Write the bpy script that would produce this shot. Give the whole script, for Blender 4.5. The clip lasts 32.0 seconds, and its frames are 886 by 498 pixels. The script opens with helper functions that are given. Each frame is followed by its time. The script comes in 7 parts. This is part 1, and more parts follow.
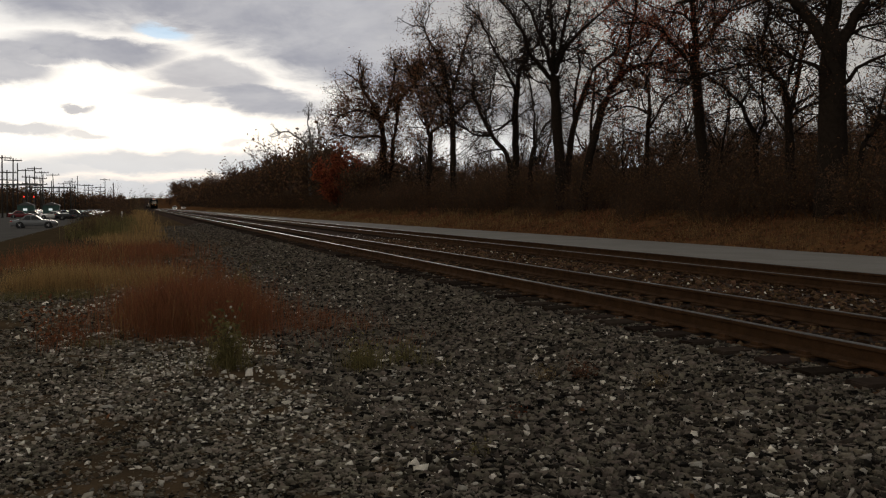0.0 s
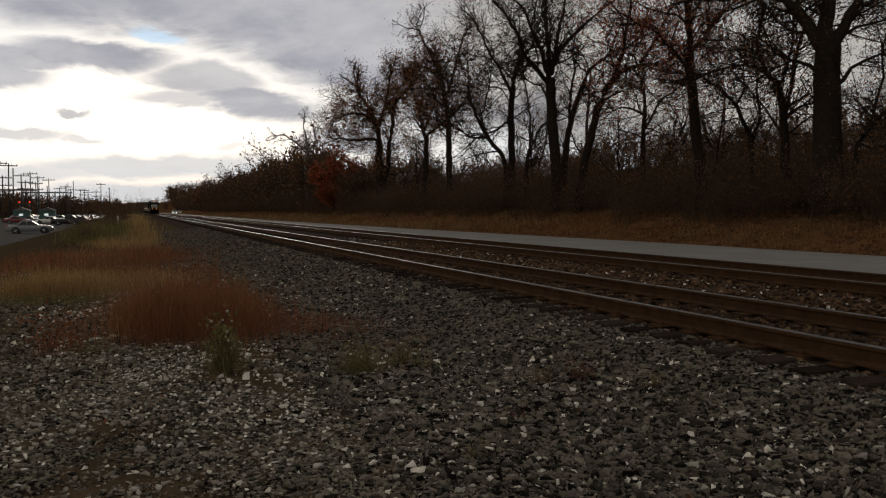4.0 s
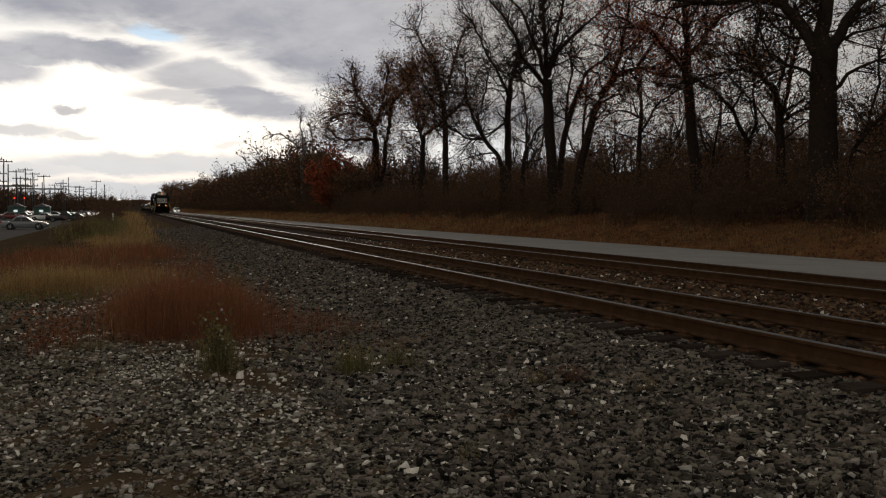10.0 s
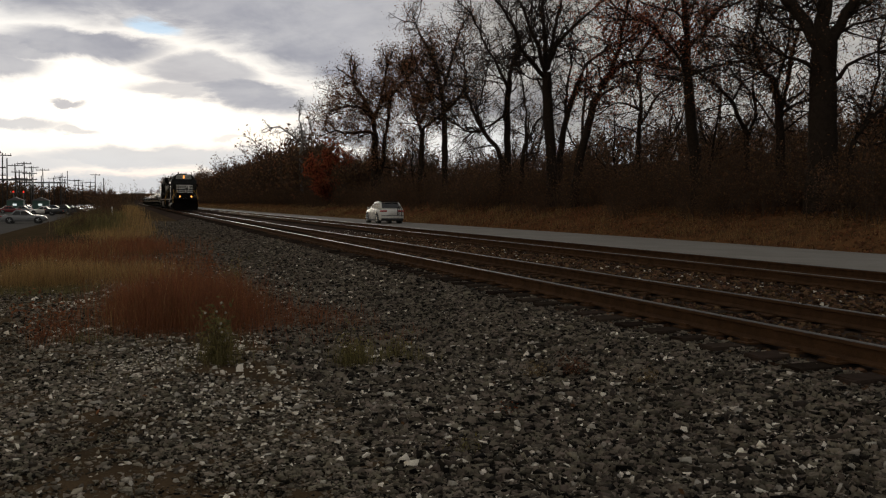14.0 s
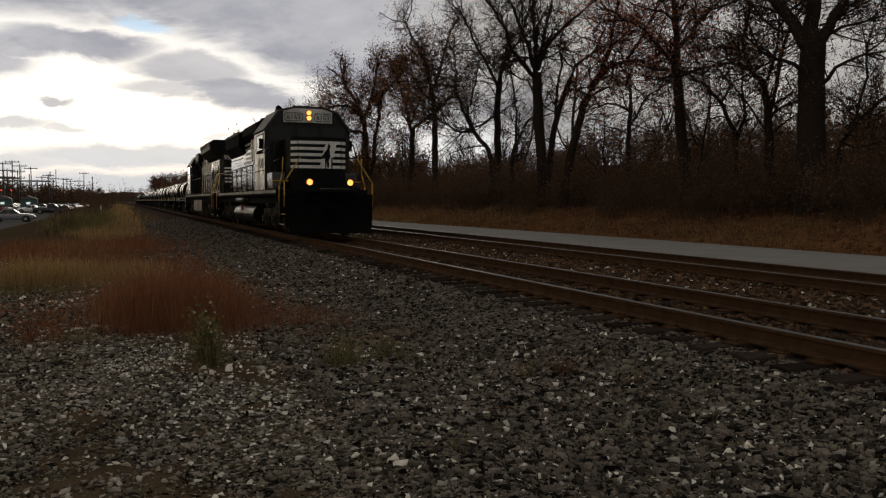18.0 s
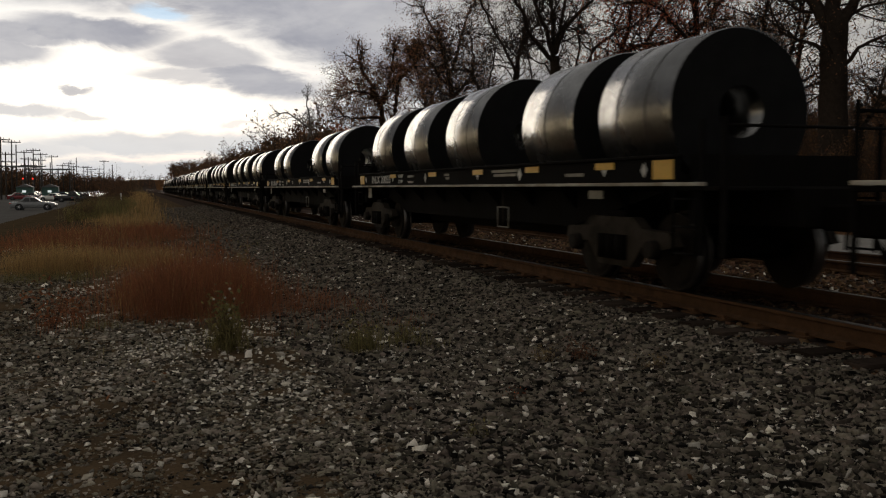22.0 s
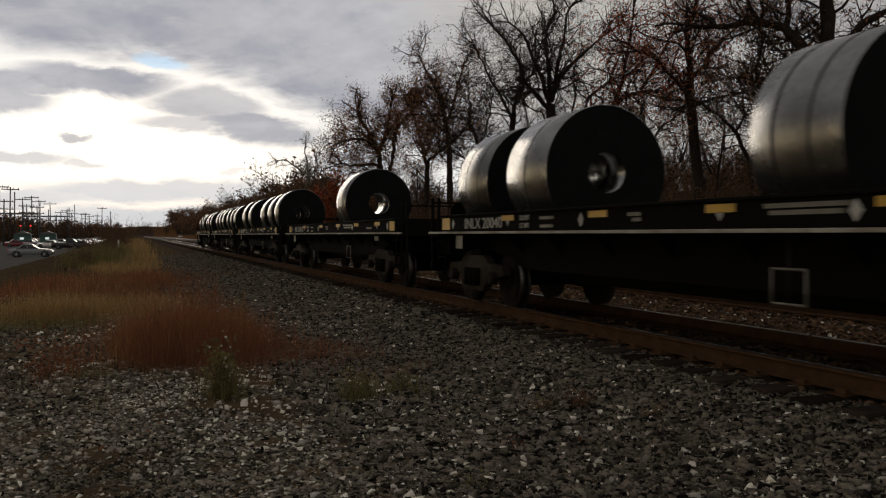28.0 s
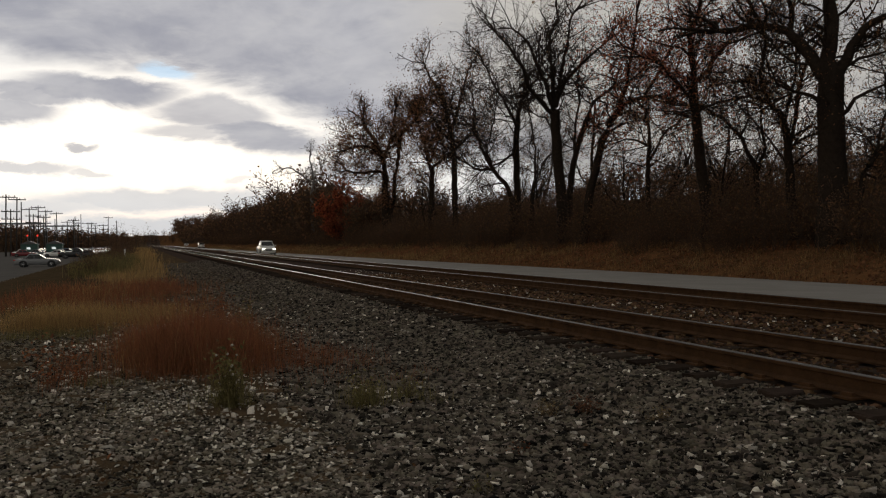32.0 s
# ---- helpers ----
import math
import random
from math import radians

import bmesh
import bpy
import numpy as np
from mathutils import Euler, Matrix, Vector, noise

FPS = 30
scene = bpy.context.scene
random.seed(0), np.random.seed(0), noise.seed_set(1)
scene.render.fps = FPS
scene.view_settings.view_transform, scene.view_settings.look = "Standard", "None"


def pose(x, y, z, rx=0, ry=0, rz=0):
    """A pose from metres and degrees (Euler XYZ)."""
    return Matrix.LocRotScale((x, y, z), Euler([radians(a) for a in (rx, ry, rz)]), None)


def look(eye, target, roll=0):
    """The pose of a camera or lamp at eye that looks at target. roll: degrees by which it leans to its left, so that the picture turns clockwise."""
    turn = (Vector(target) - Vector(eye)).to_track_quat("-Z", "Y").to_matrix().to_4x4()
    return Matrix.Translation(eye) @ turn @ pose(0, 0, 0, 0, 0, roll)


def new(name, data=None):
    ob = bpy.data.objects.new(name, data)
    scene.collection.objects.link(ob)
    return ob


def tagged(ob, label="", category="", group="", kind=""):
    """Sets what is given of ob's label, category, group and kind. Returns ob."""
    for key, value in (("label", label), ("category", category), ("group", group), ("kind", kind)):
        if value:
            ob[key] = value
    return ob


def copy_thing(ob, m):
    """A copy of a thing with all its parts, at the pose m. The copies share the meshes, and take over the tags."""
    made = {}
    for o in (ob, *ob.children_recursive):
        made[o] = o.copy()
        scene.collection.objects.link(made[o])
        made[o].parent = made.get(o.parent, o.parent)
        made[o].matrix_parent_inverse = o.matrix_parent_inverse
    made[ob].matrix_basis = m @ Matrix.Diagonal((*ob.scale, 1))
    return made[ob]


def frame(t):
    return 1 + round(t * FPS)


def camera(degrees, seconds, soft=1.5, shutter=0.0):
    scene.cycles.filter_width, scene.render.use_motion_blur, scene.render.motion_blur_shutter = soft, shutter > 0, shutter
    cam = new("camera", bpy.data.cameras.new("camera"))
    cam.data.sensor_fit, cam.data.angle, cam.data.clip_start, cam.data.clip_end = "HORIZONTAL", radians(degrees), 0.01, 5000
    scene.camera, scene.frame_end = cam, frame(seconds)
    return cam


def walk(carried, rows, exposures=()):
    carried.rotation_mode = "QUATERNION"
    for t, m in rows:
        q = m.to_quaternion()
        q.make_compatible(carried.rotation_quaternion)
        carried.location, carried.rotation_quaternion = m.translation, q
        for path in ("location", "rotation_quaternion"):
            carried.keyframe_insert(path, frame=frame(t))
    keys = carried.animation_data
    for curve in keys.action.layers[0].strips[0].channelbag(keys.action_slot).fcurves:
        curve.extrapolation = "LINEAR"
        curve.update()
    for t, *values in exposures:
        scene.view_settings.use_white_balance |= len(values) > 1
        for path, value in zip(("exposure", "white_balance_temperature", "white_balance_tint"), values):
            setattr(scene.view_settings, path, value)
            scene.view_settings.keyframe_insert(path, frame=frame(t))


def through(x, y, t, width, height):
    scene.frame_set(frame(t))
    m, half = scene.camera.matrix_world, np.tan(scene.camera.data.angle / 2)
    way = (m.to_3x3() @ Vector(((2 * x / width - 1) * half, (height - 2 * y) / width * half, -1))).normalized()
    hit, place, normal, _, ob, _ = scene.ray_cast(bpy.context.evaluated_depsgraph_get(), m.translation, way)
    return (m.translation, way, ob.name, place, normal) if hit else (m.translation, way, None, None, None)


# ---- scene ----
RAIL = 0.5                   # the height of the rail heads; the eye stands 1.6 m over the gravel
NEAR, FAR = 6.3, 10.87       # the centre lines of the two tracks, both along +Y
cam = camera(53.4, 32.0, soft=1.2, shutter=0.12)


def eye_pose(x, y, z, yaw, pitch, roll):
    """The camera's pose: yaw to the right of +Y, pitch up, roll clockwise, in degrees."""
    return pose(x, y, z, 90 + pitch, 0, -yaw) @ pose(0, 0, 0, 0, 0, -roll)


walk(cam, [
    (0, eye_pose(-0.003, 0.008, 1.615, 19.058, -2.767, -0.023)),
    (0.5, eye_pose(-0.000, 0.019, 1.612, 19.026, -2.896, -0.118)),
    (1, eye_pose(0.001, 0.019, 1.612, 18.981, -2.985, -0.033)),
    (1.5, eye_pose(-0.001, 0.011, 1.613, 19.006, -2.964, 0.023)),
    (2, eye_pose(-0.002, 0.002, 1.616, 19.077, -2.926, 0.065)),
    (2.5, eye_pose(-0.002, 0.003, 1.616, 19.117, -2.789, 0.117)),
    (3, eye_pose(0.001, 0.006, 1.614, 19.183, -2.688, 0.203)),
    (3.5, eye_pose(-0.000, -0.005, 1.616, 19.211, -2.647, 0.326)),
    (5.5, eye_pose(-0.000, 0.001, 1.618, 19.474, -2.547, 0.307)),
    (6, eye_pose(-0.003, -0.004, 1.618, 19.585, -2.530, 0.200)),
    (6.5, eye_pose(-0.010, -0.010, 1.616, 19.516, -2.523, -0.066)),
    (7, eye_pose(-0.004, -0.004, 1.619, 19.521, -2.564, -0.104)),
    (7.5, eye_pose(-0.002, 0.001, 1.616, 19.506, -2.701, -0.087)),
    (8, eye_pose(-0.006, 0.004, 1.617, 19.550, -2.831, -0.143)),
    (8.5, eye_pose(-0.005, 0.004, 1.619, 19.514, -2.749, -0.238)),
    (9, eye_pose(-0.006, 0.002, 1.614, 19.654, -2.599, -0.361)),
    (9.5, eye_pose(-0.004, -0.007, 1.618, 19.686, -2.551, -0.298)),
    (10, eye_pose(-0.002, -0.003, 1.618, 19.575, -2.557, -0.277)),
    (10.5, eye_pose(-0.005, -0.000, 1.615, 19.495, -2.607, -0.285)),
    (11, eye_pose(-0.002, 0.003, 1.617, 19.500, -2.635, -0.288)),
    (11.5, eye_pose(-0.000, 0.006, 1.617, 19.406, -2.816, -0.327)),
    (12, eye_pose(-0.000, 0.010, 1.613, 19.377, -3.152, -0.296)),
    (12.5, eye_pose(0.002, 0.011, 1.616, 19.328, -3.248, -0.214)),
    (13, eye_pose(0.000, 0.003, 1.613, 19.381, -3.150, -0.188)),
    (13.5, eye_pose(0.000, 0.005, 1.616, 19.511, -3.079, -0.215)),
    (14, eye_pose(0.001, 0.007, 1.613, 19.610, -3.021, -0.152)),
    (14.5, eye_pose(0.003, 0.007, 1.613, 19.655, -3.041, -0.067)),
    (16.5, eye_pose(0.004, 0.007, 1.614, 20.381, -3.067, -0.364)),
    (17, eye_pose(0.004, -0.000, 1.616, 20.346, -3.046, -0.293)),
    (17.5, eye_pose(0.002, 0.010, 1.613, 20.264, -3.051, -0.276)),
    (18, eye_pose(0.000, -0.001, 1.616, 20.260, -3.023, -0.348)),
    (18.5, eye_pose(0.001, -0.003, 1.618, 20.289, -2.841, -0.393)),
    (19, eye_pose(0.000, -0.000, 1.617, 20.359, -2.634, -0.465)),
    (19.5, eye_pose(-0.005, -0.008, 1.624, 20.187, -2.322, -0.639)),
    (20, eye_pose(-0.004, -0.015, 1.621, 20.051, -2.168, -0.664)),
    (20.5, eye_pose(0.001, -0.002, 1.622, 19.655, -1.987, -0.445)),
    (21, eye_pose(-0.002, -0.002, 1.622, 19.467, -1.903, -0.254)),
    (21.5, eye_pose(0.008, 0.020, 1.617, 19.573, -2.134, -0.221)),
    (22, eye_pose(0.008, 0.017, 1.615, 19.077, -3.977, 0.057)),
    (22.5, eye_pose(0.008, 0.009, 1.611, 19.667, -3.908, 0.293)),
    (23, eye_pose(0.004, -0.005, 1.620, 20.250, -3.321, 0.220)),
    (23.5, eye_pose(0.004, -0.004, 1.621, 20.283, -3.203, 0.120)),
    (24, eye_pose(0.004, -0.005, 1.618, 20.113, -3.213, 0.092)),
    (24.5, eye_pose(0.001, -0.020, 1.621, 20.287, -2.788, 0.023)),
    (25, eye_pose(0.005, -0.009, 1.621, 20.358, -2.853, -0.090)),
    (25.5, eye_pose(0.008, -0.007, 1.622, 20.298, -3.015, -0.000)),
    (27.5, eye_pose(0.009, 0.003, 1.625, 19.524, -1.431, 0.207)),
    (28, eye_pose(0.011, 0.015, 1.627, 19.249, -0.973, 0.147)),
    (28.5, eye_pose(0.016, 0.005, 1.632, 19.068, -0.812, 0.285)),
    (29, eye_pose(0.010, -0.005, 1.628, 18.804, -0.631, 0.419)),
    (29.5, eye_pose(0.010, -0.009, 1.630, 18.566, -0.247, 0.472)),
    (30, eye_pose(0.011, -0.013, 1.630, 18.857, -0.154, 0.483)),
    (30.5, eye_pose(0.008, -0.011, 1.631, 18.946, -0.252, 0.456)),
    (31, eye_pose(0.012, -0.005, 1.627, 19.016, -0.185, 0.725)),
    (31.5, eye_pose(0.007, -0.013, 1.623, 19.088, -0.379, 0.613)),
    (32, eye_pose(0.010, -0.014, 1.629, 18.893, -0.553, 0.626)),
])
scene.view_settings.exposure = 0.0

# ---- sky: broken evening cloud, the sun low behind it ahead of the camera ----
SUN_AZ, SUN_EL = radians(2), radians(9)     # from +Y, clockwise
world = bpy.data.worlds.new("evening_sky")
scene.world = world
world.use_nodes = True


class Nodes:
    """A few short calls for building node trees."""

    def __init__(self, tree):
        self.tree = tree
        tree.nodes.clear()

    def add(self, kind, operation=None, blend_type=None, data_type=None, interpolation_type=None, sky_type=None, feature=None):
        n = self.tree.nodes.new(kind)
        if operation:
            n.operation = operation
        if data_type:
            n.data_type = data_type
        if blend_type:
            n.blend_type = blend_type
        if interpolation_type:
            n.interpolation_type = interpolation_type
        if sky_type:
            n.sky_type = sky_type
        if feature:
            n.feature = feature
        return n

    def link(self, a, b):
        self.tree.links.new(a, b)

    def put(self, socket, value):
        if hasattr(value, "is_output"):
            self.link(value, socket)
        else:
            socket.default_value = value

    def math(self, op, a, b=0.0, c=0.0):
        n = self.add("ShaderNodeMath", operation=op)
        for i, v in enumerate((a, b, c)):
            self.put(n.inputs[i], v)
        return n.outputs[0]

    def mix(self, f, a, b, blend="MIX"):
        n = self.add("ShaderNodeMix", data_type="RGBA", blend_type=blend)
        self.put(n.inputs[0], f)
        self.put(n.inputs[6], a)
        self.put(n.inputs[7], b)
        return n.outputs[2]

    def noise(self, scale, detail=4.0, rough=0.55, vector=None, distort=0.0):
        n = self.add("ShaderNodeTexNoise")
        n.inputs["Scale"].default_value = scale
        n.inputs["Detail"].default_value = detail
        n.inputs["Roughness"].default_value = rough
        n.inputs["Distortion"].default_value = distort
        if vector is not None:
            self.link(vector, n.inputs["Vector"])
        return n.outputs["Fac"]

    def smooth(self, x, lo, hi, a=0.0, b=1.0):
        n = self.add("ShaderNodeMapRange", interpolation_type="SMOOTHSTEP")
        for i, v in enumerate((x, lo, hi, a, b)):
            self.put(n.inputs[i], v)
        return n.outputs[0]

    def xyz(self, x, y, z):
        n = self.add("ShaderNodeCombineXYZ")
        for i, v in enumerate((x, y, z)):
            self.put(n.inputs[i], v)
        return n.outputs[0]


w = Nodes(world.node_tree)
sky = w.add("ShaderNodeTexSky", sky_type="NISHITA")
sky.sun_disc = False
sky.sun_elevation, sky.sun_rotation = SUN_EL, SUN_AZ
sky.air_density, sky.dust_density, sky.ozone_density = 1.0, 1.5, 1.0
way = w.add("ShaderNodeTexCoord").outputs["Generated"]
sep = w.add("ShaderNodeSeparateXYZ")
w.link(way, sep.inputs[0])
az = w.math("MULTIPLY", w.math("ARCTAN2", sep.outputs[0], sep.outputs[1]), 57.2958)
el = w.math("MULTIPLY", w.math("ARCSINE", sep.outputs[2]), 57.2958)
flat = w.xyz(w.math("MULTIPLY", az, 0.38), el, 0.0)
ragged = w.math("SUBTRACT", w.noise(0.36, 7, 0.62, flat, 0.4), 0.5)
billow = w.math("SUBTRACT", w.noise(0.12, 5, 0.58, flat, 0.6), 0.5)
wisps = w.math("SUBTRACT", w.noise(0.9, 6, 0.62, flat, 0.3), 0.5)
az_w = w.math("ADD", az, w.math("MULTIPLY", ragged, 5.0))
el_w = w.math("ADD", el, w.math("ADD", w.math("MULTIPLY", ragged, 2.6), w.math("MULTIPLY", wisps, 0.7)))


def cloud(a, e, wide, high, slope=0.0, edge=0.36):
    """How thick a cloud of that middle and half size (degrees) is in each direction."""
    dx = w.math("DIVIDE", w.math("SUBTRACT", az_w, a), wide)
    tilted = w.math("ADD", w.math("SUBTRACT", el_w, e), w.math("MULTIPLY", w.math("SUBTRACT", az, a), slope))
    dy = w.math("DIVIDE", tilted, high)
    r = w.math("SQRT", w.math("ADD", w.math("MULTIPLY", dx, dx), w.math("MULTIPLY", dy, dy)))
    return w.smooth(r, 1.0 + edge, 1.0 - edge, 0.0, 1.0)


# the bank overhead, its lower edge sinking to the right
edge_el = w.math("SUBTRACT", 11.0, w.math("MULTIPLY", w.math("MAXIMUM", w.math("SUBTRACT", az_w, 1.0), 0.0), 0.27))
bank_at = w.math("SUBTRACT", w.math("ADD", el_w, w.math("MULTIPLY", billow, 4.0)), edge_el)
thick = w.smooth(bank_at, -0.9, 1.1)
for a, e, wide, high, slope, much in ((-2.3, 9.3, 4.6, 0.85, 0.03, 1.0), (-5.6, 9.0, 3.0, 0.7, 0.0, 0.9), (4.4, 8.1, 3.4, 1.0, 0.05, 0.8), (7.6, 6.7, 4.2, 0.95, 0.10, 1.0), (3.6, 6.9, 3.4, 0.55, 0.0, 0.7), (-7.0, 8.0, 2.6, 0.75, 0.0, 0.9), (-3.3, 5.9, 0.95, 0.22, 0.0, 0.75), (-7.4, 4.4, 3.6, 0.38, 0.0, 0.7), (-3.0, 4.2, 1.4, 0.2, 0.0, 0.6),
                                      (5.6, 3.8, 0.8, 0.12, 0.0, 0.4), (9.6, 3.7, 0.7, 0.15, 0.0, 0.4), (1.0, 2.7, 7.0, 0.7, -0.02, 0.7), (9.0, 2.3, 6.0, 0.55, 0.0, 0.75), (-7.0, 2.2, 6.0, 0.5, 0.0, 0.6), (2.0, 0.9, 12.0, 0.7, 0.0, 0.75), (14.0, 4.5, 4.0, 1.0, 0.0, 0.7), (24.0, 7.0, 9.0, 2.2, 0.0, 0.8)):
    thick = w.math("MAXIMUM", thick, w.math("MULTIPLY", cloud(a, e, wide, high, slope), much))
near_sun = w.math("ADD", w.math("POWER", w.math("DIVIDE", w.math("SUBTRACT", az, -3.0), 26.0), 2.0), w.math("POWER", w.math("DIVIDE", w.math("SUBTRACT", el, 5.0), 9.0), 2.0))
glow = w.math("MULTIPLY", w.math("POWER", 2.718, w.math("MULTIPLY", near_sun, -1.0)), w.smooth(el, -0.5, 4.5, 0.25, 1.0))
veil = w.mix(glow, (0.58, 0.62, 0.68, 1), (1.14, 1.105, 1.045, 1))
sky_dim = w.mix(1.0, sky.outputs[0], (0.07, 0.07, 0.07, 1), "MULTIPLY")
clear = w.mix(0.95, sky_dim, veil)
body = w.mix(w.smooth(el, 5.5, 2.0), (0.52, 0.515, 0.54, 1), (0.56, 0.60, 0.65, 1))
body = w.mix(w.smooth(w.math("ADD", billow, w.math("MULTIPLY", ragged, 0.5)), -0.14, 0.18), body, w.mix(w.smooth(el, 5.5, 2.0), (0.30, 0.308, 0.365, 1), (0.44, 0.485, 0.545, 1)))
body = w.mix(w.math("MULTIPLY", w.smooth(wisps, 0.0, 0.25), 0.4), body, (0.58, 0.57, 0.57, 1))
body = w.mix(w.smooth(az, 13.0, 26.0), body, w.mix(1.0, body, (1.02, 0.97, 0.84, 1), "MULTIPLY"))
shine = w.mix(w.math("MULTIPLY", thick, 0.96), clear, body)
# a small gap of blue between the clouds
shine = w.mix(w.math("MULTIPLY", cloud(1.6, 10.55, 1.3, 0.42, 0.16), 0.7), shine, (0.56, 0.78, 0.99, 1))
# heavy cloud overhead and behind
west = w.smooth(w.math("MULTIPLY", az, -1.0), 9.5, 12.5)
lid = w.math("MAXIMUM", w.smooth(el, 14.0, 30.0), w.math("MAXIMUM", west, w.smooth(az, 58.0, 95.0)))
lid_tone = w.mix(w.smooth(billow, -0.15, 0.15), (0.31, 0.305, 0.295, 1), (0.22, 0.216, 0.21, 1))
# to the west a band of dark cloud over a broken golden strip of sky
low_west = w.mix(w.smooth(w.math("ADD", el, w.math("MULTIPLY", ragged, 7.0)), 6.0, 11.5), w.mix(w.smooth(w.math("ADD", w.math("MULTIPLY", wisps, 0.8), w.math("MULTIPLY", ragged, 1.6)), 0.0, 0.12), (0.07, 0.058, 0.045, 1), (2.6, 2.05, 1.25, 1)), (0.15, 0.148, 0.15, 1))
lid_tone = w.mix(w.math("MULTIPLY", west, w.smooth(el, 40.0, 20.0)), lid_tone, low_west)
lid_tone = w.mix(w.smooth(w.math("ABSOLUTE", az), 95.0, 150.0), lid_tone, (0.34, 0.328, 0.305, 1))
shine = w.mix(lid, shine, lid_tone)
ground_side = w.smooth(el, -3.0, 0.0)
shine = w.mix(ground_side, (0.02, 0.018, 0.015, 1), shine)
back = w.add("ShaderNodeBackground")
w.link(shine, back.inputs[0])
back.inputs[1].default_value = 1.0
w.link(back.outputs[0], w.add("ShaderNodeOutputWorld").inputs[0])

sun = new("sun", bpy.data.lights.new("sun", "SUN"))
sun.data.energy, sun.data.angle, sun.data.color = 0.3, radians(20), (1.0, 0.88, 0.72)
sun.matrix_world = look((0, 0, 0), (-math.sin(SUN_AZ) * math.cos(SUN_EL), -math.cos(SUN_AZ) * math.cos(SUN_EL), -math.sin(SUN_EL)))
sun.location = (0, 0, 60)

# ---- materials ----
def material(name, color, rough=0.7, metal=0.0, second=None, scale=6.0, fine=60.0, amount=0.5, bump=0.15, per_object=0.0, per_island=0.0, streak=False, rust=None, coat=0.0, spec=0.5, bump_scale=None, vary=0.12):
    """A surface with broad stains towards the second colour, fine grain and relief; scales are per metre."""
    m = bpy.data.materials.new(name)
    m.use_nodes = True
    n = Nodes(m.node_tree)
    shader = n.add("ShaderNodeBsdfPrincipled")
    pos = n.add("ShaderNodeTexCoord").outputs["Object"]
    second = second or tuple(c * 0.6 for c in color)
    broad_at = pos
    if streak:
        mp = n.add("ShaderNodeMapping")
        mp.inputs["Scale"].default_value = (1, 1, 0.12)
        n.link(pos, mp.inputs[0])
        broad_at = mp.outputs[0]
    broad = n.noise(scale, 4, 0.6, broad_at)
    grain = n.noise(fine, 3, 0.6, pos)
    c = n.mix(n.math("MULTIPLY", n.smooth(broad, 0.35, 0.7), amount), (*color, 1), (*second, 1))
    c = n.mix(n.smooth(grain, 0.3, 0.75, 0.0, 0.35), c, (*(x * 0.55 for x in second), 1))
    if rust:
        c = n.mix(n.smooth(n.noise(scale * 1.7, 6, 0.7, broad_at), 0.56, 0.68), c, (*rust, 1))
    if per_object or per_island:
        rnd = n.add("ShaderNodeObjectInfo").outputs["Random"] if per_object else n.add("ShaderNodeNewGeometry").outputs["Random Per Island"]
        k = per_object or per_island
        hsv = n.add("ShaderNodeHueSaturation")
        n.put(hsv.inputs["Value"], n.smooth(rnd, 0.0, 1.0, 1.0 - k, 1.0 + k))
        n.put(hsv.inputs["Hue"], n.math("ADD", 0.5, n.math("MULTIPLY", n.math("SUBTRACT", n.math("FRACT", n.math("MULTIPLY", rnd, 7.3)), 0.5), 0.05 * k)))
        n.link(c, hsv.inputs["Color"])
        c = hsv.outputs[0]
    n.link(c, shader.inputs["Base Color"])
    n.put(shader.inputs["Roughness"], n.smooth(broad, 0.2, 0.8, max(rough - vary, 0.03), min(rough + vary, 1.0)))
    shader.inputs["Metallic"].default_value = metal
    shader.inputs["Specular IOR Level"].default_value = spec
    shader.inputs["Coat Weight"].default_value = coat
    if bump:
        b = n.add("ShaderNodeBump")
        b.inputs["Strength"].default_value = bump
        b.inputs["Distance"].default_value = 0.02
        n.link(n.noise(bump_scale or fine, 4, 0.6, pos), b.inputs["Height"])
        n.link(b.outputs[0], shader.inputs["Normal"])
    n.link(shader.outputs[0], n.add("ShaderNodeOutputMaterial").inputs[0])
    return m


def plain(name, color, rough=0.5, metal=0.0):
    return material(name, color, rough, metal, amount=0.25, bump=0.05)


def glowing(name, color, strength):
    m = bpy.data.materials.new(name)
    m.use_nodes = True
    n = Nodes(m.node_tree)
    e = n.add("ShaderNodeEmission")
    e.inputs[0].default_value, e.inputs[1].default_value = (*color, 1), strength
    n.link(e.outputs[0], n.add("ShaderNodeOutputMaterial").inputs[0])
    return m


def clear_glass(name, tint, rough=0.02):
    """Dark window glass: glossy, with little seen through it."""
    m = bpy.data.materials.new(name)
    m.use_nodes = True
    n = Nodes(m.node_tree)
    s = n.add("ShaderNodeBsdfPrincipled")
    s.inputs["Base Color"].default_value = (*tint, 1)
    s.inputs["Roughness"].default_value = rough
    s.inputs["Transmission Weight"].default_value = 0.6
    s.inputs["IOR"].default_value = 1.45
    n.link(s.outputs[0], n.add("ShaderNodeOutputMaterial").inputs[0])
    return m


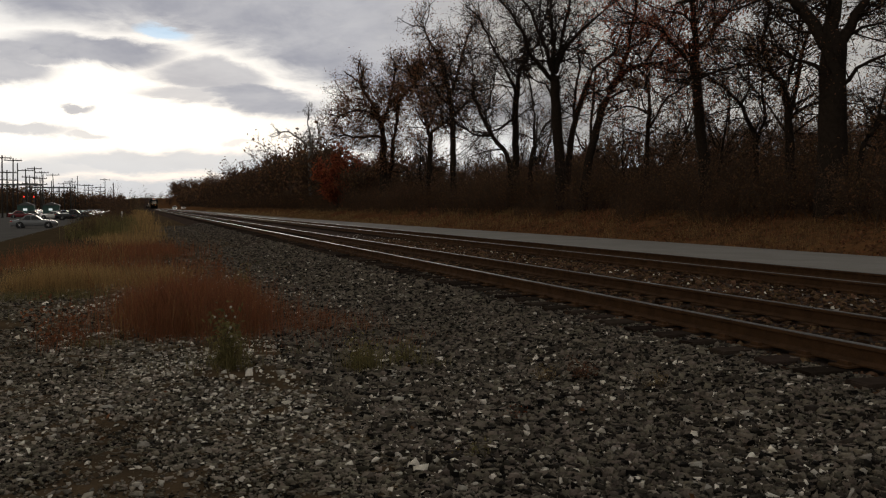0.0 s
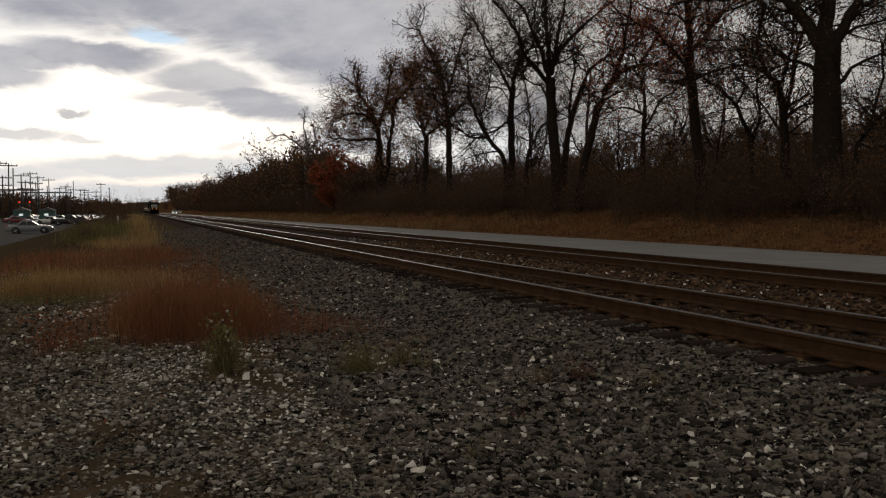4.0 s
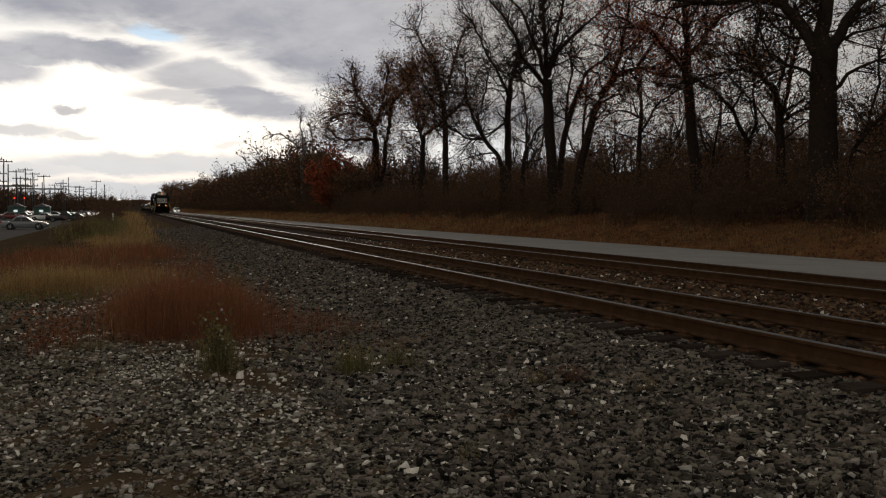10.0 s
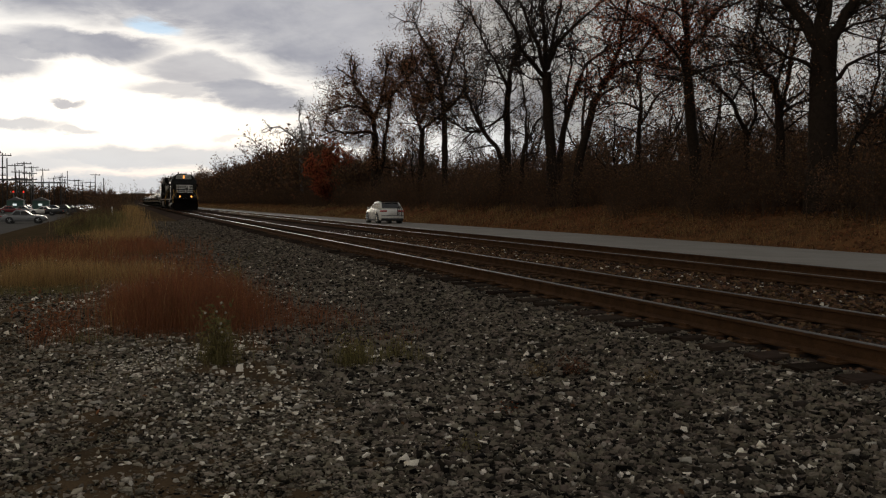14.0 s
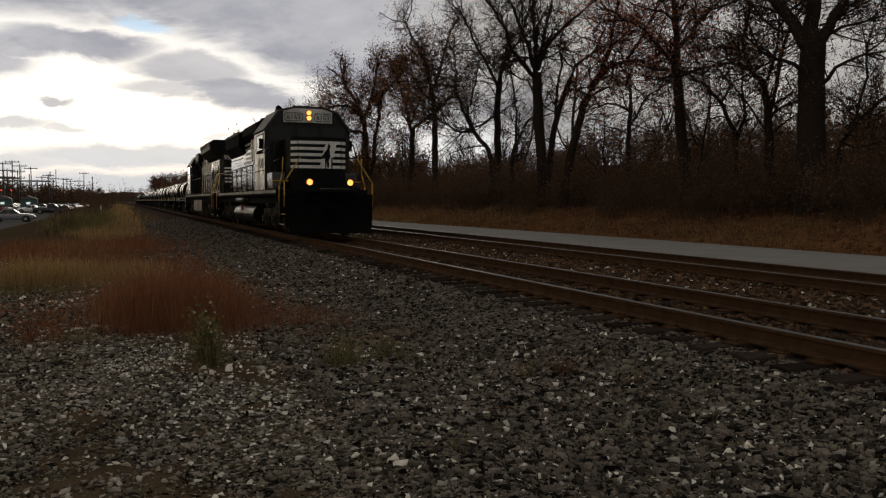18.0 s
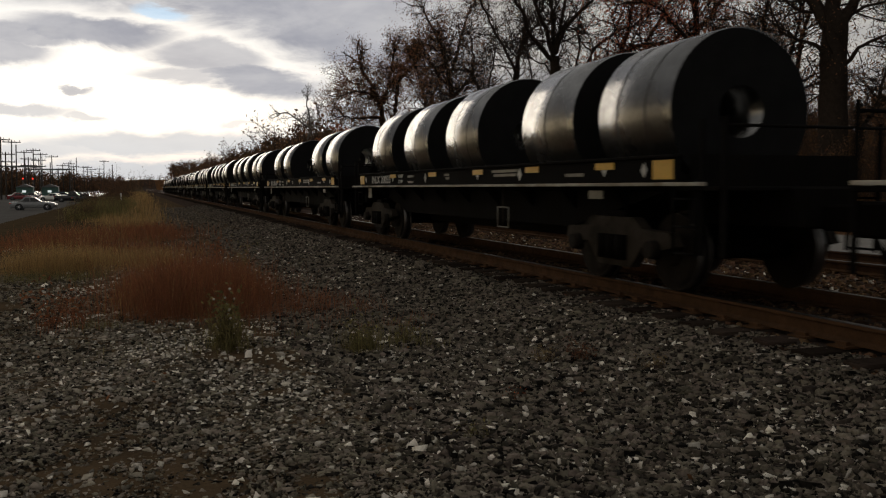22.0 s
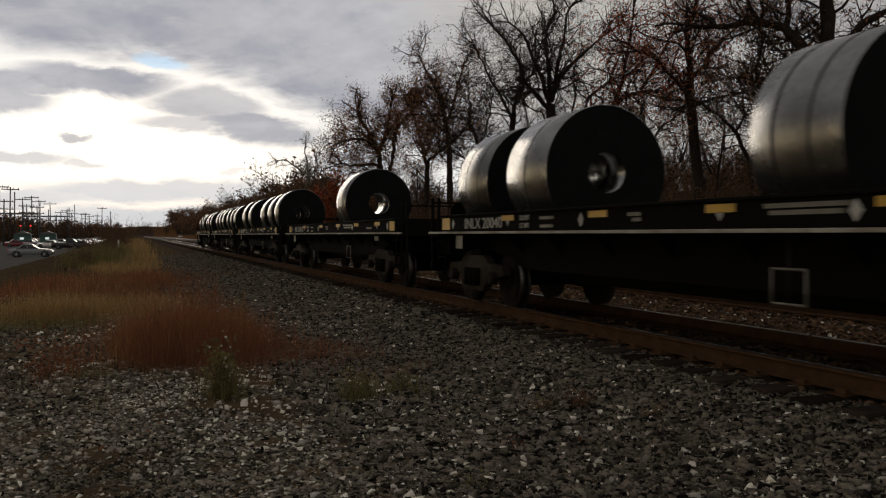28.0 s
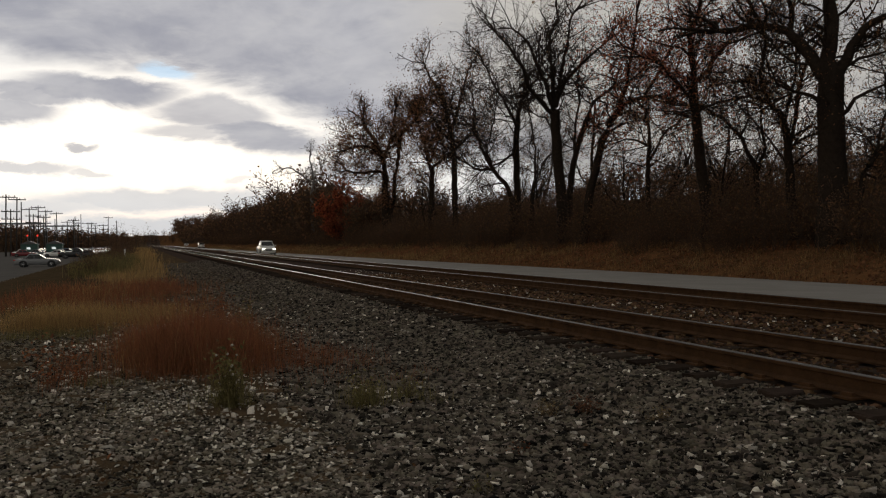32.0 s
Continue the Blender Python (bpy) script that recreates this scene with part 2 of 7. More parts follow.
GRAVEL = material("gravel_ground", (0.125, 0.085, 0.050), 0.95, 0, (0.055, 0.041, 0.027), 1.1, 45, 0.8, 1.0, bump_scale=40, spec=0.0)
STONES = material("crushed_stone", (0.185, 0.158, 0.120), 0.9, 0, (0.10, 0.083, 0.061), 3, 90, 0.6, 0.5, per_island=0.95, spec=0.08)
MID_STONES = material("grey_limestone", (0.34, 0.295, 0.235), 0.9, 0, (0.21, 0.175, 0.135), 6, 90, 0.5, 0.4, per_island=0.6, spec=0.1)
RUSTY_STONES = material("rust_stained_ballast", (0.15, 0.088, 0.050), 0.95, 0, (0.06, 0.040, 0.025), 3, 90, 0.6, 0.5, per_island=0.7, spec=0.0)
DARK_STONES = material("dark_ballast", (0.150, 0.126, 0.098), 0.9, 0, (0.072, 0.059, 0.044), 3, 90, 0.7, 0.5, per_island=0.95, spec=0.1)
PALE_STONES = material("pale_limestone", (0.80, 0.74, 0.64), 0.9, 0, (0.50, 0.43, 0.34), 8, 90, 0.5, 0.4, per_island=0.45, spec=0.15)
RAIL_RUST = material("rail_rust", (0.105, 0.056, 0.029), 0.9, 0.0, (0.045, 0.027, 0.016), 5, 90, 0.6, 0.3, spec=0.03)
RAIL_SHINE = material("rail_head", (0.15, 0.14, 0.128), 0.36, 1.0, (0.12, 0.10, 0.09), 3, 60, 0.6, 0.03)
TIE_WOOD = material("creosoted_tie", (0.052, 0.038, 0.030), 0.9, 0, (0.028, 0.022, 0.018), 4, 50, 0.7, 0.6, per_object=0.35, spec=0.0)
TIE_FAR = material("creosoted_tie_far", (0.052, 0.038, 0.030), 0.9, 0, (0.028, 0.022, 0.018), 4, 50, 0.7, 0.6, per_island=0.35, spec=0.0)
ASPHALT = material("road_asphalt", (0.30, 0.28, 0.255), 0.85, 0, (0.22, 0.205, 0.185), 0.5, 50, 0.5, 0.4, spec=0.05)
LOT = material("lot_asphalt", (0.15, 0.14, 0.13), 0.9, 0, (0.10, 0.095, 0.09), 0.4, 50, 0.5, 0.4, spec=0.0)
BARK = material("oak_bark", (0.042, 0.031, 0.024), 0.95, 0, (0.022, 0.017, 0.013), 6, 40, 0.6, 0.8, bump_scale=18, spec=0.05)
LOCO_BLACK = material("loco_black", (0.0045, 0.0045, 0.005), 0.5, 0, (0.010, 0.009, 0.008), 1.3, 40, 0.6, 0.04, streak=True, spec=0.09)
LOCO_DOORS = material("loco_door_black", (0.005, 0.0046, 0.004), 0.10, 0, (0.014, 0.011, 0.007), 1.6, 30, 0.7, 0.25, streak=True, spec=0.6, bump_scale=1.6, vary=0.07)
DUSTY_DOORS = material("dusty_door_black", (0.009, 0.0078, 0.006), 0.24, 0, (0.026, 0.021, 0.014), 1.6, 30, 0.8, 0.2, streak=True, spec=0.38, bump_scale=2.0, vary=0.18)
CAB_SIDE = material("cab_side_black", (0.008, 0.0072, 0.006), 0.28, 0, (0.020, 0.016, 0.012), 1.3, 30, 0.7, 0.16, streak=True, spec=0.2, bump_scale=1.8, vary=0.14)
SILL_BLACK = material("sill_black", (0.0045, 0.004, 0.004), 0.9, 0, (0.009, 0.008, 0.007), 2, 40, 0.6, 0.1, spec=0.03)
# grey base colour stands in for sky reflected off the sloped cab roof
ROOF_GREY = material("roof_sky_sheen", (0.075, 0.070, 0.062), 0.7, 0, (0.04, 0.036, 0.031), 1.5, 40, 0.7, 0.08, spec=0.2)
TANK_SIDE = material("tank_grey", (0.042, 0.037, 0.029), 0.45, 0, (0.020, 0.017, 0.013), 1.2, 40, 0.7, 0.05, streak=True, spec=0.3)
TANK_DARK = material("tank_black", (0.008, 0.007, 0.006), 0.40, 0, (0.005, 0.0045, 0.004), 1.2, 40, 0.7, 0.05, spec=0.12)
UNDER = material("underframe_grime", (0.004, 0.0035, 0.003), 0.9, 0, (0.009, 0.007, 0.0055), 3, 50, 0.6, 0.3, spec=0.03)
TRUCK_GREY = material("truck_grime", (0.048, 0.039, 0.030), 0.8, 0, (0.016, 0.013, 0.010), 2.5, 50, 0.9, 0.3, spec=0.06)
WHITE_PAINT = material("white_paint", (0.82, 0.81, 0.78), 0.5, 0, (0.55, 0.51, 0.46), 2.5, 60, 0.6, 0.05)
STENCIL_WHITE = material("stencil_white", (0.62, 0.61, 0.57), 0.7, 0, (0.42, 0.40, 0.36), 3, 60, 0.6, 0.02, spec=0.1)
BOARD_WHITE = material("board_white", (0.78, 0.77, 0.73), 0.6, 0, (0.32, 0.30, 0.26), 2.5, 60, 0.6, 0.05, spec=0.2)
FADED = material("faded_marking", (0.24, 0.225, 0.185), 0.45, 0, (0.10, 0.09, 0.07), 2.4, 40, 0.8, 0.05, streak=True, spec=0.3)
DIRTY_WHITE = material("dirty_white_stripe", (0.52, 0.49, 0.43), 0.7, 0, (0.20, 0.15, 0.10), 2.2, 60, 0.8, 0.05, streak=True, spec=0.2)
YELLOW = material("handrail_yellow", (0.60, 0.33, 0.03), 0.5, 0, (0.40, 0.22, 0.03), 5, 60, 0.5, 0.05)
REFLECT = material("reflector_yellow", (0.72, 0.42, 0.05), 0.45, 0, (0.5, 0.3, 0.05), 5, 60, 0.4, 0.0)
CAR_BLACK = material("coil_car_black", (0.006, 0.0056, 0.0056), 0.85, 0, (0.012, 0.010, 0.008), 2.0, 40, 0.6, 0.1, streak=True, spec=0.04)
STEEL = material("coil_steel", (0.30, 0.297, 0.292), 0.26, 0.97, (0.19, 0.185, 0.18), 0.9, 14, 0.6, 0.03, per_object=0.22, bump_scale=2)
# coil steel for the end faces, their shade put into a near-black colour
STEEL_FACE_SHADED = material("coil_end_shaded", (0.012, 0.0118, 0.012), 0.85, 0.0, (0.007, 0.007, 0.007), 3, 40, 0.5, 0.1, spec=0.06)
STRAP = material("strap_steel", (0.05, 0.049, 0.048), 0.55, 0.5)
WHEEL = material("wheel_steel", (0.022, 0.017, 0.013), 0.8, 0.2, (0.010, 0.008, 0.006), 5, 60, 0.6, 0.15, spec=0.1)
WHEEL_RIM = material("wheel_tread", (0.14, 0.13, 0.125), 0.4, 0.9)
GLASS = material("dark_glass", (0.008, 0.009, 0.010), 0.12, 0, (0.012, 0.012, 0.012), 2, 40, 0.5, 0.0, spec=0.22)
SKY_GLASS = clear_glass("cab_glass", (0.30, 0.33, 0.36))
LAMP_ON = glowing("lamp_lit", (1.0, 0.33, 0.07), 2.5)
REFLECTOR = material("lamp_reflector_bowl", (0.75, 0.66, 0.5), 0.35, 0.6)
RED_PAINT = material("red_paint", (0.16, 0.012, 0.010), 0.5)


def leafy(name, color, second, island=0.5, through=0.45):
    """Thin dry leaves and blades: some light comes through them."""
    m = material(name, color, 0.85, 0, second, 2, 20, 0.6, 0.0, per_island=island)
    n = m.node_tree
    shader = next(k for k in n.nodes if k.type == "BSDF_PRINCIPLED")
    out = next(k for k in n.nodes if k.type == "OUTPUT_MATERIAL")
    tr, mx = n.nodes.new("ShaderNodeBsdfTranslucent"), n.nodes.new("ShaderNodeMixShader")
    n.links.new(shader.inputs["Base Color"].links[0].from_socket, tr.inputs[0])
    mx.inputs[0].default_value = through
    n.links.new(shader.outputs[0], mx.inputs[1])
    n.links.new(tr.outputs[0], mx.inputs[2])
    n.links.new(mx.outputs[0], out.inputs[0])
    return m

# ---- building helpers ----
def mesh_of(bm, name, *mats):
    me = bpy.data.meshes.new(name)
    bm.to_mesh(me)
    bm.free()
    for m in mats:
        me.materials.append(m)
    return me


def part(name, bm, mat, parent=None, label=""):
    """One mesh object from a bmesh, under a thing or a part."""
    ob = new(name, mesh_of(bm, name, *(mat if isinstance(mat, (list, tuple)) else (mat,))))
    if parent:
        ob.parent = parent
    if label:
        ob["label"] = label
    return ob


def shared(name, me, parent, m):
    """One more object on a mesh that alike pieces share."""
    ob = new(name, me)
    ob.parent = parent
    ob.matrix_basis = m
    return ob


def thing(name, label, category, group="", m=None):
    ob = tagged(new(name), label, category, group)
    if m:
        ob.matrix_basis = m
    return ob


def box(bm, x0, x1, y0, y1, z0, z1, bevel=0.0, mi=0, turn=None):
    r = bmesh.ops.create_cube(bm, size=1.0)
    vs = r["verts"]
    for v in vs:
        v.co = Vector((x0 + (v.co.x + 0.5) * (x1 - x0), y0 + (v.co.y + 0.5) * (y1 - y0), z0 + (v.co.z + 0.5) * (z1 - z0)))
    fs = {f for v in vs for f in v.link_faces}
    for f in fs:
        f.material_index = mi
    if turn:
        bmesh.ops.transform(bm, matrix=turn, verts=vs)
    if bevel:
        es = list({e for v in vs for e in v.link_edges})
        bmesh.ops.bevel(bm, geom=es, offset=bevel, segments=1, affect="EDGES", profile=0.7)
    return bm


def rod(bm, a, b, r0, r1=None, seg=8, mi=0, caps=True):
    """A round bar from a to b."""
    a, b = Vector(a), Vector(b)
    d = b - a
    r = bmesh.ops.create_cone(bm, cap_ends=caps, segments=seg, radius1=r0, radius2=r0 if r1 is None else r1, depth=d.length)
    m = Matrix.Translation((a + b) / 2) @ d.to_track_quat("Z", "Y").to_matrix().to_4x4()
    bmesh.ops.transform(bm, matrix=m, verts=r["verts"])
    for f in {f for v in r["verts"] for f in v.link_faces}:
        f.material_index = mi
        f.smooth = len(f.verts) == 4
    return bm


def bent(bm, pts, r, seg=6, mi=0):
    for a, b in zip(pts, pts[1:]):
        rod(bm, a, b, r, seg=seg, mi=mi)
    return bm


def prism(bm, outline, axis, lo, hi, mi=0):
    """An outline of (u, v) pairs drawn along an axis: x: (y, z), y: (x, z), z: (x, y)."""
    def at(u, v, k):
        return {"x": (k, u, v), "y": (u, k, v), "z": (u, v, k)}[axis]
    a = [bm.verts.new(at(u, v, lo)) for u, v in outline]
    b = [bm.verts.new(at(u, v, hi)) for u, v in outline]
    fs = [bm.faces.new(a), bm.faces.new(b)]
    for i in range(len(a)):
        j = (i + 1) % len(a)
        fs.append(bm.faces.new((a[i], a[j], b[j], b[i])))
    for f in fs:
        f.material_index = mi
    bmesh.ops.recalc_face_normals(bm, faces=fs)
    return bm


def B():
    return bmesh.new()


def bulk(name, verts, faces, mats, smooth=False):
    """A large mesh from arrays made by a rule: verts (n, 3), faces (m, 3 or 4)."""
    me = bpy.data.meshes.new(name)
    verts, faces = np.asarray(verts, dtype=np.float32), np.asarray(faces, dtype=np.int32)
    k = faces.shape[1]
    me.vertices.add(len(verts))
    me.vertices.foreach_set("co", verts.ravel())
    me.loops.add(faces.size)
    me.loops.foreach_set("vertex_index", faces.ravel())
    me.polygons.add(len(faces))
    me.polygons.foreach_set("loop_start", np.arange(0, faces.size, k, dtype=np.int32))
    for m in mats:
        me.materials.append(m)
    me.update(calc_edges=True)
    if smooth:
        me.polygons.foreach_set("use_smooth", np.ones(len(faces), dtype=bool))
    return me

# ---- ground, tracks and road ----
def ground_z(x, y):
    """Height of the ground: gravel, the ballast bed, the road and the wooded slope."""
    pts = ((-60, -0.80), (-9.0, -0.80), (-6.5, -0.32), (-2.0, 0.0), (3.5, 0.02), (4.7, 0.235), (5.15, 0.25), (5.6, 0.295), (12.3, 0.295), (13.4, -0.05), (22.6, -0.07), (23.4, 0.15), (27.0, 1.05), (30, 1.6), (45, 4.5), (60, 6.6), (90, 8.4), (140, 9.2))
    z = np.interp(x, [p[0] for p in pts], [p[1] for p in pts])
    k = np.clip((np.asarray(y) - 665.0) / 110.0, 0.0, 1.0)
    return z + 8.5 * k * k * (3 - 2 * k)


def fine_axis(stops):
    out = []
    for (a, step), (b, _) in zip(stops, stops[1:]):
        out += list(np.arange(a, b, step))
    return np.array(out + [stops[-1][0]])


rng = np.random.default_rng(3)
gx = fine_axis(((-1500, 300), (-60, 8), (-12, 1.0), (-3, 0.16), (7, 0.4), (13, 0.4), (14, 3), (22, 0.5), (30, 2), (60, 10), (140, 120), (1500, 1)))
gy = fine_axis(((-300, 40), (-10, 1.0), (2, 0.16), (14, 0.4), (30, 1.5), (80, 6), (200, 25), (900, 300), (2400, 1)))
GX, GY = np.meshgrid(gx, gy)
GZ = ground_z(GX, GY)
rough_z = (rng.random(GX.shape) - 0.5) * 0.035
GZ = GZ + np.where((GX > -4) & (GX < 4.8) & (GY < 40), rough_z, 0) + np.where((GX > 22.8) & (GX < 60), rough_z * 6, 0)
nx, ny = len(gx), len(gy)
idx = np.arange(nx * ny).reshape(ny, nx)
quads = np.stack([idx[:-1, :-1], idx[:-1, 1:], idx[1:, 1:], idx[1:, :-1]], -1).reshape(-1, 4)
GRASSY = material("weedy_dirt", (0.095, 0.066, 0.04), 0.95, 0, (0.055, 0.043, 0.023), 0.8, 30, 0.8, 0.8, bump_scale=18, spec=0.0)
LITTER = material("leaf_litter", (0.19, 0.092, 0.040), 0.95, 0, (0.07, 0.042, 0.022), 1.6, 26, 0.8, 0.9, bump_scale=16, spec=0.0)
WOODS_FLOOR = material("woods_floor", (0.08, 0.05, 0.03), 0.95, 0, (0.045, 0.03, 0.019), 0.8, 16, 0.8, 0.8, bump_scale=10, spec=0.0)
BALLAST = material("ballast_bed", (0.085, 0.062, 0.05), 0.95, 0, (0.045, 0.032, 0.026), 1.2, 30, 0.8, 0.9, bump_scale=18, spec=0.0)
ground = tagged(new("ground", bulk("ground", np.stack([GX, GY, GZ], -1).reshape(-1, 3), quads, [GRAVEL, GRASSY, BALLAST, LITTER, WOODS_FLOOR], True)), "dark grey gravel and dirt ground beside the tracks", "ground", kind="structure")

mid = (gx[:-1] + gx[1:]) / 2
kinds = np.where(mid < -1.6, 1, np.where(mid < 3.7, 0, np.where(mid < 13.4, 2, np.where(mid < 29, 3, 4))))
ymid = (gy[:-1] + gy[1:]) / 2
table = np.where((ymid[:, None] < 13.5) & (kinds[None, :] == 1) & (mid[None, :] > -5), 0, np.broadcast_to(kinds, (ny - 1, nx - 1)))
ground.data.polygons.foreach_set("material_index", table.ravel().astype(np.int32))

bm = prism(B(), ((13.3, -60), (22.7, -60), (22.7, 34), (21.3, 70), (20.3, 120), (20.0, 660), (13.3, 660)), "z", -0.3, 0.0)
road = tagged(part("road", bm, ASPHALT), "pale grey two-lane asphalt road beyond the tracks", "road", kind="structure")
bm = B()
box(bm, -70, -8.3, 52, 330, -1.1, -0.76)
lot = tagged(part("parking_lot", bm, LOT), "grey asphalt car park", "parking lot", kind="structure")
kerb = tagged(part("kerb", box(B(), -8.3, -8.05, 52, 330, -1.1, -0.66, 0.02), material("kerb_concrete", (0.34, 0.31, 0.27), 0.9, 0, (0.2, 0.18, 0.15), 1.5, 50, 0.6, 0.3, spec=0.1)), "worn concrete kerb along the car park", "kerb", kind="structure")


def rail_outline(x):
    """A rail's section, 17 cm high, its head's top at RAIL."""
    h = ((-0.07, -0.17), (0.07, -0.17), (0.07, -0.155), (0.012, -0.13), (0.012, -0.045), (0.037, -0.035), (0.037, -0.006), (0.028, 0), (-0.028, 0), (-0.037, -0.006), (-0.037, -0.035), (-0.012, -0.045), (-0.012, -0.13), (-0.07, -0.155))
    return [(x + u, RAIL + v) for u, v in h]


def railway(name, cx, label):
    t = tagged(thing(name, label, "railway track"), kind="structure")
    for side in (-0.7525, 0.7525):
        bm = B()
        prism(bm, rail_outline(cx + side), "y", -80, 664)
        for f in bm.faces:
            if f.calc_center_median().z > RAIL - 0.004 and len(f.verts) == 4:
                f.material_index = 1
        part("rail", bm, [RAIL_RUST, RAIL_SHINE], t, "rusty steel rail with a worn bright head")
    return t


track_near = railway("railway_track", NEAR, "rusty railway track on wooden sleepers in dark ballast")
track_far = railway("railway_track", FAR, "second railway track on wooden sleepers in dark ballast")

# sleepers: those along the passing place one by one, the rest joined
def tie_mesh(seed):
    r = random.Random(seed)
    bm = B()
    box(bm, -1.3, 1.3, -0.115, 0.115, -0.17, 0.0, 0.012)
    for v in bm.verts:
        v.co += Vector((r.uniform(-0.02, 0.02), r.uniform(-0.008, 0.008), r.uniform(-0.01, 0.006)))
    return mesh_of(bm, "tie", TIE_WOOD)


PLATE = mesh_of(box(box(B(), -0.18, 0.18, -0.1, 0.1, 0.0, 0.018), -0.13, -0.09, -0.06, 0.06, 0.018, 0.05), "tie_plate", RAIL_RUST)
tie_kinds = [tie_mesh(k) for k in range(5)]
pick = random.Random(8)
for t, cx in ((track_near, NEAR), (track_far, FAR)):
    for k in range(150):
        y = 1.0 + 0.52 * k + pick.uniform(-0.03, 0.03)
        tie = shared("tie", tie_kinds[k % 5], t, pose(cx + pick.uniform(-0.05, 0.05), y, RAIL - 0.188, 0, 0, pick.uniform(-1.2, 1.2)))
        if k < 70:
            for sx in (-1, 1):
                shared("tie_plate", PLATE, tie, pose(sx * 0.7525, 0, 0.0, 0, 0, 0 if sx < 0 else 180))
    bm = B()
    for y in list(np.arange(-20.0, 0.9, 0.52)) + list(np.arange(79.1, 300.0, 0.52)):
        r = bmesh.ops.create_cube(bm, size=1.0)
        for v in r["verts"]:
            v.co = Vector((cx + v.co.x * 2.6, y + v.co.y * 0.23, RAIL - 0.27 + v.co.z * 0.17))
    far_ties = tagged(part("far_ties", bm, TIE_FAR, t), kind="stuff")

# ---- the train: two locomotives and thirteen coil cars; y runs back from each one's front, z up from the rail heads ----
def lettering(name, words, size, mat, parent, m, label="", extrude=0.004):
    """Readable writing in the built-in font, as a mesh."""
    cu = bpy.data.curves.new(name, "FONT")
    cu.body, cu.size, cu.extrude, cu.align_x, cu.resolution_u = words, size, extrude, "CENTER", 3
    ob = bpy.data.objects.new(name, cu)
    me = bpy.data.meshes.new_from_object(ob)
    bpy.data.objects.remove(ob)
    me.materials.append(mat)
    made = new(name, me)
    made.parent = parent
    made.matrix_basis = m
    if label:
        made["label"] = label
    return made


SIDE = Matrix(((0, 0, -1, 0), (-1, 0, 0, 0), (0, 1, 0, 0), (0, 0, 0, 1)))    # writing on the side that faces -x
FRONT = Matrix(((1, 0, 0, 0), (0, 0, -1, 0), (0, 1, 0, 0), (0, 0, 0, 1)))    # writing on a face towards -y


def wheel_mesh(r):
    bm = B()
    rod(bm, (-0.065, 0, 0), (0.065, 0, 0), r, seg=28)
    rod(bm, (0.065, 0, 0), (0.095, 0, 0), r + 0.028, seg=28)
    rod(bm, (-0.085, 0, 0), (-0.06, 0, 0), r * 0.86, r * 0.80, seg=24)
    rod(bm, (-0.13, 0, 0), (-0.06, 0, 0), 0.13, 0.17, seg=14)
    for f in bm.faces:
        c = f.calc_center_median()
        if math.hypot(c.y, c.z) > r * 0.9:
            f.material_index = 1
    return mesh_of(bm, "wheel", WHEEL, WHEEL_RIM)


CAR_WHEEL, LOCO_WHEEL = wheel_mesh(0.42), wheel_mesh(0.51)


def wheels(parent, ys, r, me):
    for y in ys:
        for sx in (-1, 1):
            shared("wheel", me, parent, pose(sx * 0.76, y, r, 0, 0, 0 if sx < 0 else 180))
        part("axle", rod(B(), (-0.7, y, r), (0.7, y, r), 0.09), UNDER, parent)


def loco_truck(parent, y):
    """A three-axle truck: two cast side frames with journal boxes and springs, wheels, brake rigging."""
    wheels(parent, (y - 2.07, y, y + 2.07), 0.51, LOCO_WHEEL)
    for sx in (-1, 1):
        bm = B()
        x0, x1 = sorted((sx * 1.02, sx * 1.16))
        out = [(y - 2.75, 0.86), (y - 2.75, 0.62)]
        for k in (-2.07, 0.0, 2.07):
            out += [(y + k - 0.42, 0.58), (y + k - 0.33, 0.30), (y + k - 0.17, 0.27), (y + k + 0.17, 0.27), (y + k + 0.33, 0.30), (y + k + 0.42, 0.58)]
        out += [(y + 2.75, 0.62), (y + 2.75, 0.86), (y + 1.4, 0.94), (y + 1.1, 0.84), (y + 0.8, 0.94), (y - 0.8, 0.94), (y - 1.1, 0.84), (y - 1.4, 0.94)]
        prism(bm, out, "x", x0, x1)
        part("side_frame", bm, TRUCK_GREY, parent, "grimy cast steel truck side frame")
        for k in (-2.07, 0, 2.07):
            part("journal_box", box(rod(B(), (sx * 1.15, y + k, 0.51), (sx * 1.32, y + k, 0.51), 0.15, 0.12, seg=12), min(sx * 1.1, sx * 1.22), max(sx * 1.1, sx * 1.22), y + k - 0.2, y + k + 0.2, 0.32, 0.72, 0.02), TRUCK_GREY, parent)
        for k in (-1.05, 1.05):
            part("brake_cylinder", rod(B(), (sx * 1.2, y + k - 0.3, 1.0), (sx * 1.2, y + k + 0.25, 1.0), 0.12, seg=12), TRUCK_GREY, parent)
            bm = B()
            for q in (-0.14, 0.14):
                rod(bm, (sx * 1.1, y + k + q, 0.62), (sx * 1.1, y + k + q, 0.95), 0.085, seg=10)
            part("spring", bm, TRUCK_GREY, parent)
        part("brake_pipe", bent(B(), ((sx * 1.24, y - 2.6, 1.02), (sx * 1.24, y - 0.4, 1.06), (sx * 1.26, y + 2.6, 1.0)), 0.022), UNDER, parent)
    part("bolster", box(B(), -1.0, 1.0, y - 0.5, y + 0.5, 0.7, 1.1, 0.03), UNDER, parent)


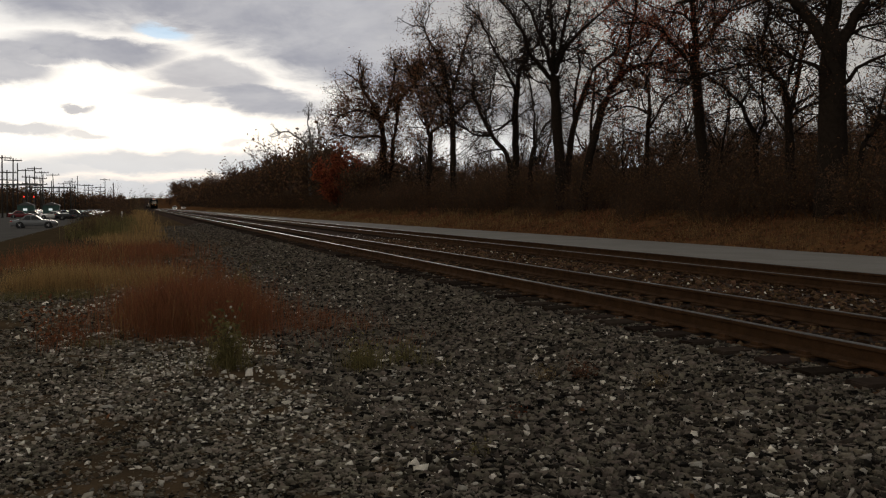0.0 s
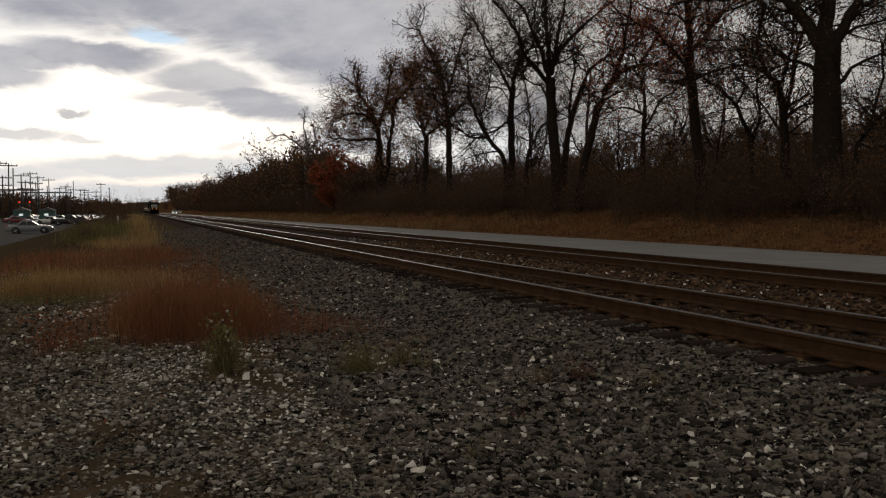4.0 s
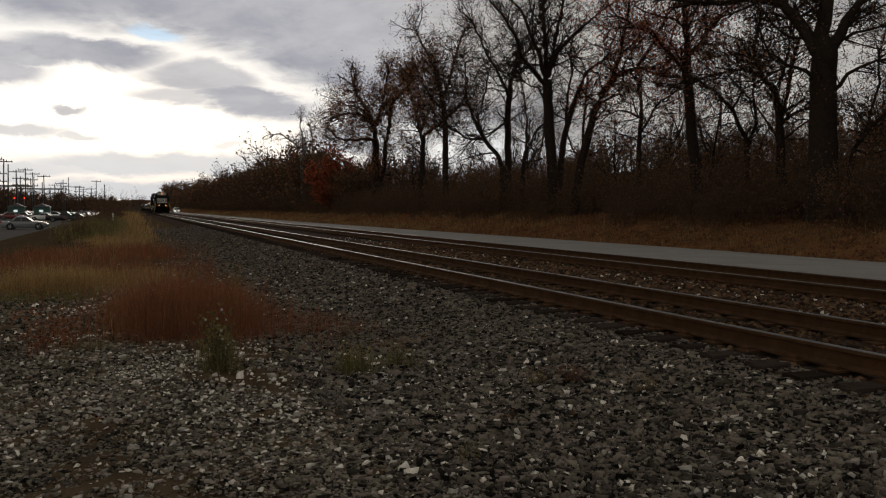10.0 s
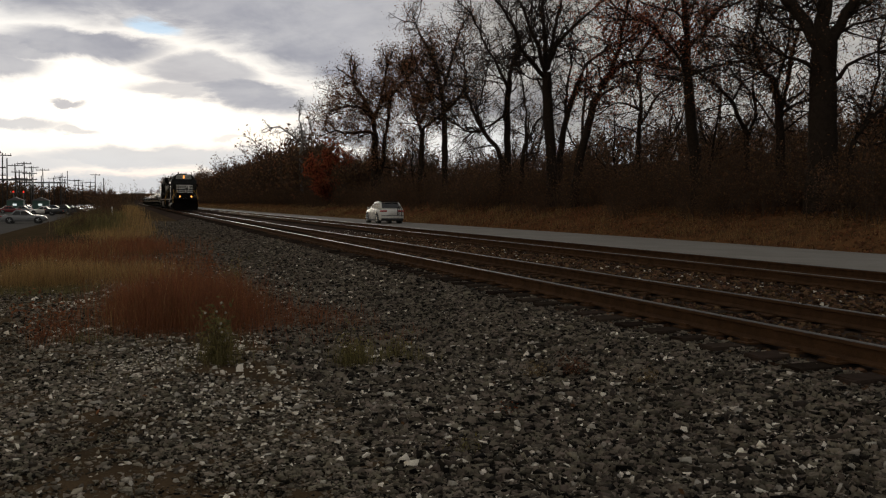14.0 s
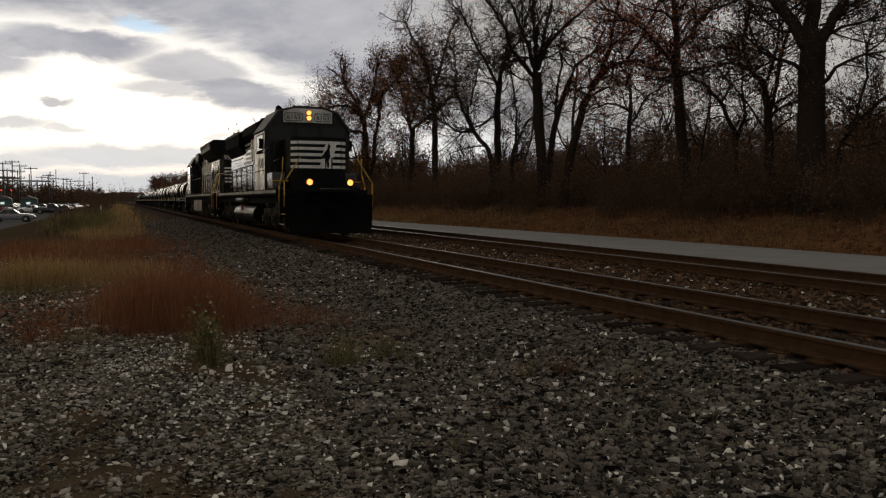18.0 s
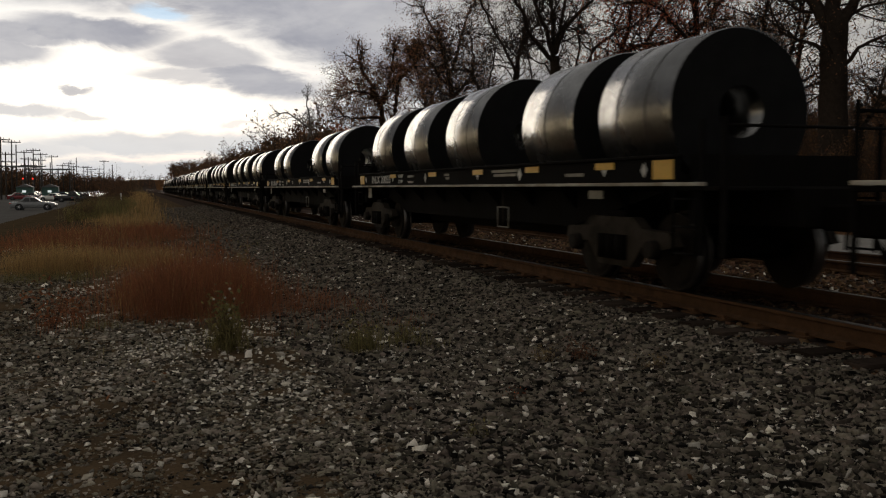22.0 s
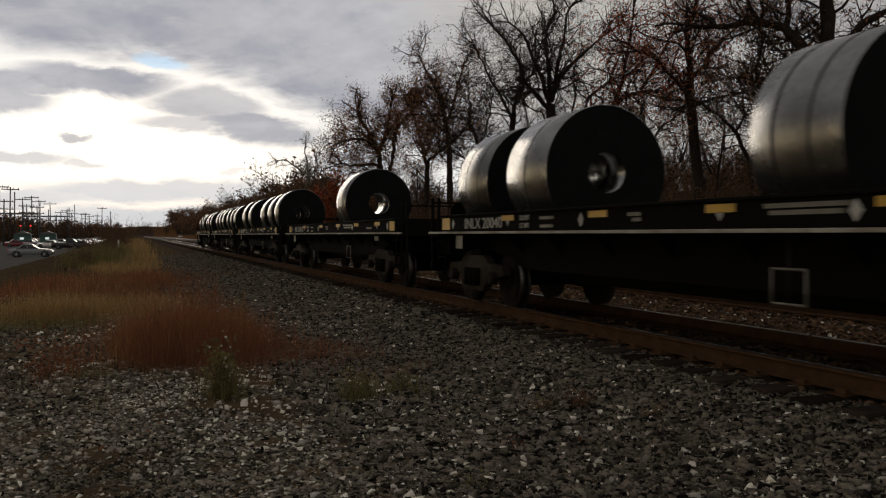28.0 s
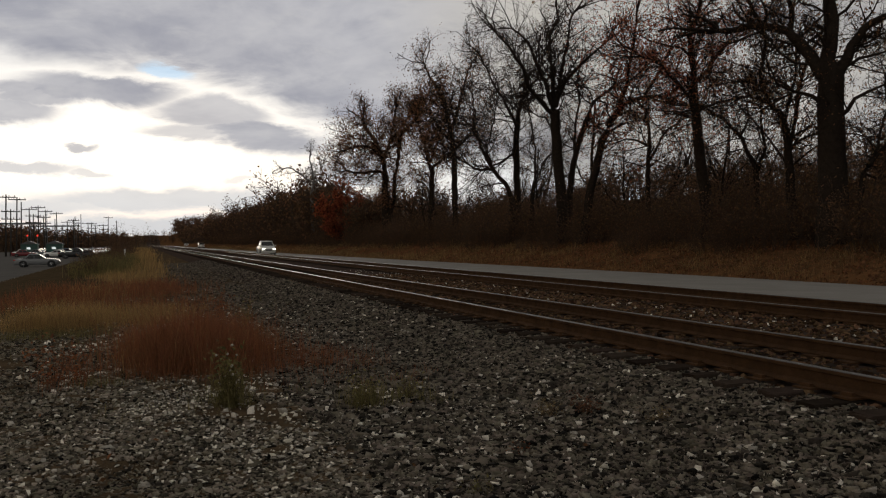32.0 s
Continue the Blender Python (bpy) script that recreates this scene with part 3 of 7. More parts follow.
def handrail(parent, pts, z0, z1, posts, mat=None):
    """A walkway handrail: a tube along pts, with posts from the walkway."""
    part("handrail", bent(B(), pts, 0.021), mat or LOCO_BLACK, parent)
    bm = B()
    rod(bm, (0, 0, 0), (0, 0, z1 - z0), 0.022, seg=6)
    box(bm, -0.035, 0.035, -0.05, 0.05, -0.12, 0.10)
    me = mesh_of(bm, "post", LOCO_BLACK)
    for x, y in posts:
        shared("rail_post", me, parent, pose(x, y, z0))


def coupler(parent, y, way):
    bm = B()
    box(bm, -0.10, 0.10, min(y, y + way * 0.55), max(y, y + way * 0.55), 0.70, 0.95, 0.02)
    box(bm, -0.17, 0.17, min(y + way * 0.45, y + way * 0.68), max(y + way * 0.45, y + way * 0.68), 0.66, 0.99, 0.03)
    part("coupler", bm, UNDER, parent)
    part("brake_hose", bent(B(), ((0.38, y, 0.85), (0.40, y + way * 0.18, 0.62), (0.34, y + way * 0.38, 0.42), (0.25, y + way * 0.5, 0.46)), 0.026), UNDER, parent)


def steps(parent, x, y0, y1, tilt=0.0):
    """A stepwell with four treads, their edges yellow."""
    sx = -1 if x < 0 else 1
    bm = B()
    box(bm, min(x, x - sx * 0.55), max(x, x - sx * 0.55), y1 - 0.02, y1 + 0.02, 0.38, 1.5)
    box(bm, x - sx * 0.56 - 0.01, x - sx * 0.56 + 0.01, y0, y1, 0.38, 1.5)
    part("stepwell", bm, LOCO_BLACK, parent)
    for k, z in enumerate((0.38, 0.70, 1.02, 1.32)):
        d = 0.06 * k
        bm = B()
        box(bm, min(x - sx * d, x - sx * (d + 0.3)), max(x - sx * d, x - sx * (d + 0.3)), y0, y1, z, z + 0.03)
        tread = part("step", bm, LOCO_BLACK, parent)
        part("step_edge", box(B(), min(x - sx * d, x - sx * (d - 0.012)), max(x - sx * d, x - sx * (d - 0.012)), y0 + 0.02, y1 - 0.02, z - 0.002, z + 0.032), YELLOW if k % 2 else DIRTY_WHITE, tread)


def lathe(profile, x, y, z, seg=20):
    """A round can about an axis along y: pairs of radius and depth; the last three bands are its bowl."""
    bm = B()
    rings = [[bm.verts.new((x + max(r, 0.001) * math.cos(2 * math.pi * k / seg), y + d, z + max(r, 0.001) * math.sin(2 * math.pi * k / seg))) for k in range(seg)] for r, d in profile]
    for i, (a, b) in enumerate(zip(rings, rings[1:])):
        for k in range(seg):
            f = bm.faces.new((a[k], a[(k + 1) % seg], b[(k + 1) % seg], b[k]))
            f.material_index = 1 if i >= len(rings) - 4 else 0
            f.smooth = True
    bmesh.ops.recalc_face_normals(bm, faces=bm.faces[:])
    return bm


def lamp(parent, name, x, y, z, r, lit=True):
    """A sealed-beam lamp in a can, facing -y."""
    can = part(name, lathe(((0.0, 0.14), (r + 0.03, 0.14), (r + 0.03, -0.03), (r, -0.03), (r * 0.9, 0.03), (r * 0.5, 0.10), (0.0, 0.10)), x, y, z), [LOCO_BLACK, REFLECTOR if lit else UNDER], parent)
    if lit:
        part("bulb", rod(B(), (x, y - 0.012, z), (x, y + 0.004, z), r * 0.92, seg=18), LAMP_ON, can, "glowing warm bulb deep in the reflector")
    else:
        part("lens", rod(B(), (x, y - 0.028, z), (x, y - 0.02, z), r * 0.96, seg=18), SKY_GLASS, can)


def striped_nose(parent, x0, x1, y, z0, z1, bars=4):
    """The white panel with dark bars, a slanting white figure across it and the plain dark shape of a rearing animal."""
    panel = part("nose_panel", box(B(), x0, x1, y - 0.006, y, z0, z1), WHITE_PAINT, parent, "white panel with dark horizontal bars")
    w_, h = x1 - x0, (z1 - z0) / (2 * bars + 1)
    for k in range(bars):
        z = z0 + h * (2 * k + 1)
        cut = 0.50 + 0.035 * k
        part("bar", prism(B(), ((x0 - 0.002, z), (x0 + w_ * cut, z), (x0 + w_ * (cut + 0.03), z + h), (x0 - 0.002, z + h)), "y", y - 0.011, y - 0.007), LOCO_BLACK, panel)
        part("bar", prism(B(), ((x0 + w_ * (cut + 0.27), z), (x1 + 0.002, z), (x1 + 0.002, z + h), (x0 + w_ * (cut + 0.30), z + h)), "y", y - 0.011, y - 0.007), LOCO_BLACK, panel)
    cx, cz, s = x0 + w_ * 0.68, z0, z1 - z0
    out = ((-0.03, 0.02), (0.05, 0.02), (0.03, 0.3), (0.10, 0.45), (0.06, 0.7), (0.10, 0.86), (0.02, 0.96), (-0.03, 0.72), (-0.12, 0.62), (-0.2, 0.5), (-0.3, 0.42), (-0.18, 0.40), (-0.08, 0.36))
    part("emblem", prism(B(), [(cx + 0.02 * s + u * s * 0.95, cz + 0.02 * s + v * s * 0.95) for u, v in out], "y", y - 0.015, y - 0.012), LOCO_BLACK, panel, "plain dark emblem")


LATCH = mesh_of(box(B(), -0.010, 0.010, -0.018, 0.018, -0.032, 0.032), "latch", UNDER)


def doors(parent, x, ys, z0, z1, mat=None):
    """A row of hood doors on the side at x, each a panel with two latches and louvres."""
    sx = -1 if x < 0 else 1
    for a, b in zip(ys, ys[1:]):
        d = part("hood_door", box(B(), min(x, x + sx * 0.022), max(x, x + sx * 0.022), a + 0.012, b - 0.012, z0 + 0.02, z1 - 0.02, 0.006), mat or LOCO_DOORS, parent)
        for z in (z0 + 0.16 * (z1 - z0), z0 + 0.84 * (z1 - z0)):
            shared("latch", LATCH, d, pose(x + sx * 0.032, b - 0.08, z))


def locomotive_6163():
    L = thing("locomotive", "black diesel locomotive with lit headlights and white-striped low nose", "locomotive", "the two locomotives")
    # frame, walkway and its edge stripe
    part("frame", box(box(B(), -1.35, 1.35, 0.25, 19.3, 1.05, 1.32), -1.52, 1.52, 1.05, 18.7, 1.32, 1.52, 0.01), SILL_BLACK, L)
    for sx in (-1, 1):
        for a, b in ((1.1, 5.95), (6.0, 18.65)):
            part("sill_stripe", box(B(), min(sx * 1.521, sx * 1.526), max(sx * 1.521, sx * 1.526), a, b, 1.395, 1.495), DIRTY_WHITE, L, "scuffed white stripe along the walkway edge")
    # front end: pilot, plow, anticlimber, lamps, steps
    part("pilot", box(box(B(), -1.4, 1.4, 0.0, 0.06, 0.32, 1.36, 0.01), -1.05, 1.05, 0.06, 0.25, 1.0, 1.5), SILL_BLACK, L)
    part("plow", prism(B(), ((0.02, 0.12), (-0.32, 0.14), (-0.10, 0.5), (0.0, 0.85)), "x", -1.3, 1.3), SILL_BLACK, L)
    part("anticlimber", box(B(), -0.78, 0.78, -0.22, 0.05, 1.42, 1.52, 0.01), LOCO_BLACK, L)
    part("anticlimber_edge", box(B(), -0.35, 0.78, -0.225, -0.2, 1.523, 1.53), DIRTY_WHITE, L)
    part("end_plate", box(B(), -1.0, 1.0, 0.02, 0.08, 1.36, 1.58, 0.01), LOCO_BLACK, L)
    for x in (-0.65, 0.65):
        lamp(L, "ditch_light", x, -0.06, 1.73, 0.10)
        part("lamp_bracket", box(B(), x - 0.09, x + 0.09, 0.0, 0.12, 1.5, 1.64, 0.01), LOCO_BLACK, L)
    part("cable", bent(B(), [(0.0 + 0.14 * k, -0.05, 1.28 - 0.18 * math.sin(k * 0.62) ** 2) for k in range(-5, 8)], 0.02), UNDER, L)
    for x in (-1.42, 1.42):
        steps(L, x, 0.12, 0.98)
        sx = -1 if x < 0 else 1
        for y, dx in ((0.10, 0.0), (1.02, 0.0)):
            line = ((x, y, 0.95), (x, y, 1.72), (x - sx * 0.26, y, 2.12), (x - sx * 0.50, y, 2.5)) if y < 0.5 else ((x, y, 0.95), (x, y, 1.62), (x - sx * 0.10, y, 2.0), (x - sx * 0.12, y, 2.55))
            part("grab_rail", bent(B(), line, 0.019), YELLOW, L, "yellow bent grab rail")
    part("front_handrail", bent(B(), ((-0.92, 0.12, 2.5), (-0.6, 0.12, 2.46), (-0.1, 0.12, 2.5), (-0.1, 0.12, 1.55)), 0.02), LOCO_BLACK, L)
    part("front_handrail", bent(B(), ((0.1, 0.12, 1.55), (0.1, 0.12, 2.5), (0.92, 0.12, 2.5)), 0.02), LOCO_BLACK, L)
    part("walkway_chain", bent(B(), ((-0.1, 0.1, 2.1), (0.0, 0.1, 2.02), (0.1, 0.1, 2.1)), 0.012), UNDER, L)
    coupler(L, 0.0, -1)
    part("uncoupling_lever", bent(B(), ((-1.4, -0.06, 1.15), (-0.3, -0.06, 1.15), (-0.25, -0.12, 0.98)), 0.016), UNDER, L)
    # short nose with chamfered corners
    nose = part("nose", prism(B(), ((-0.92, 3.45), (-0.92, 1.70), (-0.72, 1.46), (0.72, 1.46), (0.92, 1.70), (0.92, 3.45)), "z", 1.52, 3.16), LOCO_BLACK, L)
    part("nose_top", prism(B(), ((-0.92, 3.45), (-0.92, 1.70), (-0.72, 1.46), (0.72, 1.46), (0.92, 1.70), (0.92, 3.45)), "z", 3.164, 3.25), LOCO_BLACK, nose)
    striped_nose(L, -0.71, 0.71, 1.454, 2.22, 3.12)
    for sx in (-1, 1):
        for k in range(5):
            z = 2.22 + k * 0.2
            m = Matrix.Translation((sx * 0.82, 1.58, z)) @ Matrix.Rotation(sx * radians(50.2), 4, "Z")
            bm = box(B(), -0.15, 0.15, -0.012, -0.004, 0, 0.1)
            bmesh.ops.transform(bm, matrix=m, verts=bm.verts)
            part("bar", bm, WHITE_PAINT, L)
    part("nose_door", box(B(), 0.2, 0.58, 1.444, 1.455, 1.56, 2.18, 0.004), LOCO_BLACK, L)
    # cab: side walls with windows, sloped upper front, roof
    cab = part("cab", prism(B(), ((-1.5, 1.52), (1.5, 1.52), (1.5, 3.55), (1.02, 4.22), (0.4, 4.36), (-0.4, 4.36), (-1.02, 4.22), (-1.5, 3.55)), "y", 3.45, 5.85), CAB_SIDE, L)
    part("cab_roof", prism(B(), ((-1.56, 3.60), (-1.05, 4.30), (-0.4, 4.45), (0.4, 4.45), (1.05, 4.30), (1.56, 3.60), (1.5, 3.57), (1.02, 4.24), (0.4, 4.38), (-0.4, 4.38), (-1.02, 4.24), (-1.5, 3.57)), "y", 3.30, 5.95), ROOF_GREY, cab)
    for sx in (-1, 1):
        wf = part("window_frame", box(B(), min(sx * 1.50, sx * 1.515), max(sx * 1.50, sx * 1.515), 3.72, 5.25, 2.88, 3.50, 0.004), UNDER, cab, "dark window frame")
        part("window_post", box(B(), min(sx * 1.515, sx * 1.53), max(sx * 1.515, sx * 1.53), 5.20, 5.25, 2.88, 3.5), DIRTY_WHITE, wf)
        for a, b in ((3.79, 4.22), (4.29, 4.78), (4.84, 5.17)):
            part("pane", box(B(), min(sx * 1.516, sx * 1.521), max(sx * 1.516, sx * 1.521), a, b, 2.93, 3.46), SKY_GLASS, wf)
        part("arm_rest", box(B(), min(sx * 1.5, sx * 1.6), max(sx * 1.5, sx * 1.6), 3.8, 4.9, 2.82, 2.86), UNDER, cab)
        part("mirror", box(B(), min(sx * 1.52, sx * 1.66), max(sx * 1.52, sx * 1.66), 3.66, 3.68, 2.95, 3.3), UNDER, cab)
        part("cab_seam", box(B(), min(sx * 1.5, sx * 1.508), max(sx * 1.5, sx * 1.508), 3.5, 5.8, 2.18, 2.21), UNDER, cab)
        # battery boxes beside the nose
        part("battery_box", box(B(), min(sx * 1.02, sx * 1.46), max(sx * 1.02, sx * 1.46), 2.15, 3.45, 1.52, 2.1, 0.02), LOCO_DOORS, L)
        part("cab_step", box(B(), min(sx * 1.0, sx * 1.46), max(sx * 1.0, sx * 1.46), 1.7, 2.15, 1.78, 1.81), YELLOW, L)
    for x in (-0.95, 0.95):
        part("windshield", box(B(), x - 0.42, x + 0.42, 3.43, 3.446, 3.25, 3.75, 0.004), GLASS, cab)
    part("windshield", box(B(), -0.36, 0.36, 3.43, 3.446, 3.25, 3.72, 0.004), GLASS, cab)
    board = part("number_board", prism(B(), ((-0.86, 3.42), (-0.86, 3.36), (-0.16, 3.24), (0.16, 3.24), (0.86, 3.36), (0.86, 3.42)), "z", 3.88, 4.36), BOARD_WHITE, cab, "dirty white number board above the windshield")
    for sx in (-1, 1):
        turned = Matrix.Translation((sx * 0.51, 3.297, 4.06)) @ Matrix.Rotation(sx * radians(9.7), 4, "Z")
        bm = B()
        ring_ = []
        for q in range(24):
            a_ = 2 * math.pi * q / 24
            cx_, cz_ = math.copysign(0.22, math.cos(a_)), math.copysign(0.05, math.sin(a_))
            ring_.append((cx_ + 0.10 * math.cos(a_), cz_ + 0.10 * math.sin(a_), cx_ + 0.075 * math.cos(a_), cz_ + 0.075 * math.sin(a_)))
        for p0, p1 in zip(ring_, ring_[1:] + ring_[:1]):
            quad_ = [bm.verts.new((u, -0.008, v)) for u, v in ((p0[0], p0[1]), (p1[0], p1[1]), (p1[2], p1[3]), (p0[2], p0[3]))]
            bm.faces.new(quad_)
        bmesh.ops.solidify(bm, geom=bm.faces[:], thickness=0.006)
        bmesh.ops.transform(bm, matrix=turned, verts=bm.verts)
        part("number_frame", bm, UNDER, board, "black rounded outline")
        lettering("number", "6163", 0.25, UNDER, board, turned @ Matrix.Translation((0, -0.010, -0.085)) @ FRONT)
    for z in (4.03, 4.21):
        part("headlight", lathe(((0.0, 0.13), (0.105, 0.13), (0.105, 0.0), (0.088, 0.0), (0.075, 0.04), (0.045, 0.10), (0.0, 0.10)), 0, 3.17, z), [LOCO_BLACK, REFLECTOR], board, "headlight with a glowing bulb")
        part("bulb", rod(B(), (0, 3.176, z), (0, 3.19, z), 0.084, seg=18), LAMP_ON, board, "glowing warm bulb")
    lettering("number", "6163", 0.50, WHITE_PAINT, cab, Matrix.Translation((-1.512, 4.35, 2.30)) @ SIDE)
    # long hood, its doors, radiator section and roof gear
    part("hood", box(box(B(), -0.92, 0.92, 5.85, 13.0, 1.52, 3.92, 0.03), -0.92, 0.92, 13.0, 17.65, 1.52, 3.22, 0.02), LOCO_DOORS, L)
    ys1 = [5.9 + 0.646 * k for k in range(12)]
    ys2 = [13.02 + 0.578 * k for k in range(9)]
    for x in (-0.92, 0.92):
        doors(L, x, ys1, 1.62, 2.6)
        doors(L, x, ys1, 2.62, 3.86)
        doors(L, x, ys2, 1.62, 2.4)
        doors(L, x, ys2, 2.42, 3.2)
    part("radiator", prism(B(), ((-0.96, 3.22), (0.96, 3.22), (1.22, 3.6), (1.22, 4.1), (0.9, 4.32), (-0.9, 4.32), (-1.22, 4.1), (-1.22, 3.6)), "y", 12.6, 17.7), SILL_BLACK, L, "black flared radiator housing")
    part("radiator_lip", box(B(), -1.26, -1.18, 12.6, 17.7, 4.08, 4.2, 0.01), ROOF_GREY, L)
    part("brake_blister", prism(B(), ((-0.95, 3.7), (0.95, 3.7), (1.15, 3.9), (1.1, 4.25), (0.8, 4.4), (-0.8, 4.4), (-1.1, 4.25), (-1.15, 3.9)), "y", 7.9, 12.0), SILL_BLACK, L)
    part("hood_roof", prism(B(), ((-0.92, 3.92), (0.92, 3.92), (0.7, 4.18), (-0.7, 4.18)), "y", 5.85, 12.6), ROOF_GREY, L)
    for y in (8.7, 10.2, 13.6, 15.1, 16.6):
        z = 4.4 if y < 12 else 4.32
        part("roof_fan", rod(B(), (0, y, z), (0, y, z + 0.2), 0.66, 0.62, seg=24), UNDER, L)
    part("exhaust_stack", box(B(), -0.3, 0.3, 11.9, 12.5, 4.1, 4.62, 0.02), UNDER, L)
    bm = B()
    for k in range(3):
        rod(bm, (-0.45 + 0.0 * k, 7.1 + 0.14 * k, 4.62), (-0.45, 6.5 + 0.14 * k, 4.66 + 0.03 * k), 0.035, 0.10, seg=10)
    box(bm, -0.5, -0.4, 7.0, 7.45, 4.15, 4.62)
    part("air_horn", bm, UNDER, L)
    part("antenna", box(B(), -0.35, 0.35, 4.2, 5.2, 4.45, 4.56, 0.03), UNDER, cab)
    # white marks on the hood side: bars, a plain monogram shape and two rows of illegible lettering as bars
    x = -0.949
    for k in range(5):
        part("hood_mark", prism(B(), ((12.6 - 0.08 * k, 3.62 - 0.2 * k), (10.9 - 0.08 * k, 3.62 - 0.2 * k), (10.84 - 0.08 * k, 3.52 - 0.2 * k), (12.54 - 0.08 * k, 3.52 - 0.2 * k)), "x", x - 0.004, x), FADED, L, "white bar marking")
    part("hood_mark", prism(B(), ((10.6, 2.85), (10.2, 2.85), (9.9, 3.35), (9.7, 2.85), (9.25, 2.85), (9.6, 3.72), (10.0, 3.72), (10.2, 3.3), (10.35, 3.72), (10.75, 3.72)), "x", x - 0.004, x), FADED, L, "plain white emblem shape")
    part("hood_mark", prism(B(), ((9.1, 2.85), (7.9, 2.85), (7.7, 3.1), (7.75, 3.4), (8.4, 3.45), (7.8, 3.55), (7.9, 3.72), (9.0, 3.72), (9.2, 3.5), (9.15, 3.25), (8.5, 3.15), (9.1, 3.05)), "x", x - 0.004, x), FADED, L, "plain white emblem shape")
    for z, a, b in ((2.42, 9.75, 7.9), (2.08, 10.0, 7.7)):
        for k in range(8):
            d = (a - b) / 8
            part("hood_mark", box(B(), x - 0.004, x, b + k * d, b + (k + 0.74) * d, z, z + 0.24), FADED, L, "plain white lettering bar")
    # handrails along both walkways
    for sx in (-1, 1):
        handrail(L, ((sx * 1.46, 6.05, 3.1), (sx * 1.46, 6.3, 2.5), (sx * 1.46, 17.6, 2.46), (sx * 1.4, 18.6, 2.42), (sx * 0.3, 19.2, 2.45)), 1.5, 2.47, [(sx * 1.48, 6.5 + 1.58 * k) for k in range(8)])
        part("cab_handrail", bent(B(), ((sx * 1.3, 1.05, 2.55), (sx * 1.42, 1.9, 2.45), (sx * 1.35, 2.3, 3.1), (sx * 1.48, 3.4, 2.9)), 0.02), LOCO_BLACK, L)
        steps(L, sx * 1.5, 18.75, 19.25)
        part("grab_rail", bent(B(), ((sx * 1.5, 19.3, 0.7), (sx * 1.5, 19.3, 1.6), (sx * 1.35, 19.3, 2.4)), 0.021), YELLOW, L, "yellow bent grab rail")
    part("rear_platform", box(B(), -1.5, 1.5, 17.65, 19.35, 1.40, 1.5), LOCO_BLACK, L)
    part("rear_plate", box(B(), -1.5, 1.5, 19.32, 19.38, 0.6, 1.5), LOCO_BLACK, L)
    coupler(L, 19.38, 1)
    # fuel tank, reservoirs, trucks
    part("fuel_tank", prism(B(), [(sx_ * (0.95 + 0.47 * math.sin(a_)), 0.64 - 0.37 * math.cos(a_)) for sx_, angles in ((1, [math.pi * q / 10 for q in range(11)]), (-1, [math.pi * q / 10 for q in range(10, -1, -1)])) for a_ in angles], "y", 6.9, 12.7), TANK_DARK, L, "grimy fuel tank")
    for sx in (-1, 1):
        part("air_reservoir", rod(B(), (sx * 1.25, 8.4, 1.18), (sx * 1.25, 12.5, 1.18), 0.15, seg=16), TANK_DARK, L)
        part("filler", box(B(), min(sx * 1.4, sx * 1.48), max(sx * 1.4, sx * 1.48), 9.9, 10.05, 0.75, 1.0, 0.01), RED_PAINT, L)
    for y in (3.1, 16.3):
        loco_truck(L, y)
    return L


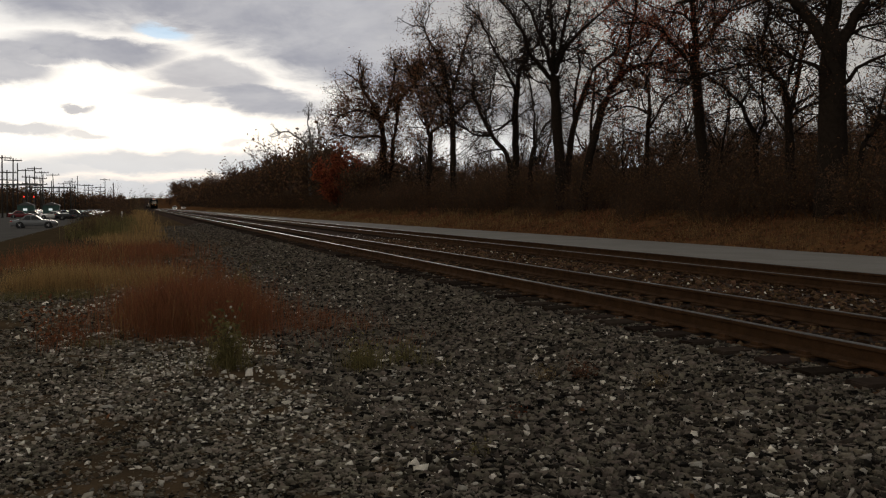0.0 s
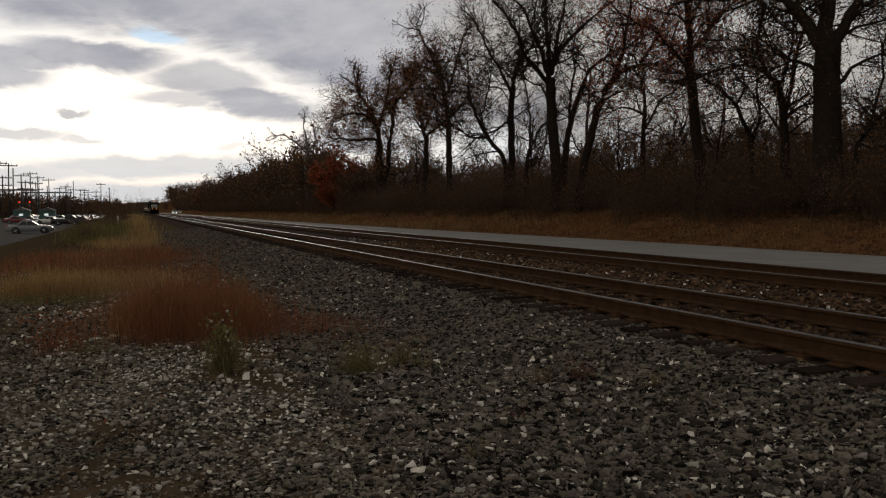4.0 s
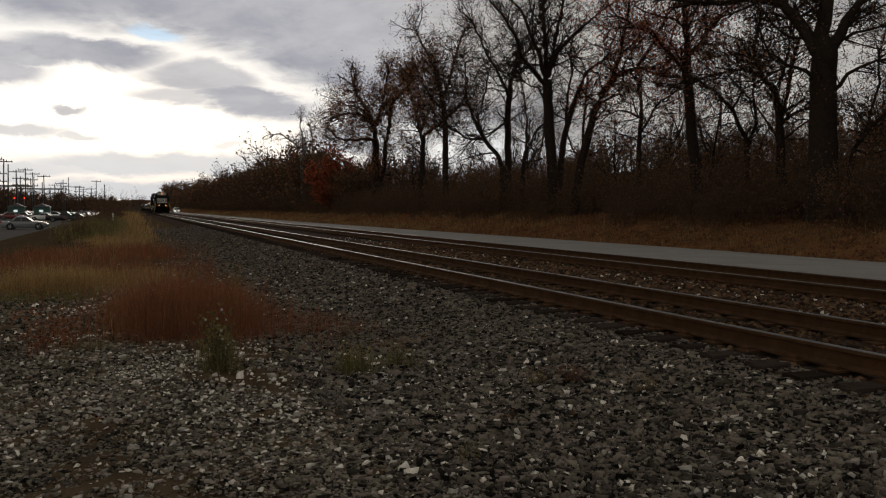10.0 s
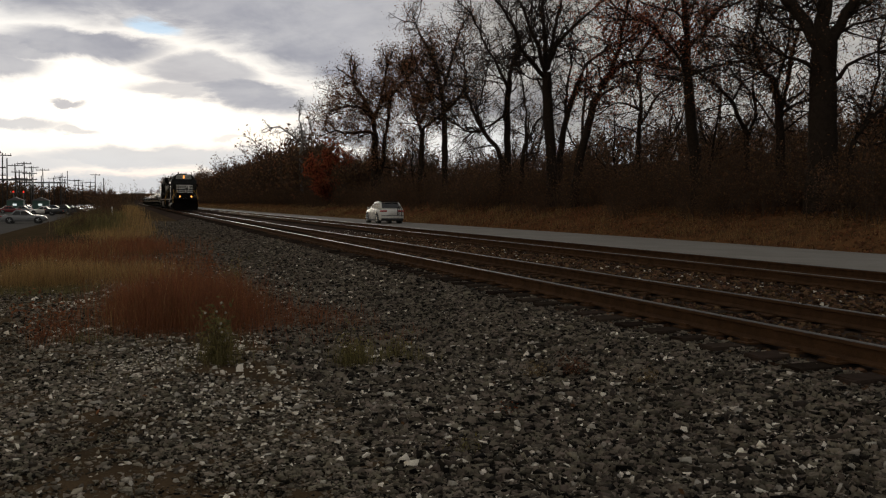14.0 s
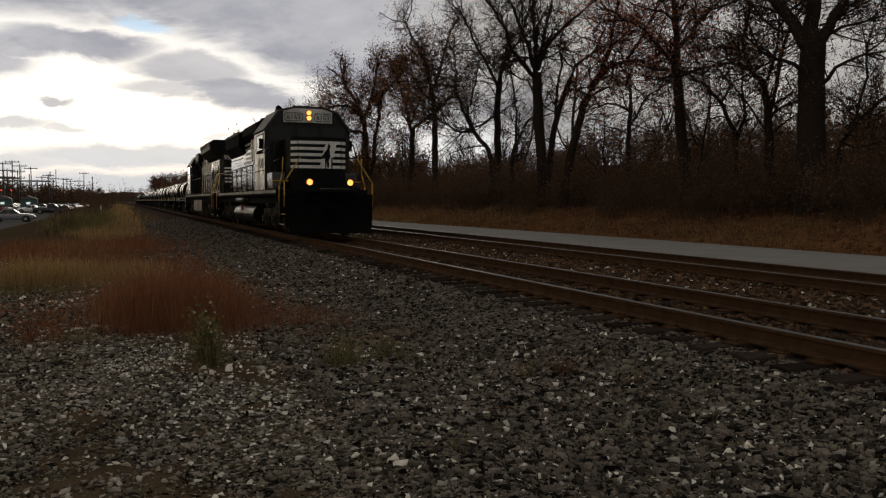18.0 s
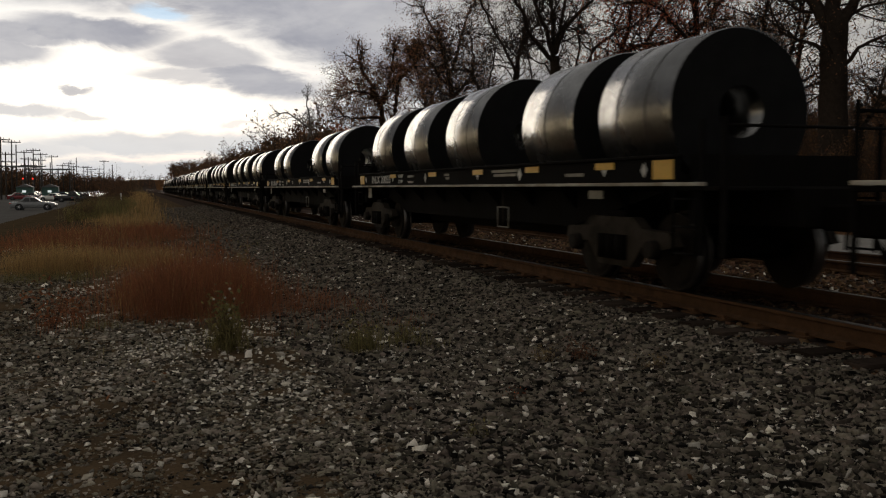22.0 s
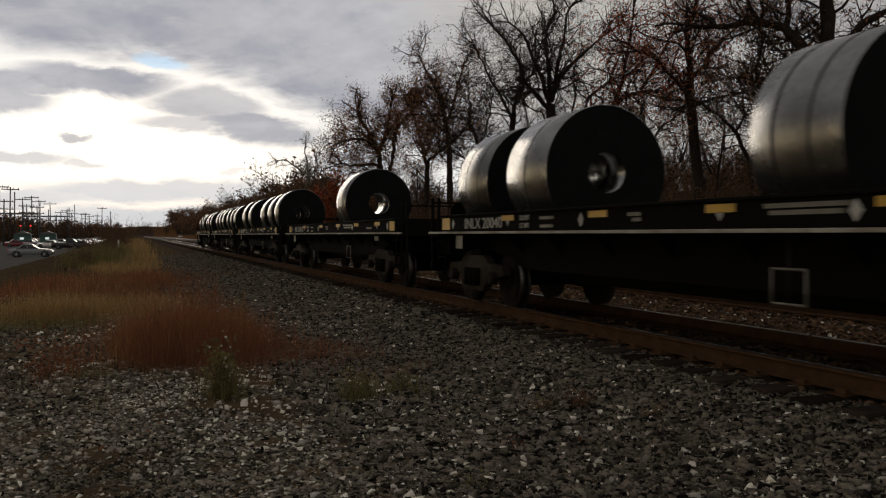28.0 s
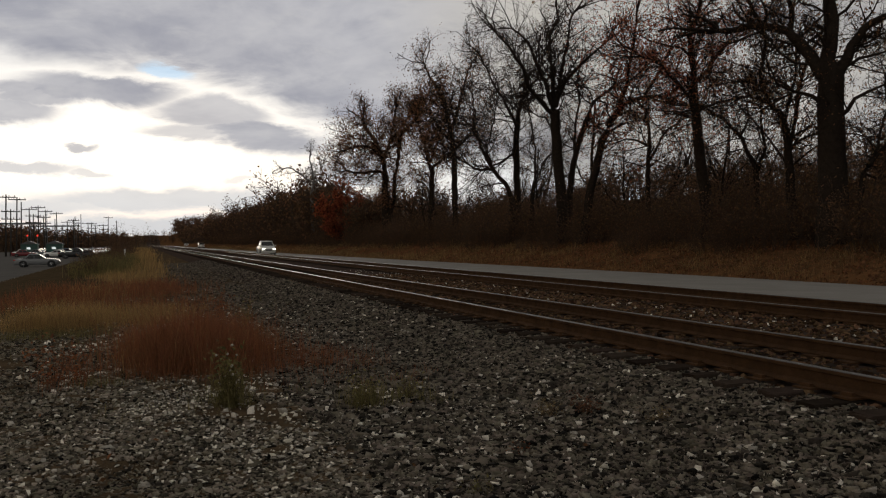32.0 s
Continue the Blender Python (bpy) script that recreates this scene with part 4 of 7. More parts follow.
def locomotive_9580():
    """The second unit runs long hood first, its cab at the far end."""
    L = thing("locomotive", "black wide-cab diesel locomotive running long hood first with white-striped hood end", "locomotive", "the two locomotives")
    part("frame", box(box(B(), -1.35, 1.35, 0.7, 21.7, 1.05, 1.34), -1.54, 1.54, 1.6, 21.3, 1.34, 1.56, 0.01), SILL_BLACK, L)
    for sx in (-1, 1):
        for k in range(14):
            a = 1.65 + k * 1.4
            part("sill_stripe", box(B(), min(sx * 1.541, sx * 1.546), max(sx * 1.541, sx * 1.546), a, a + 1.24, 1.42, 1.53), DIRTY_WHITE, L, "scuffed white stripe along the walkway edge")
    part("pilot", box(B(), -1.5, 1.5, 0.66, 0.72, 0.3, 1.5, 0.01), LOCO_BLACK, L)
    part("front_platform", box(B(), -1.5, 1.5, 0.7, 2.2, 1.44, 1.54), LOCO_BLACK, L)
    coupler(L, 0.66, -1)
    for x in (-1.5, 1.5):
        sx = -1 if x < 0 else 1
        steps(L, x, 0.78, 1.55)
        for y in (0.74, 1.6):
            part("grab_rail", bent(B(), ((x, y, 0.8), (x, y, 1.65), (x - sx * 0.14, y, 2.05), (x - sx * 0.30, y, 2.62)), 0.019), YELLOW, L, "yellow bent grab rail")
    part("end_handrail", bent(B(), ((-1.2, 0.76, 2.6), (-0.25, 0.74, 2.55), (-0.25, 0.74, 1.56)), 0.02), YELLOW, L, "yellow bent grab rail")
    part("end_handrail", bent(B(), ((0.25, 0.74, 1.56), (0.25, 0.74, 2.55), (1.2, 0.76, 2.6)), 0.02), LOCO_BLACK, L)
    for x in (-0.45, 0.45):
        lamp(L, "ditch_light", x, 0.9, 1.85, 0.1, False)
    # hood with overhanging radiator wings at the leading end
    hood = part("hood", prism(B(), ((-0.95, 21.0 - 5.0), (-0.95, 2.45), (-0.75, 2.2), (0.75, 2.2), (0.95, 2.45), (0.95, 16.0)), "z", 1.54, 3.75), CAB_SIDE, L)
    part("hood_top", prism(B(), ((-0.95, 3.75), (0.95, 3.75), (0.9, 4.28), (0.7, 4.4), (-0.7, 4.4), (-0.9, 4.28)), "y", 2.25, 16.0), LOCO_BLACK, hood)
    part("radiator_wing", prism(B(), ((-1.0, 3.45), (1.0, 3.45), (1.5, 3.95), (1.5, 4.38), (1.3, 4.5), (-1.3, 4.5), (-1.5, 4.38), (-1.5, 3.95)), "y", 2.3, 8.3), LOCO_BLACK, L, "black overhanging radiator housing")
    part("wing_edge", box(B(), -1.53, -1.49, 2.3, 8.3, 4.2, 4.38, 0.005), ROOF_GREY, L)
    for k in range(8):
        part("grille", box(B(), -1.10, -1.02, 2.6 + 0.7 * k, 3.2 + 0.7 * k, 3.5, 3.6), UNDER, L)
    striped_nose(L, -0.74, 0.74, 2.194, 2.15, 3.0)
    for x in (-0.42, 0.42):
        lettering("number", "9580", 0.34, WHITE_PAINT, L, Matrix.Translation((x, 2.188, 3.42)) @ FRONT)
    ys = [2.5 + 0.72 * k for k in range(19)]
    for x in (-0.95, 0.95):
        doors(L, x, ys, 1.64, 2.55, DUSTY_DOORS)
        doors(L, x, ys[:9], 2.57, 3.42, DUSTY_DOORS)
        doors(L, x, ys[9:], 2.57, 3.72, DUSTY_DOORS)
    for k in range(6):
        part("hood_mark", box(B(), -0.981, -0.976, 10.3, 13.4, 2.86 + 0.14 * k, 2.94 + 0.14 * k), FADED, L, "white bar marking")
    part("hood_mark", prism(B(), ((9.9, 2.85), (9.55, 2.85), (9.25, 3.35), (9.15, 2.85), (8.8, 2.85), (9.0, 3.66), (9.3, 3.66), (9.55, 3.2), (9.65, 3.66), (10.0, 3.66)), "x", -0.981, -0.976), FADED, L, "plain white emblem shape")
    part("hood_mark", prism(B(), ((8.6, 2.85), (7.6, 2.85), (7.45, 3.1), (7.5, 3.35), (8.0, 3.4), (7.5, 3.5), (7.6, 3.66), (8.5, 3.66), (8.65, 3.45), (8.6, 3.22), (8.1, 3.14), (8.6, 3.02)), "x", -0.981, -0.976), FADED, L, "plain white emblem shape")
    for z, a, b in ((2.42, 7.2, 9.7), (2.02, 7.2, 9.9)):
        for k in range(7):
            d = (b - a) / 7
            part("hood_mark", box(B(), -0.981, -0.976, a + k * d, a + (k + 0.72) * d, z, z + 0.26), FADED, L, "plain white lettering bar")
    for a, b, z0, z1 in ((2.75, 3.2, 1.75, 3.1), (3.45, 3.75, 1.8, 2.9), (4.15, 4.6, 1.8, 2.35), (4.15, 4.6, 2.45, 3.0), (4.95, 5.3, 1.75, 2.9), (5.65, 6.05, 1.8, 3.05), (6.4, 6.75, 1.8, 2.3), (6.4, 6.75, 2.42, 2.95), (14.3, 15.7, 1.6, 3.3)):
        part("dark_panel", box(B(), -0.982, -0.975, a, b, z0, z1), UNDER, L)
    part("exhaust", box(B(), -0.5, 0.5, 11.0, 12.2, 4.4, 4.58, 0.03), UNDER, L)
    part("blower_housing", prism(B(), ((-1.0, 3.3), (1.0, 3.3), (1.25, 3.7), (1.2, 4.3), (-1.2, 4.3), (-1.25, 3.7)), "y", 13.6, 15.9), LOCO_BLACK, L)
    # cab and wide nose
    cab = part("cab", prism(B(), ((-1.52, 1.54), (1.52, 1.54), (1.52, 3.55), (1.15, 4.15), (0.6, 4.38), (-0.6, 4.38), (-1.15, 4.15), (-1.52, 3.55)), "y", 16.0, 19.2), DUSTY_DOORS, L)
    part("cab_roof", prism(B(), ((-1.57, 3.58), (-1.18, 4.2), (-0.6, 4.46), (0.6, 4.46), (1.18, 4.2), (1.57, 3.58), (1.52, 3.56), (1.15, 4.16), (0.6, 4.39), (-0.6, 4.39), (-1.15, 4.16), (-1.52, 3.56)), "y", 15.9, 19.3), LOCO_BLACK, cab)
    nose = part("nose", prism(B(), ((19.2, 1.54), (21.1, 1.54), (21.1, 2.7), (20.7, 3.05), (19.2, 3.25)), "x", -1.35, 1.35), DUSTY_DOORS, L)
    for k in range(5):
        part("bar", box(B(), -1.356, -1.351, 20.35, 21.05, 1.95 + 0.2 * k, 2.05 + 0.2 * k), WHITE_PAINT, nose)
    for sx in (-1, 1):
        for a, b in ((16.7, 17.4), (17.55, 18.3)):
            wf = part("window_frame", box(B(), min(sx * 1.52, sx * 1.55), max(sx * 1.52, sx * 1.55), a, b, 2.95, 3.55, 0.01), UNDER, cab)
            part("pane", box(B(), min(sx * 1.551, sx * 1.556), max(sx * 1.551, sx * 1.556), a + 0.06, b - 0.06, 3.01, 3.49), SKY_GLASS, wf)
        part("cab_door", box(B(), min(sx * 1.52, sx * 1.535), max(sx * 1.52, sx * 1.535), 16.08, 16.6, 1.6, 3.4, 0.01), LOCO_BLACK, cab)
        part("cab_seam", box(B(), min(sx * 1.52, sx * 1.528), max(sx * 1.52, sx * 1.528), 16.1, 19.15, 2.2, 2.23), UNDER, cab)
        handrail(L, ((sx * 1.2, 1.7, 2.6), (sx * 1.48, 2.3, 2.55), (sx * 1.48, 14.5, 2.52), (sx * 1.48, 15.2, 2.9), (sx * 1.5, 15.8, 2.9)), 1.54, 2.53, [(sx * 1.5, 2.4 + 1.34 * k) for k in range(10)])
        steps(L, sx * 1.5, 21.15, 21.65)
        part("grab_rail", bent(B(), ((sx * 1.5, 21.7, 0.7), (sx * 1.5, 21.7, 1.6), (sx * 1.2, 21.7, 2.5), (sx * 0.9, 21.7, 2.55)), 0.024), DIRTY_WHITE, L)
    lettering("number", "9580", 0.40, WHITE_PAINT, cab, Matrix.Translation((-1.532, 18.6, 2.4)) @ SIDE)
    part("rear_plate", box(B(), -1.5, 1.5, 21.66, 21.72, 0.4, 1.54), LOCO_BLACK, L)
    part("plow", prism(B(), ((21.7, 0.12), (22.0, 0.14), (21.8, 0.5), (21.72, 0.85)), "x", -1.35, 1.35), LOCO_BLACK, L)
    coupler(L, 21.72, 1)
    tank = part("fuel_tank", prism(B(), ((-1.45, 0.5), (-1.1, 0.28), (1.1, 0.28), (1.45, 0.5), (1.45, 1.2), (-1.45, 1.2)), "y", 8.4, 14.6), TANK_SIDE, L, "grimy grey fuel tank")
    part("tank_seam", box(B(), -1.458, -1.451, 11.8, 11.84, 0.5, 1.2), UNDER, tank)
    for y in (4.6, 18.2):
        loco_truck(L, y)
    # the leading half stands a little shorter than it was drawn
    for ob in [o for o in L.children if not o.name.startswith(("coupler", "brake_hose"))]:
        at = ob.matrix_basis.translation
        if at.length > 0.01:
            at.y += max(0.62 * (1 - at.y / 16.0), 0.0)
            ob.matrix_basis.translation = at
            continue
        for o in [ob] + list(ob.children):
            if o.matrix_basis.translation.length > 0.01:
                o.matrix_basis.translation.y += max(0.62 * (1 - o.matrix_basis.translation.y / 16.0), 0.0)
            else:
                for v in o.data.vertices:
                    v.co.y += max(0.62 * (1 - v.co.y / 16.0), 0.0)
    return L


def car_truck(parent, y):
    """A two-axle freight truck with cast side frames, springs and bearing adapters."""
    wheels(parent, (y - 0.86, y + 0.86), 0.42, CAR_WHEEL)
    for sx in (-1, 1):
        x0, x1 = sorted((sx * 0.95, sx * 1.08))
        bm = B()
        prism(bm, ((y - 1.2, 0.5), (y - 1.12, 0.64), (y - 0.6, 0.66), (y - 0.42, 0.78), (y + 0.42, 0.78), (y + 0.6, 0.66), (y + 1.12, 0.64), (y + 1.2, 0.5), (y + 0.95, 0.44), (y + 0.62, 0.48), (y + 0.36, 0.22), (y - 0.36, 0.22), (y - 0.62, 0.48), (y - 0.95, 0.44)), "x", x0, x1)
        part("side_frame", bm, TRUCK_GREY, parent, "rusty cast steel truck side frame")
        bm = B()
        for k in (-0.2, 0, 0.2):
            rod(bm, (sx * 1.09, y + k, 0.3), (sx * 1.09, y + k, 0.58), 0.085, seg=10)
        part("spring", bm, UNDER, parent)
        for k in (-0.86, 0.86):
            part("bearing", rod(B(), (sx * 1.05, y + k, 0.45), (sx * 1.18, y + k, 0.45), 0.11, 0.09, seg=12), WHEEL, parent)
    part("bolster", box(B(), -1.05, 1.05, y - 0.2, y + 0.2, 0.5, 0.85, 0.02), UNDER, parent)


DECK0, DECK1 = 1.50, 14.88
HALF = 1.154     # half the width of a coil car


def spread(sx, a, b):
    """Two distances from the middle, on the side sx, in rising order."""
    return sorted((sx * a, sx * b))


def car_lettering(car, number):
    """The car's mark and number, and its two lines of weights, whose figures cannot be made out."""
    mark = lettering("number", "INLX " + number, 0.24, STENCIL_WHITE, car, Matrix())
    long = max(v.co.x for v in mark.data.vertices) - min(v.co.x for v in mark.data.vertices)
    mark.matrix_basis = Matrix.Translation((-HALF - 0.004, DECK1 - 1.94, 1.215)) @ SIDE @ Matrix.Diagonal((1.54 / long, 1, 1, 1))
    for words, z in (("LD LMT", 1.32), ("LT WT", 1.21)):
        lettering("weight_mark", words, 0.10, STENCIL_WHITE, car, Matrix.Translation((-HALF - 0.004, DECK1 - 3.52, z)) @ SIDE)


def coil_car(number):
    """A low coil car: two shallow side plates with a white stripe, a trough, deep centre sill, end platforms and trucks."""
    C = thing("coil_car", "black open coil car with white side stripe and yellow reflectors", "railcar", "coil cars of the train")
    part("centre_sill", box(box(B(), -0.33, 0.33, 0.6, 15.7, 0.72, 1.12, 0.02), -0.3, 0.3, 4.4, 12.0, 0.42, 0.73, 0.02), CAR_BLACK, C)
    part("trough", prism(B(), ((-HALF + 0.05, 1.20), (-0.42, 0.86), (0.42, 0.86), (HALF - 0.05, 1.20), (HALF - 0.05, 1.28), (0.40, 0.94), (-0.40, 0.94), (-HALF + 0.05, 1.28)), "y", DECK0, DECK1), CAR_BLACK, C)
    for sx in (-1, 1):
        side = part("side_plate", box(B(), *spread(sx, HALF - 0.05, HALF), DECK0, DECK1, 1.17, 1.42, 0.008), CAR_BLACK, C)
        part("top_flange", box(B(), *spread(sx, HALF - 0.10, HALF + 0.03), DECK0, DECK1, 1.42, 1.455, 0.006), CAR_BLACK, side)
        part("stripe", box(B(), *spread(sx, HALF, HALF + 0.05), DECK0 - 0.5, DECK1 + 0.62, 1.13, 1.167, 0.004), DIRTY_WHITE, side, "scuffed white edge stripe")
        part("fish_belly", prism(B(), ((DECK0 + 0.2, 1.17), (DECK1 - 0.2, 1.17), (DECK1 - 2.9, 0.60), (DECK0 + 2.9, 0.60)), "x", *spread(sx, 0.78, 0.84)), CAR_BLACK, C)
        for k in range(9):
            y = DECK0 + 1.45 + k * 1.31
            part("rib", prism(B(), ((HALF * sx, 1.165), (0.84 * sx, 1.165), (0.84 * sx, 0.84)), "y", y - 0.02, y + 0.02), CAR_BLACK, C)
        f, g = HALF + 0.002, HALF + 0.006
        for y in (DECK0 + 0.24, DECK1 - 0.24):
            part("reflector", box(B(), *spread(sx, f, g), y - 0.19, y + 0.19, 1.20, 1.40), REFLECT, side, "orange reflector panel")
        for k, y in enumerate((2.95, 4.95, 7.0, 9.3, 11.95)):
            part("reflector", box(B(), *spread(sx, f, g), y - 0.22, y + 0.22, 1.32, 1.40), REFLECT, side, "yellow reflector strip")
            if k in (1, 3):
                part("placard", prism(B(), ((y + 0.34, 1.30), (y + 0.41, 1.21), (y + 0.48, 1.30), (y + 0.41, 1.39)), "x", *spread(sx, f, g)), STENCIL_WHITE, side, "small white diamond")
            else:
                part("marker", prism(B(), ((y - 0.06, 1.315), (y + 0.06, 1.315), (y, 1.24)), "x", *spread(sx, f, g)), STENCIL_WHITE, side, "small white triangle")
        for y in (DECK0 + 0.60, DECK1 - 0.60):
            part("placard", prism(B(), ((y - 0.06, 1.30), (y, 1.22), (y + 0.06, 1.30), (y, 1.38)), "x", *spread(sx, f, g)), STENCIL_WHITE, side, "small white diamond")
        # illegible figures and stencils as plain bars
        for y, z, wide in ((10.66, 1.32, 0.42), (10.66, 1.21, 0.38), (5.9, 1.34, 1.0), (5.9, 1.28, 0.85), (8.5, 1.32, 0.26), (8.45, 1.26, 0.18), (3.7, 1.25, 0.5)):
            part("stencil", box(B(), *spread(sx, f, f + 0.003), y - wide / 2, y + wide / 2, z, z + 0.04), FADED, side, "plain bar of stencilled lettering")
        # ladders at the corners, a stirrup frame under the side, small plates
        for y in (DECK0 - 0.1, DECK1 + 0.1):
            bm = B()
            for z in (0.45, 0.72, 1.0):
                rod(bm, (sx * 1.12, y - 0.2, z), (sx * 1.12, y + 0.2, z), 0.014, seg=5)
            for q in (-0.2, 0.2):
                rod(bm, (sx * 1.12, y + q, 0.42), (sx * 1.12, y + q, 1.2), 0.018, seg=5)
            part("ladder", bm, CAR_BLACK, C)
        part("stirrup", bent(B(), [(sx * 1.05, y, z) for y, z in ((6.0, 0.82), (6.0, 0.52), (6.42, 0.52), (6.42, 0.82), (6.0, 0.82))], 0.012), FADED, C, "pale square stirrup frame under the side")
        part("stirrup_hanger", bent(B(), ((sx * 1.05, 6.21, 0.52), (sx * 1.05, 6.21, 1.17)), 0.012), TRUCK_GREY, C)
        part("data_plate", box(B(), *spread(sx, 1.08, 1.09), 3.1, 3.45, 0.98, 1.08), FADED, C, "pale data plate")
        part("data_plate", box(B(), *spread(sx, 1.08, 1.09), DECK1 - 0.85, DECK1 - 0.55, 0.88, 1.10), FADED, C, "pale data plate")
    car_lettering(C, number)
    for y0, y1, way in ((0.80, DECK0, -1), (DECK1, 15.55, 1)):
        part("end_platform", box(box(B(), -HALF, HALF, y0, y1, 1.08, 1.125, 0.01), -1.0, 1.0, y1 - 0.1 if way < 0 else y0, y1 if way < 0 else y0 + 0.1, 0.75, 1.45), CAR_BLACK, C)
        y = y0 if way < 0 else y1
        for x, yy in ((-1.10, y), (-1.10, y - way * 0.35), (1.10, y), (1.10, y - way * 0.35)):
            part("end_post", box(B(), x - 0.022, x + 0.022, yy - 0.022, yy + 0.022, 0.45, 1.78), CAR_BLACK, C)
        part("end_rail", rod(B(), (-1.10, y, 1.70), (1.10, y, 1.70), 0.016, seg=6), CAR_BLACK, C)
        coupler(C, 0.65 if way < 0 else 15.7, way)
    part("brake_wheel", rod(B(), (-0.5, 15.56, 1.5), (-0.5, 15.60, 1.5), 0.24, seg=18), UNDER, C)
    part("brake_cylinder", rod(B(), (-0.6, 7.2, 0.8), (-0.6, 8.0, 0.8), 0.17, seg=14), UNDER, C)
    part("brake_reservoir", rod(B(), (-0.62, 9.4, 0.78), (-0.62, 10.7, 0.78), 0.2, seg=14), UNDER, C)
    for y in (2.85, 13.5):
        car_truck(C, y)
    return C


def coil_mesh(r, wide):
    """A wound steel coil, its axis along y, with an open eye and a slightly uneven face."""
    bm = B()
    seg, bore = 56, 0.29
    rings = ((r - 0.012, 0.0), (r, 0.015), (r, wide - 0.015), (r - 0.012, wide), (bore, wide), (bore, 0.0))
    loops = []
    for rad, y in rings:
        loops.append([bm.verts.new((rad * math.cos(2 * math.pi * k / seg), y, rad * math.sin(2 * math.pi * k / seg))) for k in range(seg)])
    for i, a in enumerate(loops):
        b = loops[(i + 1) % len(loops)]
        for k in range(seg):
            f = bm.faces.new((a[k], a[(k + 1) % seg], b[(k + 1) % seg], b[k]))
            # both end faces take the darkened steel, wrap and bore the plain one
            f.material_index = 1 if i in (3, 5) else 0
            f.smooth = i in (1, 4)
    bmesh.ops.recalc_face_normals(bm, faces=bm.faces[:])
    return mesh_of(bm, "coil", STEEL, STEEL_FACE_SHADED)


def coil(r, wide, strap):
    me = coil_mesh(r, wide)
    c = tagged(new("steel_coil", me), "dull grey wound steel coil lying on a coil car", "steel coil", "steel coils on the train")
    for y in ((wide * 0.5,), (wide * 0.3, wide * 0.7))[strap % 2]:
        bm = B()
        bmesh.ops.create_circle(bm, segments=56, radius=r + 0.004)
        edges = bm.edges[:]
        got = bmesh.ops.extrude_edge_only(bm, edges=edges)
        bmesh.ops.translate(bm, vec=(0, 0, 0.035), verts=[v for v in got["geom"] if isinstance(v, bmesh.types.BMVert)])
        bmesh.ops.rotate(bm, matrix=Matrix.Rotation(radians(-90), 3, "X"), verts=bm.verts)
        bmesh.ops.translate(bm, vec=(0, y, 0), verts=bm.verts)
        part("strap", bm, STRAP, c)
    return c


leader, second = locomotive_6163(), locomotive_9580()
# each car: its number, and its coils as (start along the car, width, radius)
LOADS = (
    ("20102", ((1.8, 1.5, 0.93), (4.3, 1.55, 0.95), (10.14, 1.5, 0.94), (13.0, 1.5, 0.93))),
    ("20055", ((2.0, 1.54, 0.92), (4.2, 1.58, 0.94), (7.55, 1.56, 0.96), (10.25, 1.55, 0.95), (12.8, 1.63, 0.95))),
    ("20160", ((2.1, 1.65, 0.93), (4.4, 1.55, 0.94), (10.35, 1.55, 0.93), (12.73, 1.6, 0.93))),
    ("20114", ((2.0, 1.68, 0.93), (4.0, 1.58, 0.93), (6.95, 1.65, 0.97), (10.5, 1.46, 0.95), (12.72, 1.65, 0.96))),
    ("20063", ((2.0, 1.66, 0.96), (4.66, 1.35, 0.92), (7.4, 1.35, 0.93), (9.9, 1.62, 0.95), (13.15, 1.42, 0.95))),
    ("20083", ((2.3, 1.58, 0.96), (5.2, 1.34, 0.95), (7.8, 1.3, 0.92), (10.55, 1.42, 0.94), (12.66, 1.5, 0.95))),
    ("20165", ((2.15, 1.5, 0.94), (4.2, 1.5, 0.93), (6.9, 1.5, 0.94), (9.7, 1.5, 0.93), (12.5, 1.5, 0.96))),
    ("20109", ((2.15, 1.3, 0.95), (4.3, 1.3, 0.94), (9.05, 1.3, 0.93), (13.0, 1.37, 0.95))),
    ("20040", ((2.34, 1.23, 0.94), (5.74, 1.13, 0.95), (11.1, 1.35, 0.96), (13.3, 1.3, 0.94))),
    ("20193", ((7.05, 1.15, 0.94),)),
    ("20015", ((2.46, 1.08, 0.95), (4.37, 1.14, 0.94), (6.65, 1.2, 0.93), (11.28, 1.05, 0.94), (13.65, 1.15, 0.95))),
    ("20118", ((2.2, 1.03, 0.92), (4.34, 1.03, 0.92), (6.1, 1.0, 0.95), (9.3, 1.1, 0.93), (11.4, 1.1, 0.94), (13.6, 1.1, 0.94))),
    ("20045", ((2.6, 1.0, 0.93), (4.5, 0.95, 0.96), (6.45, 1.02, 0.93), (9.7, 0.95, 0.94), (11.53, 1.1, 0.93), (13.75, 1.05, 0.95))),
)
cars, coils = [], []
for i, (number, load) in enumerate(LOADS):
    if i == 0:
        cars.append(coil_car(number))
    else:
        c = copy_thing(cars[0], Matrix())
        for old in [o for o in c.children if o.name.startswith(("number", "weight_mark"))]:
            bpy.data.objects.remove(old)
        car_lettering(c, number)
        cars.append(c)
    for k, (y, wide, r) in enumerate(load):
        z = 1.03 + r
        coils.append((coil(r, wide, k + i), i, y, z))
tail = part("end_marker", box(rod(B(), (-0.25, 15.8, 1.0), (-0.25, 15.8, 1.2), 0.03), -0.33, -0.17, 15.77, 15.83, 1.18, 1.42, 0.02), RED_PAINT, cars[-1])

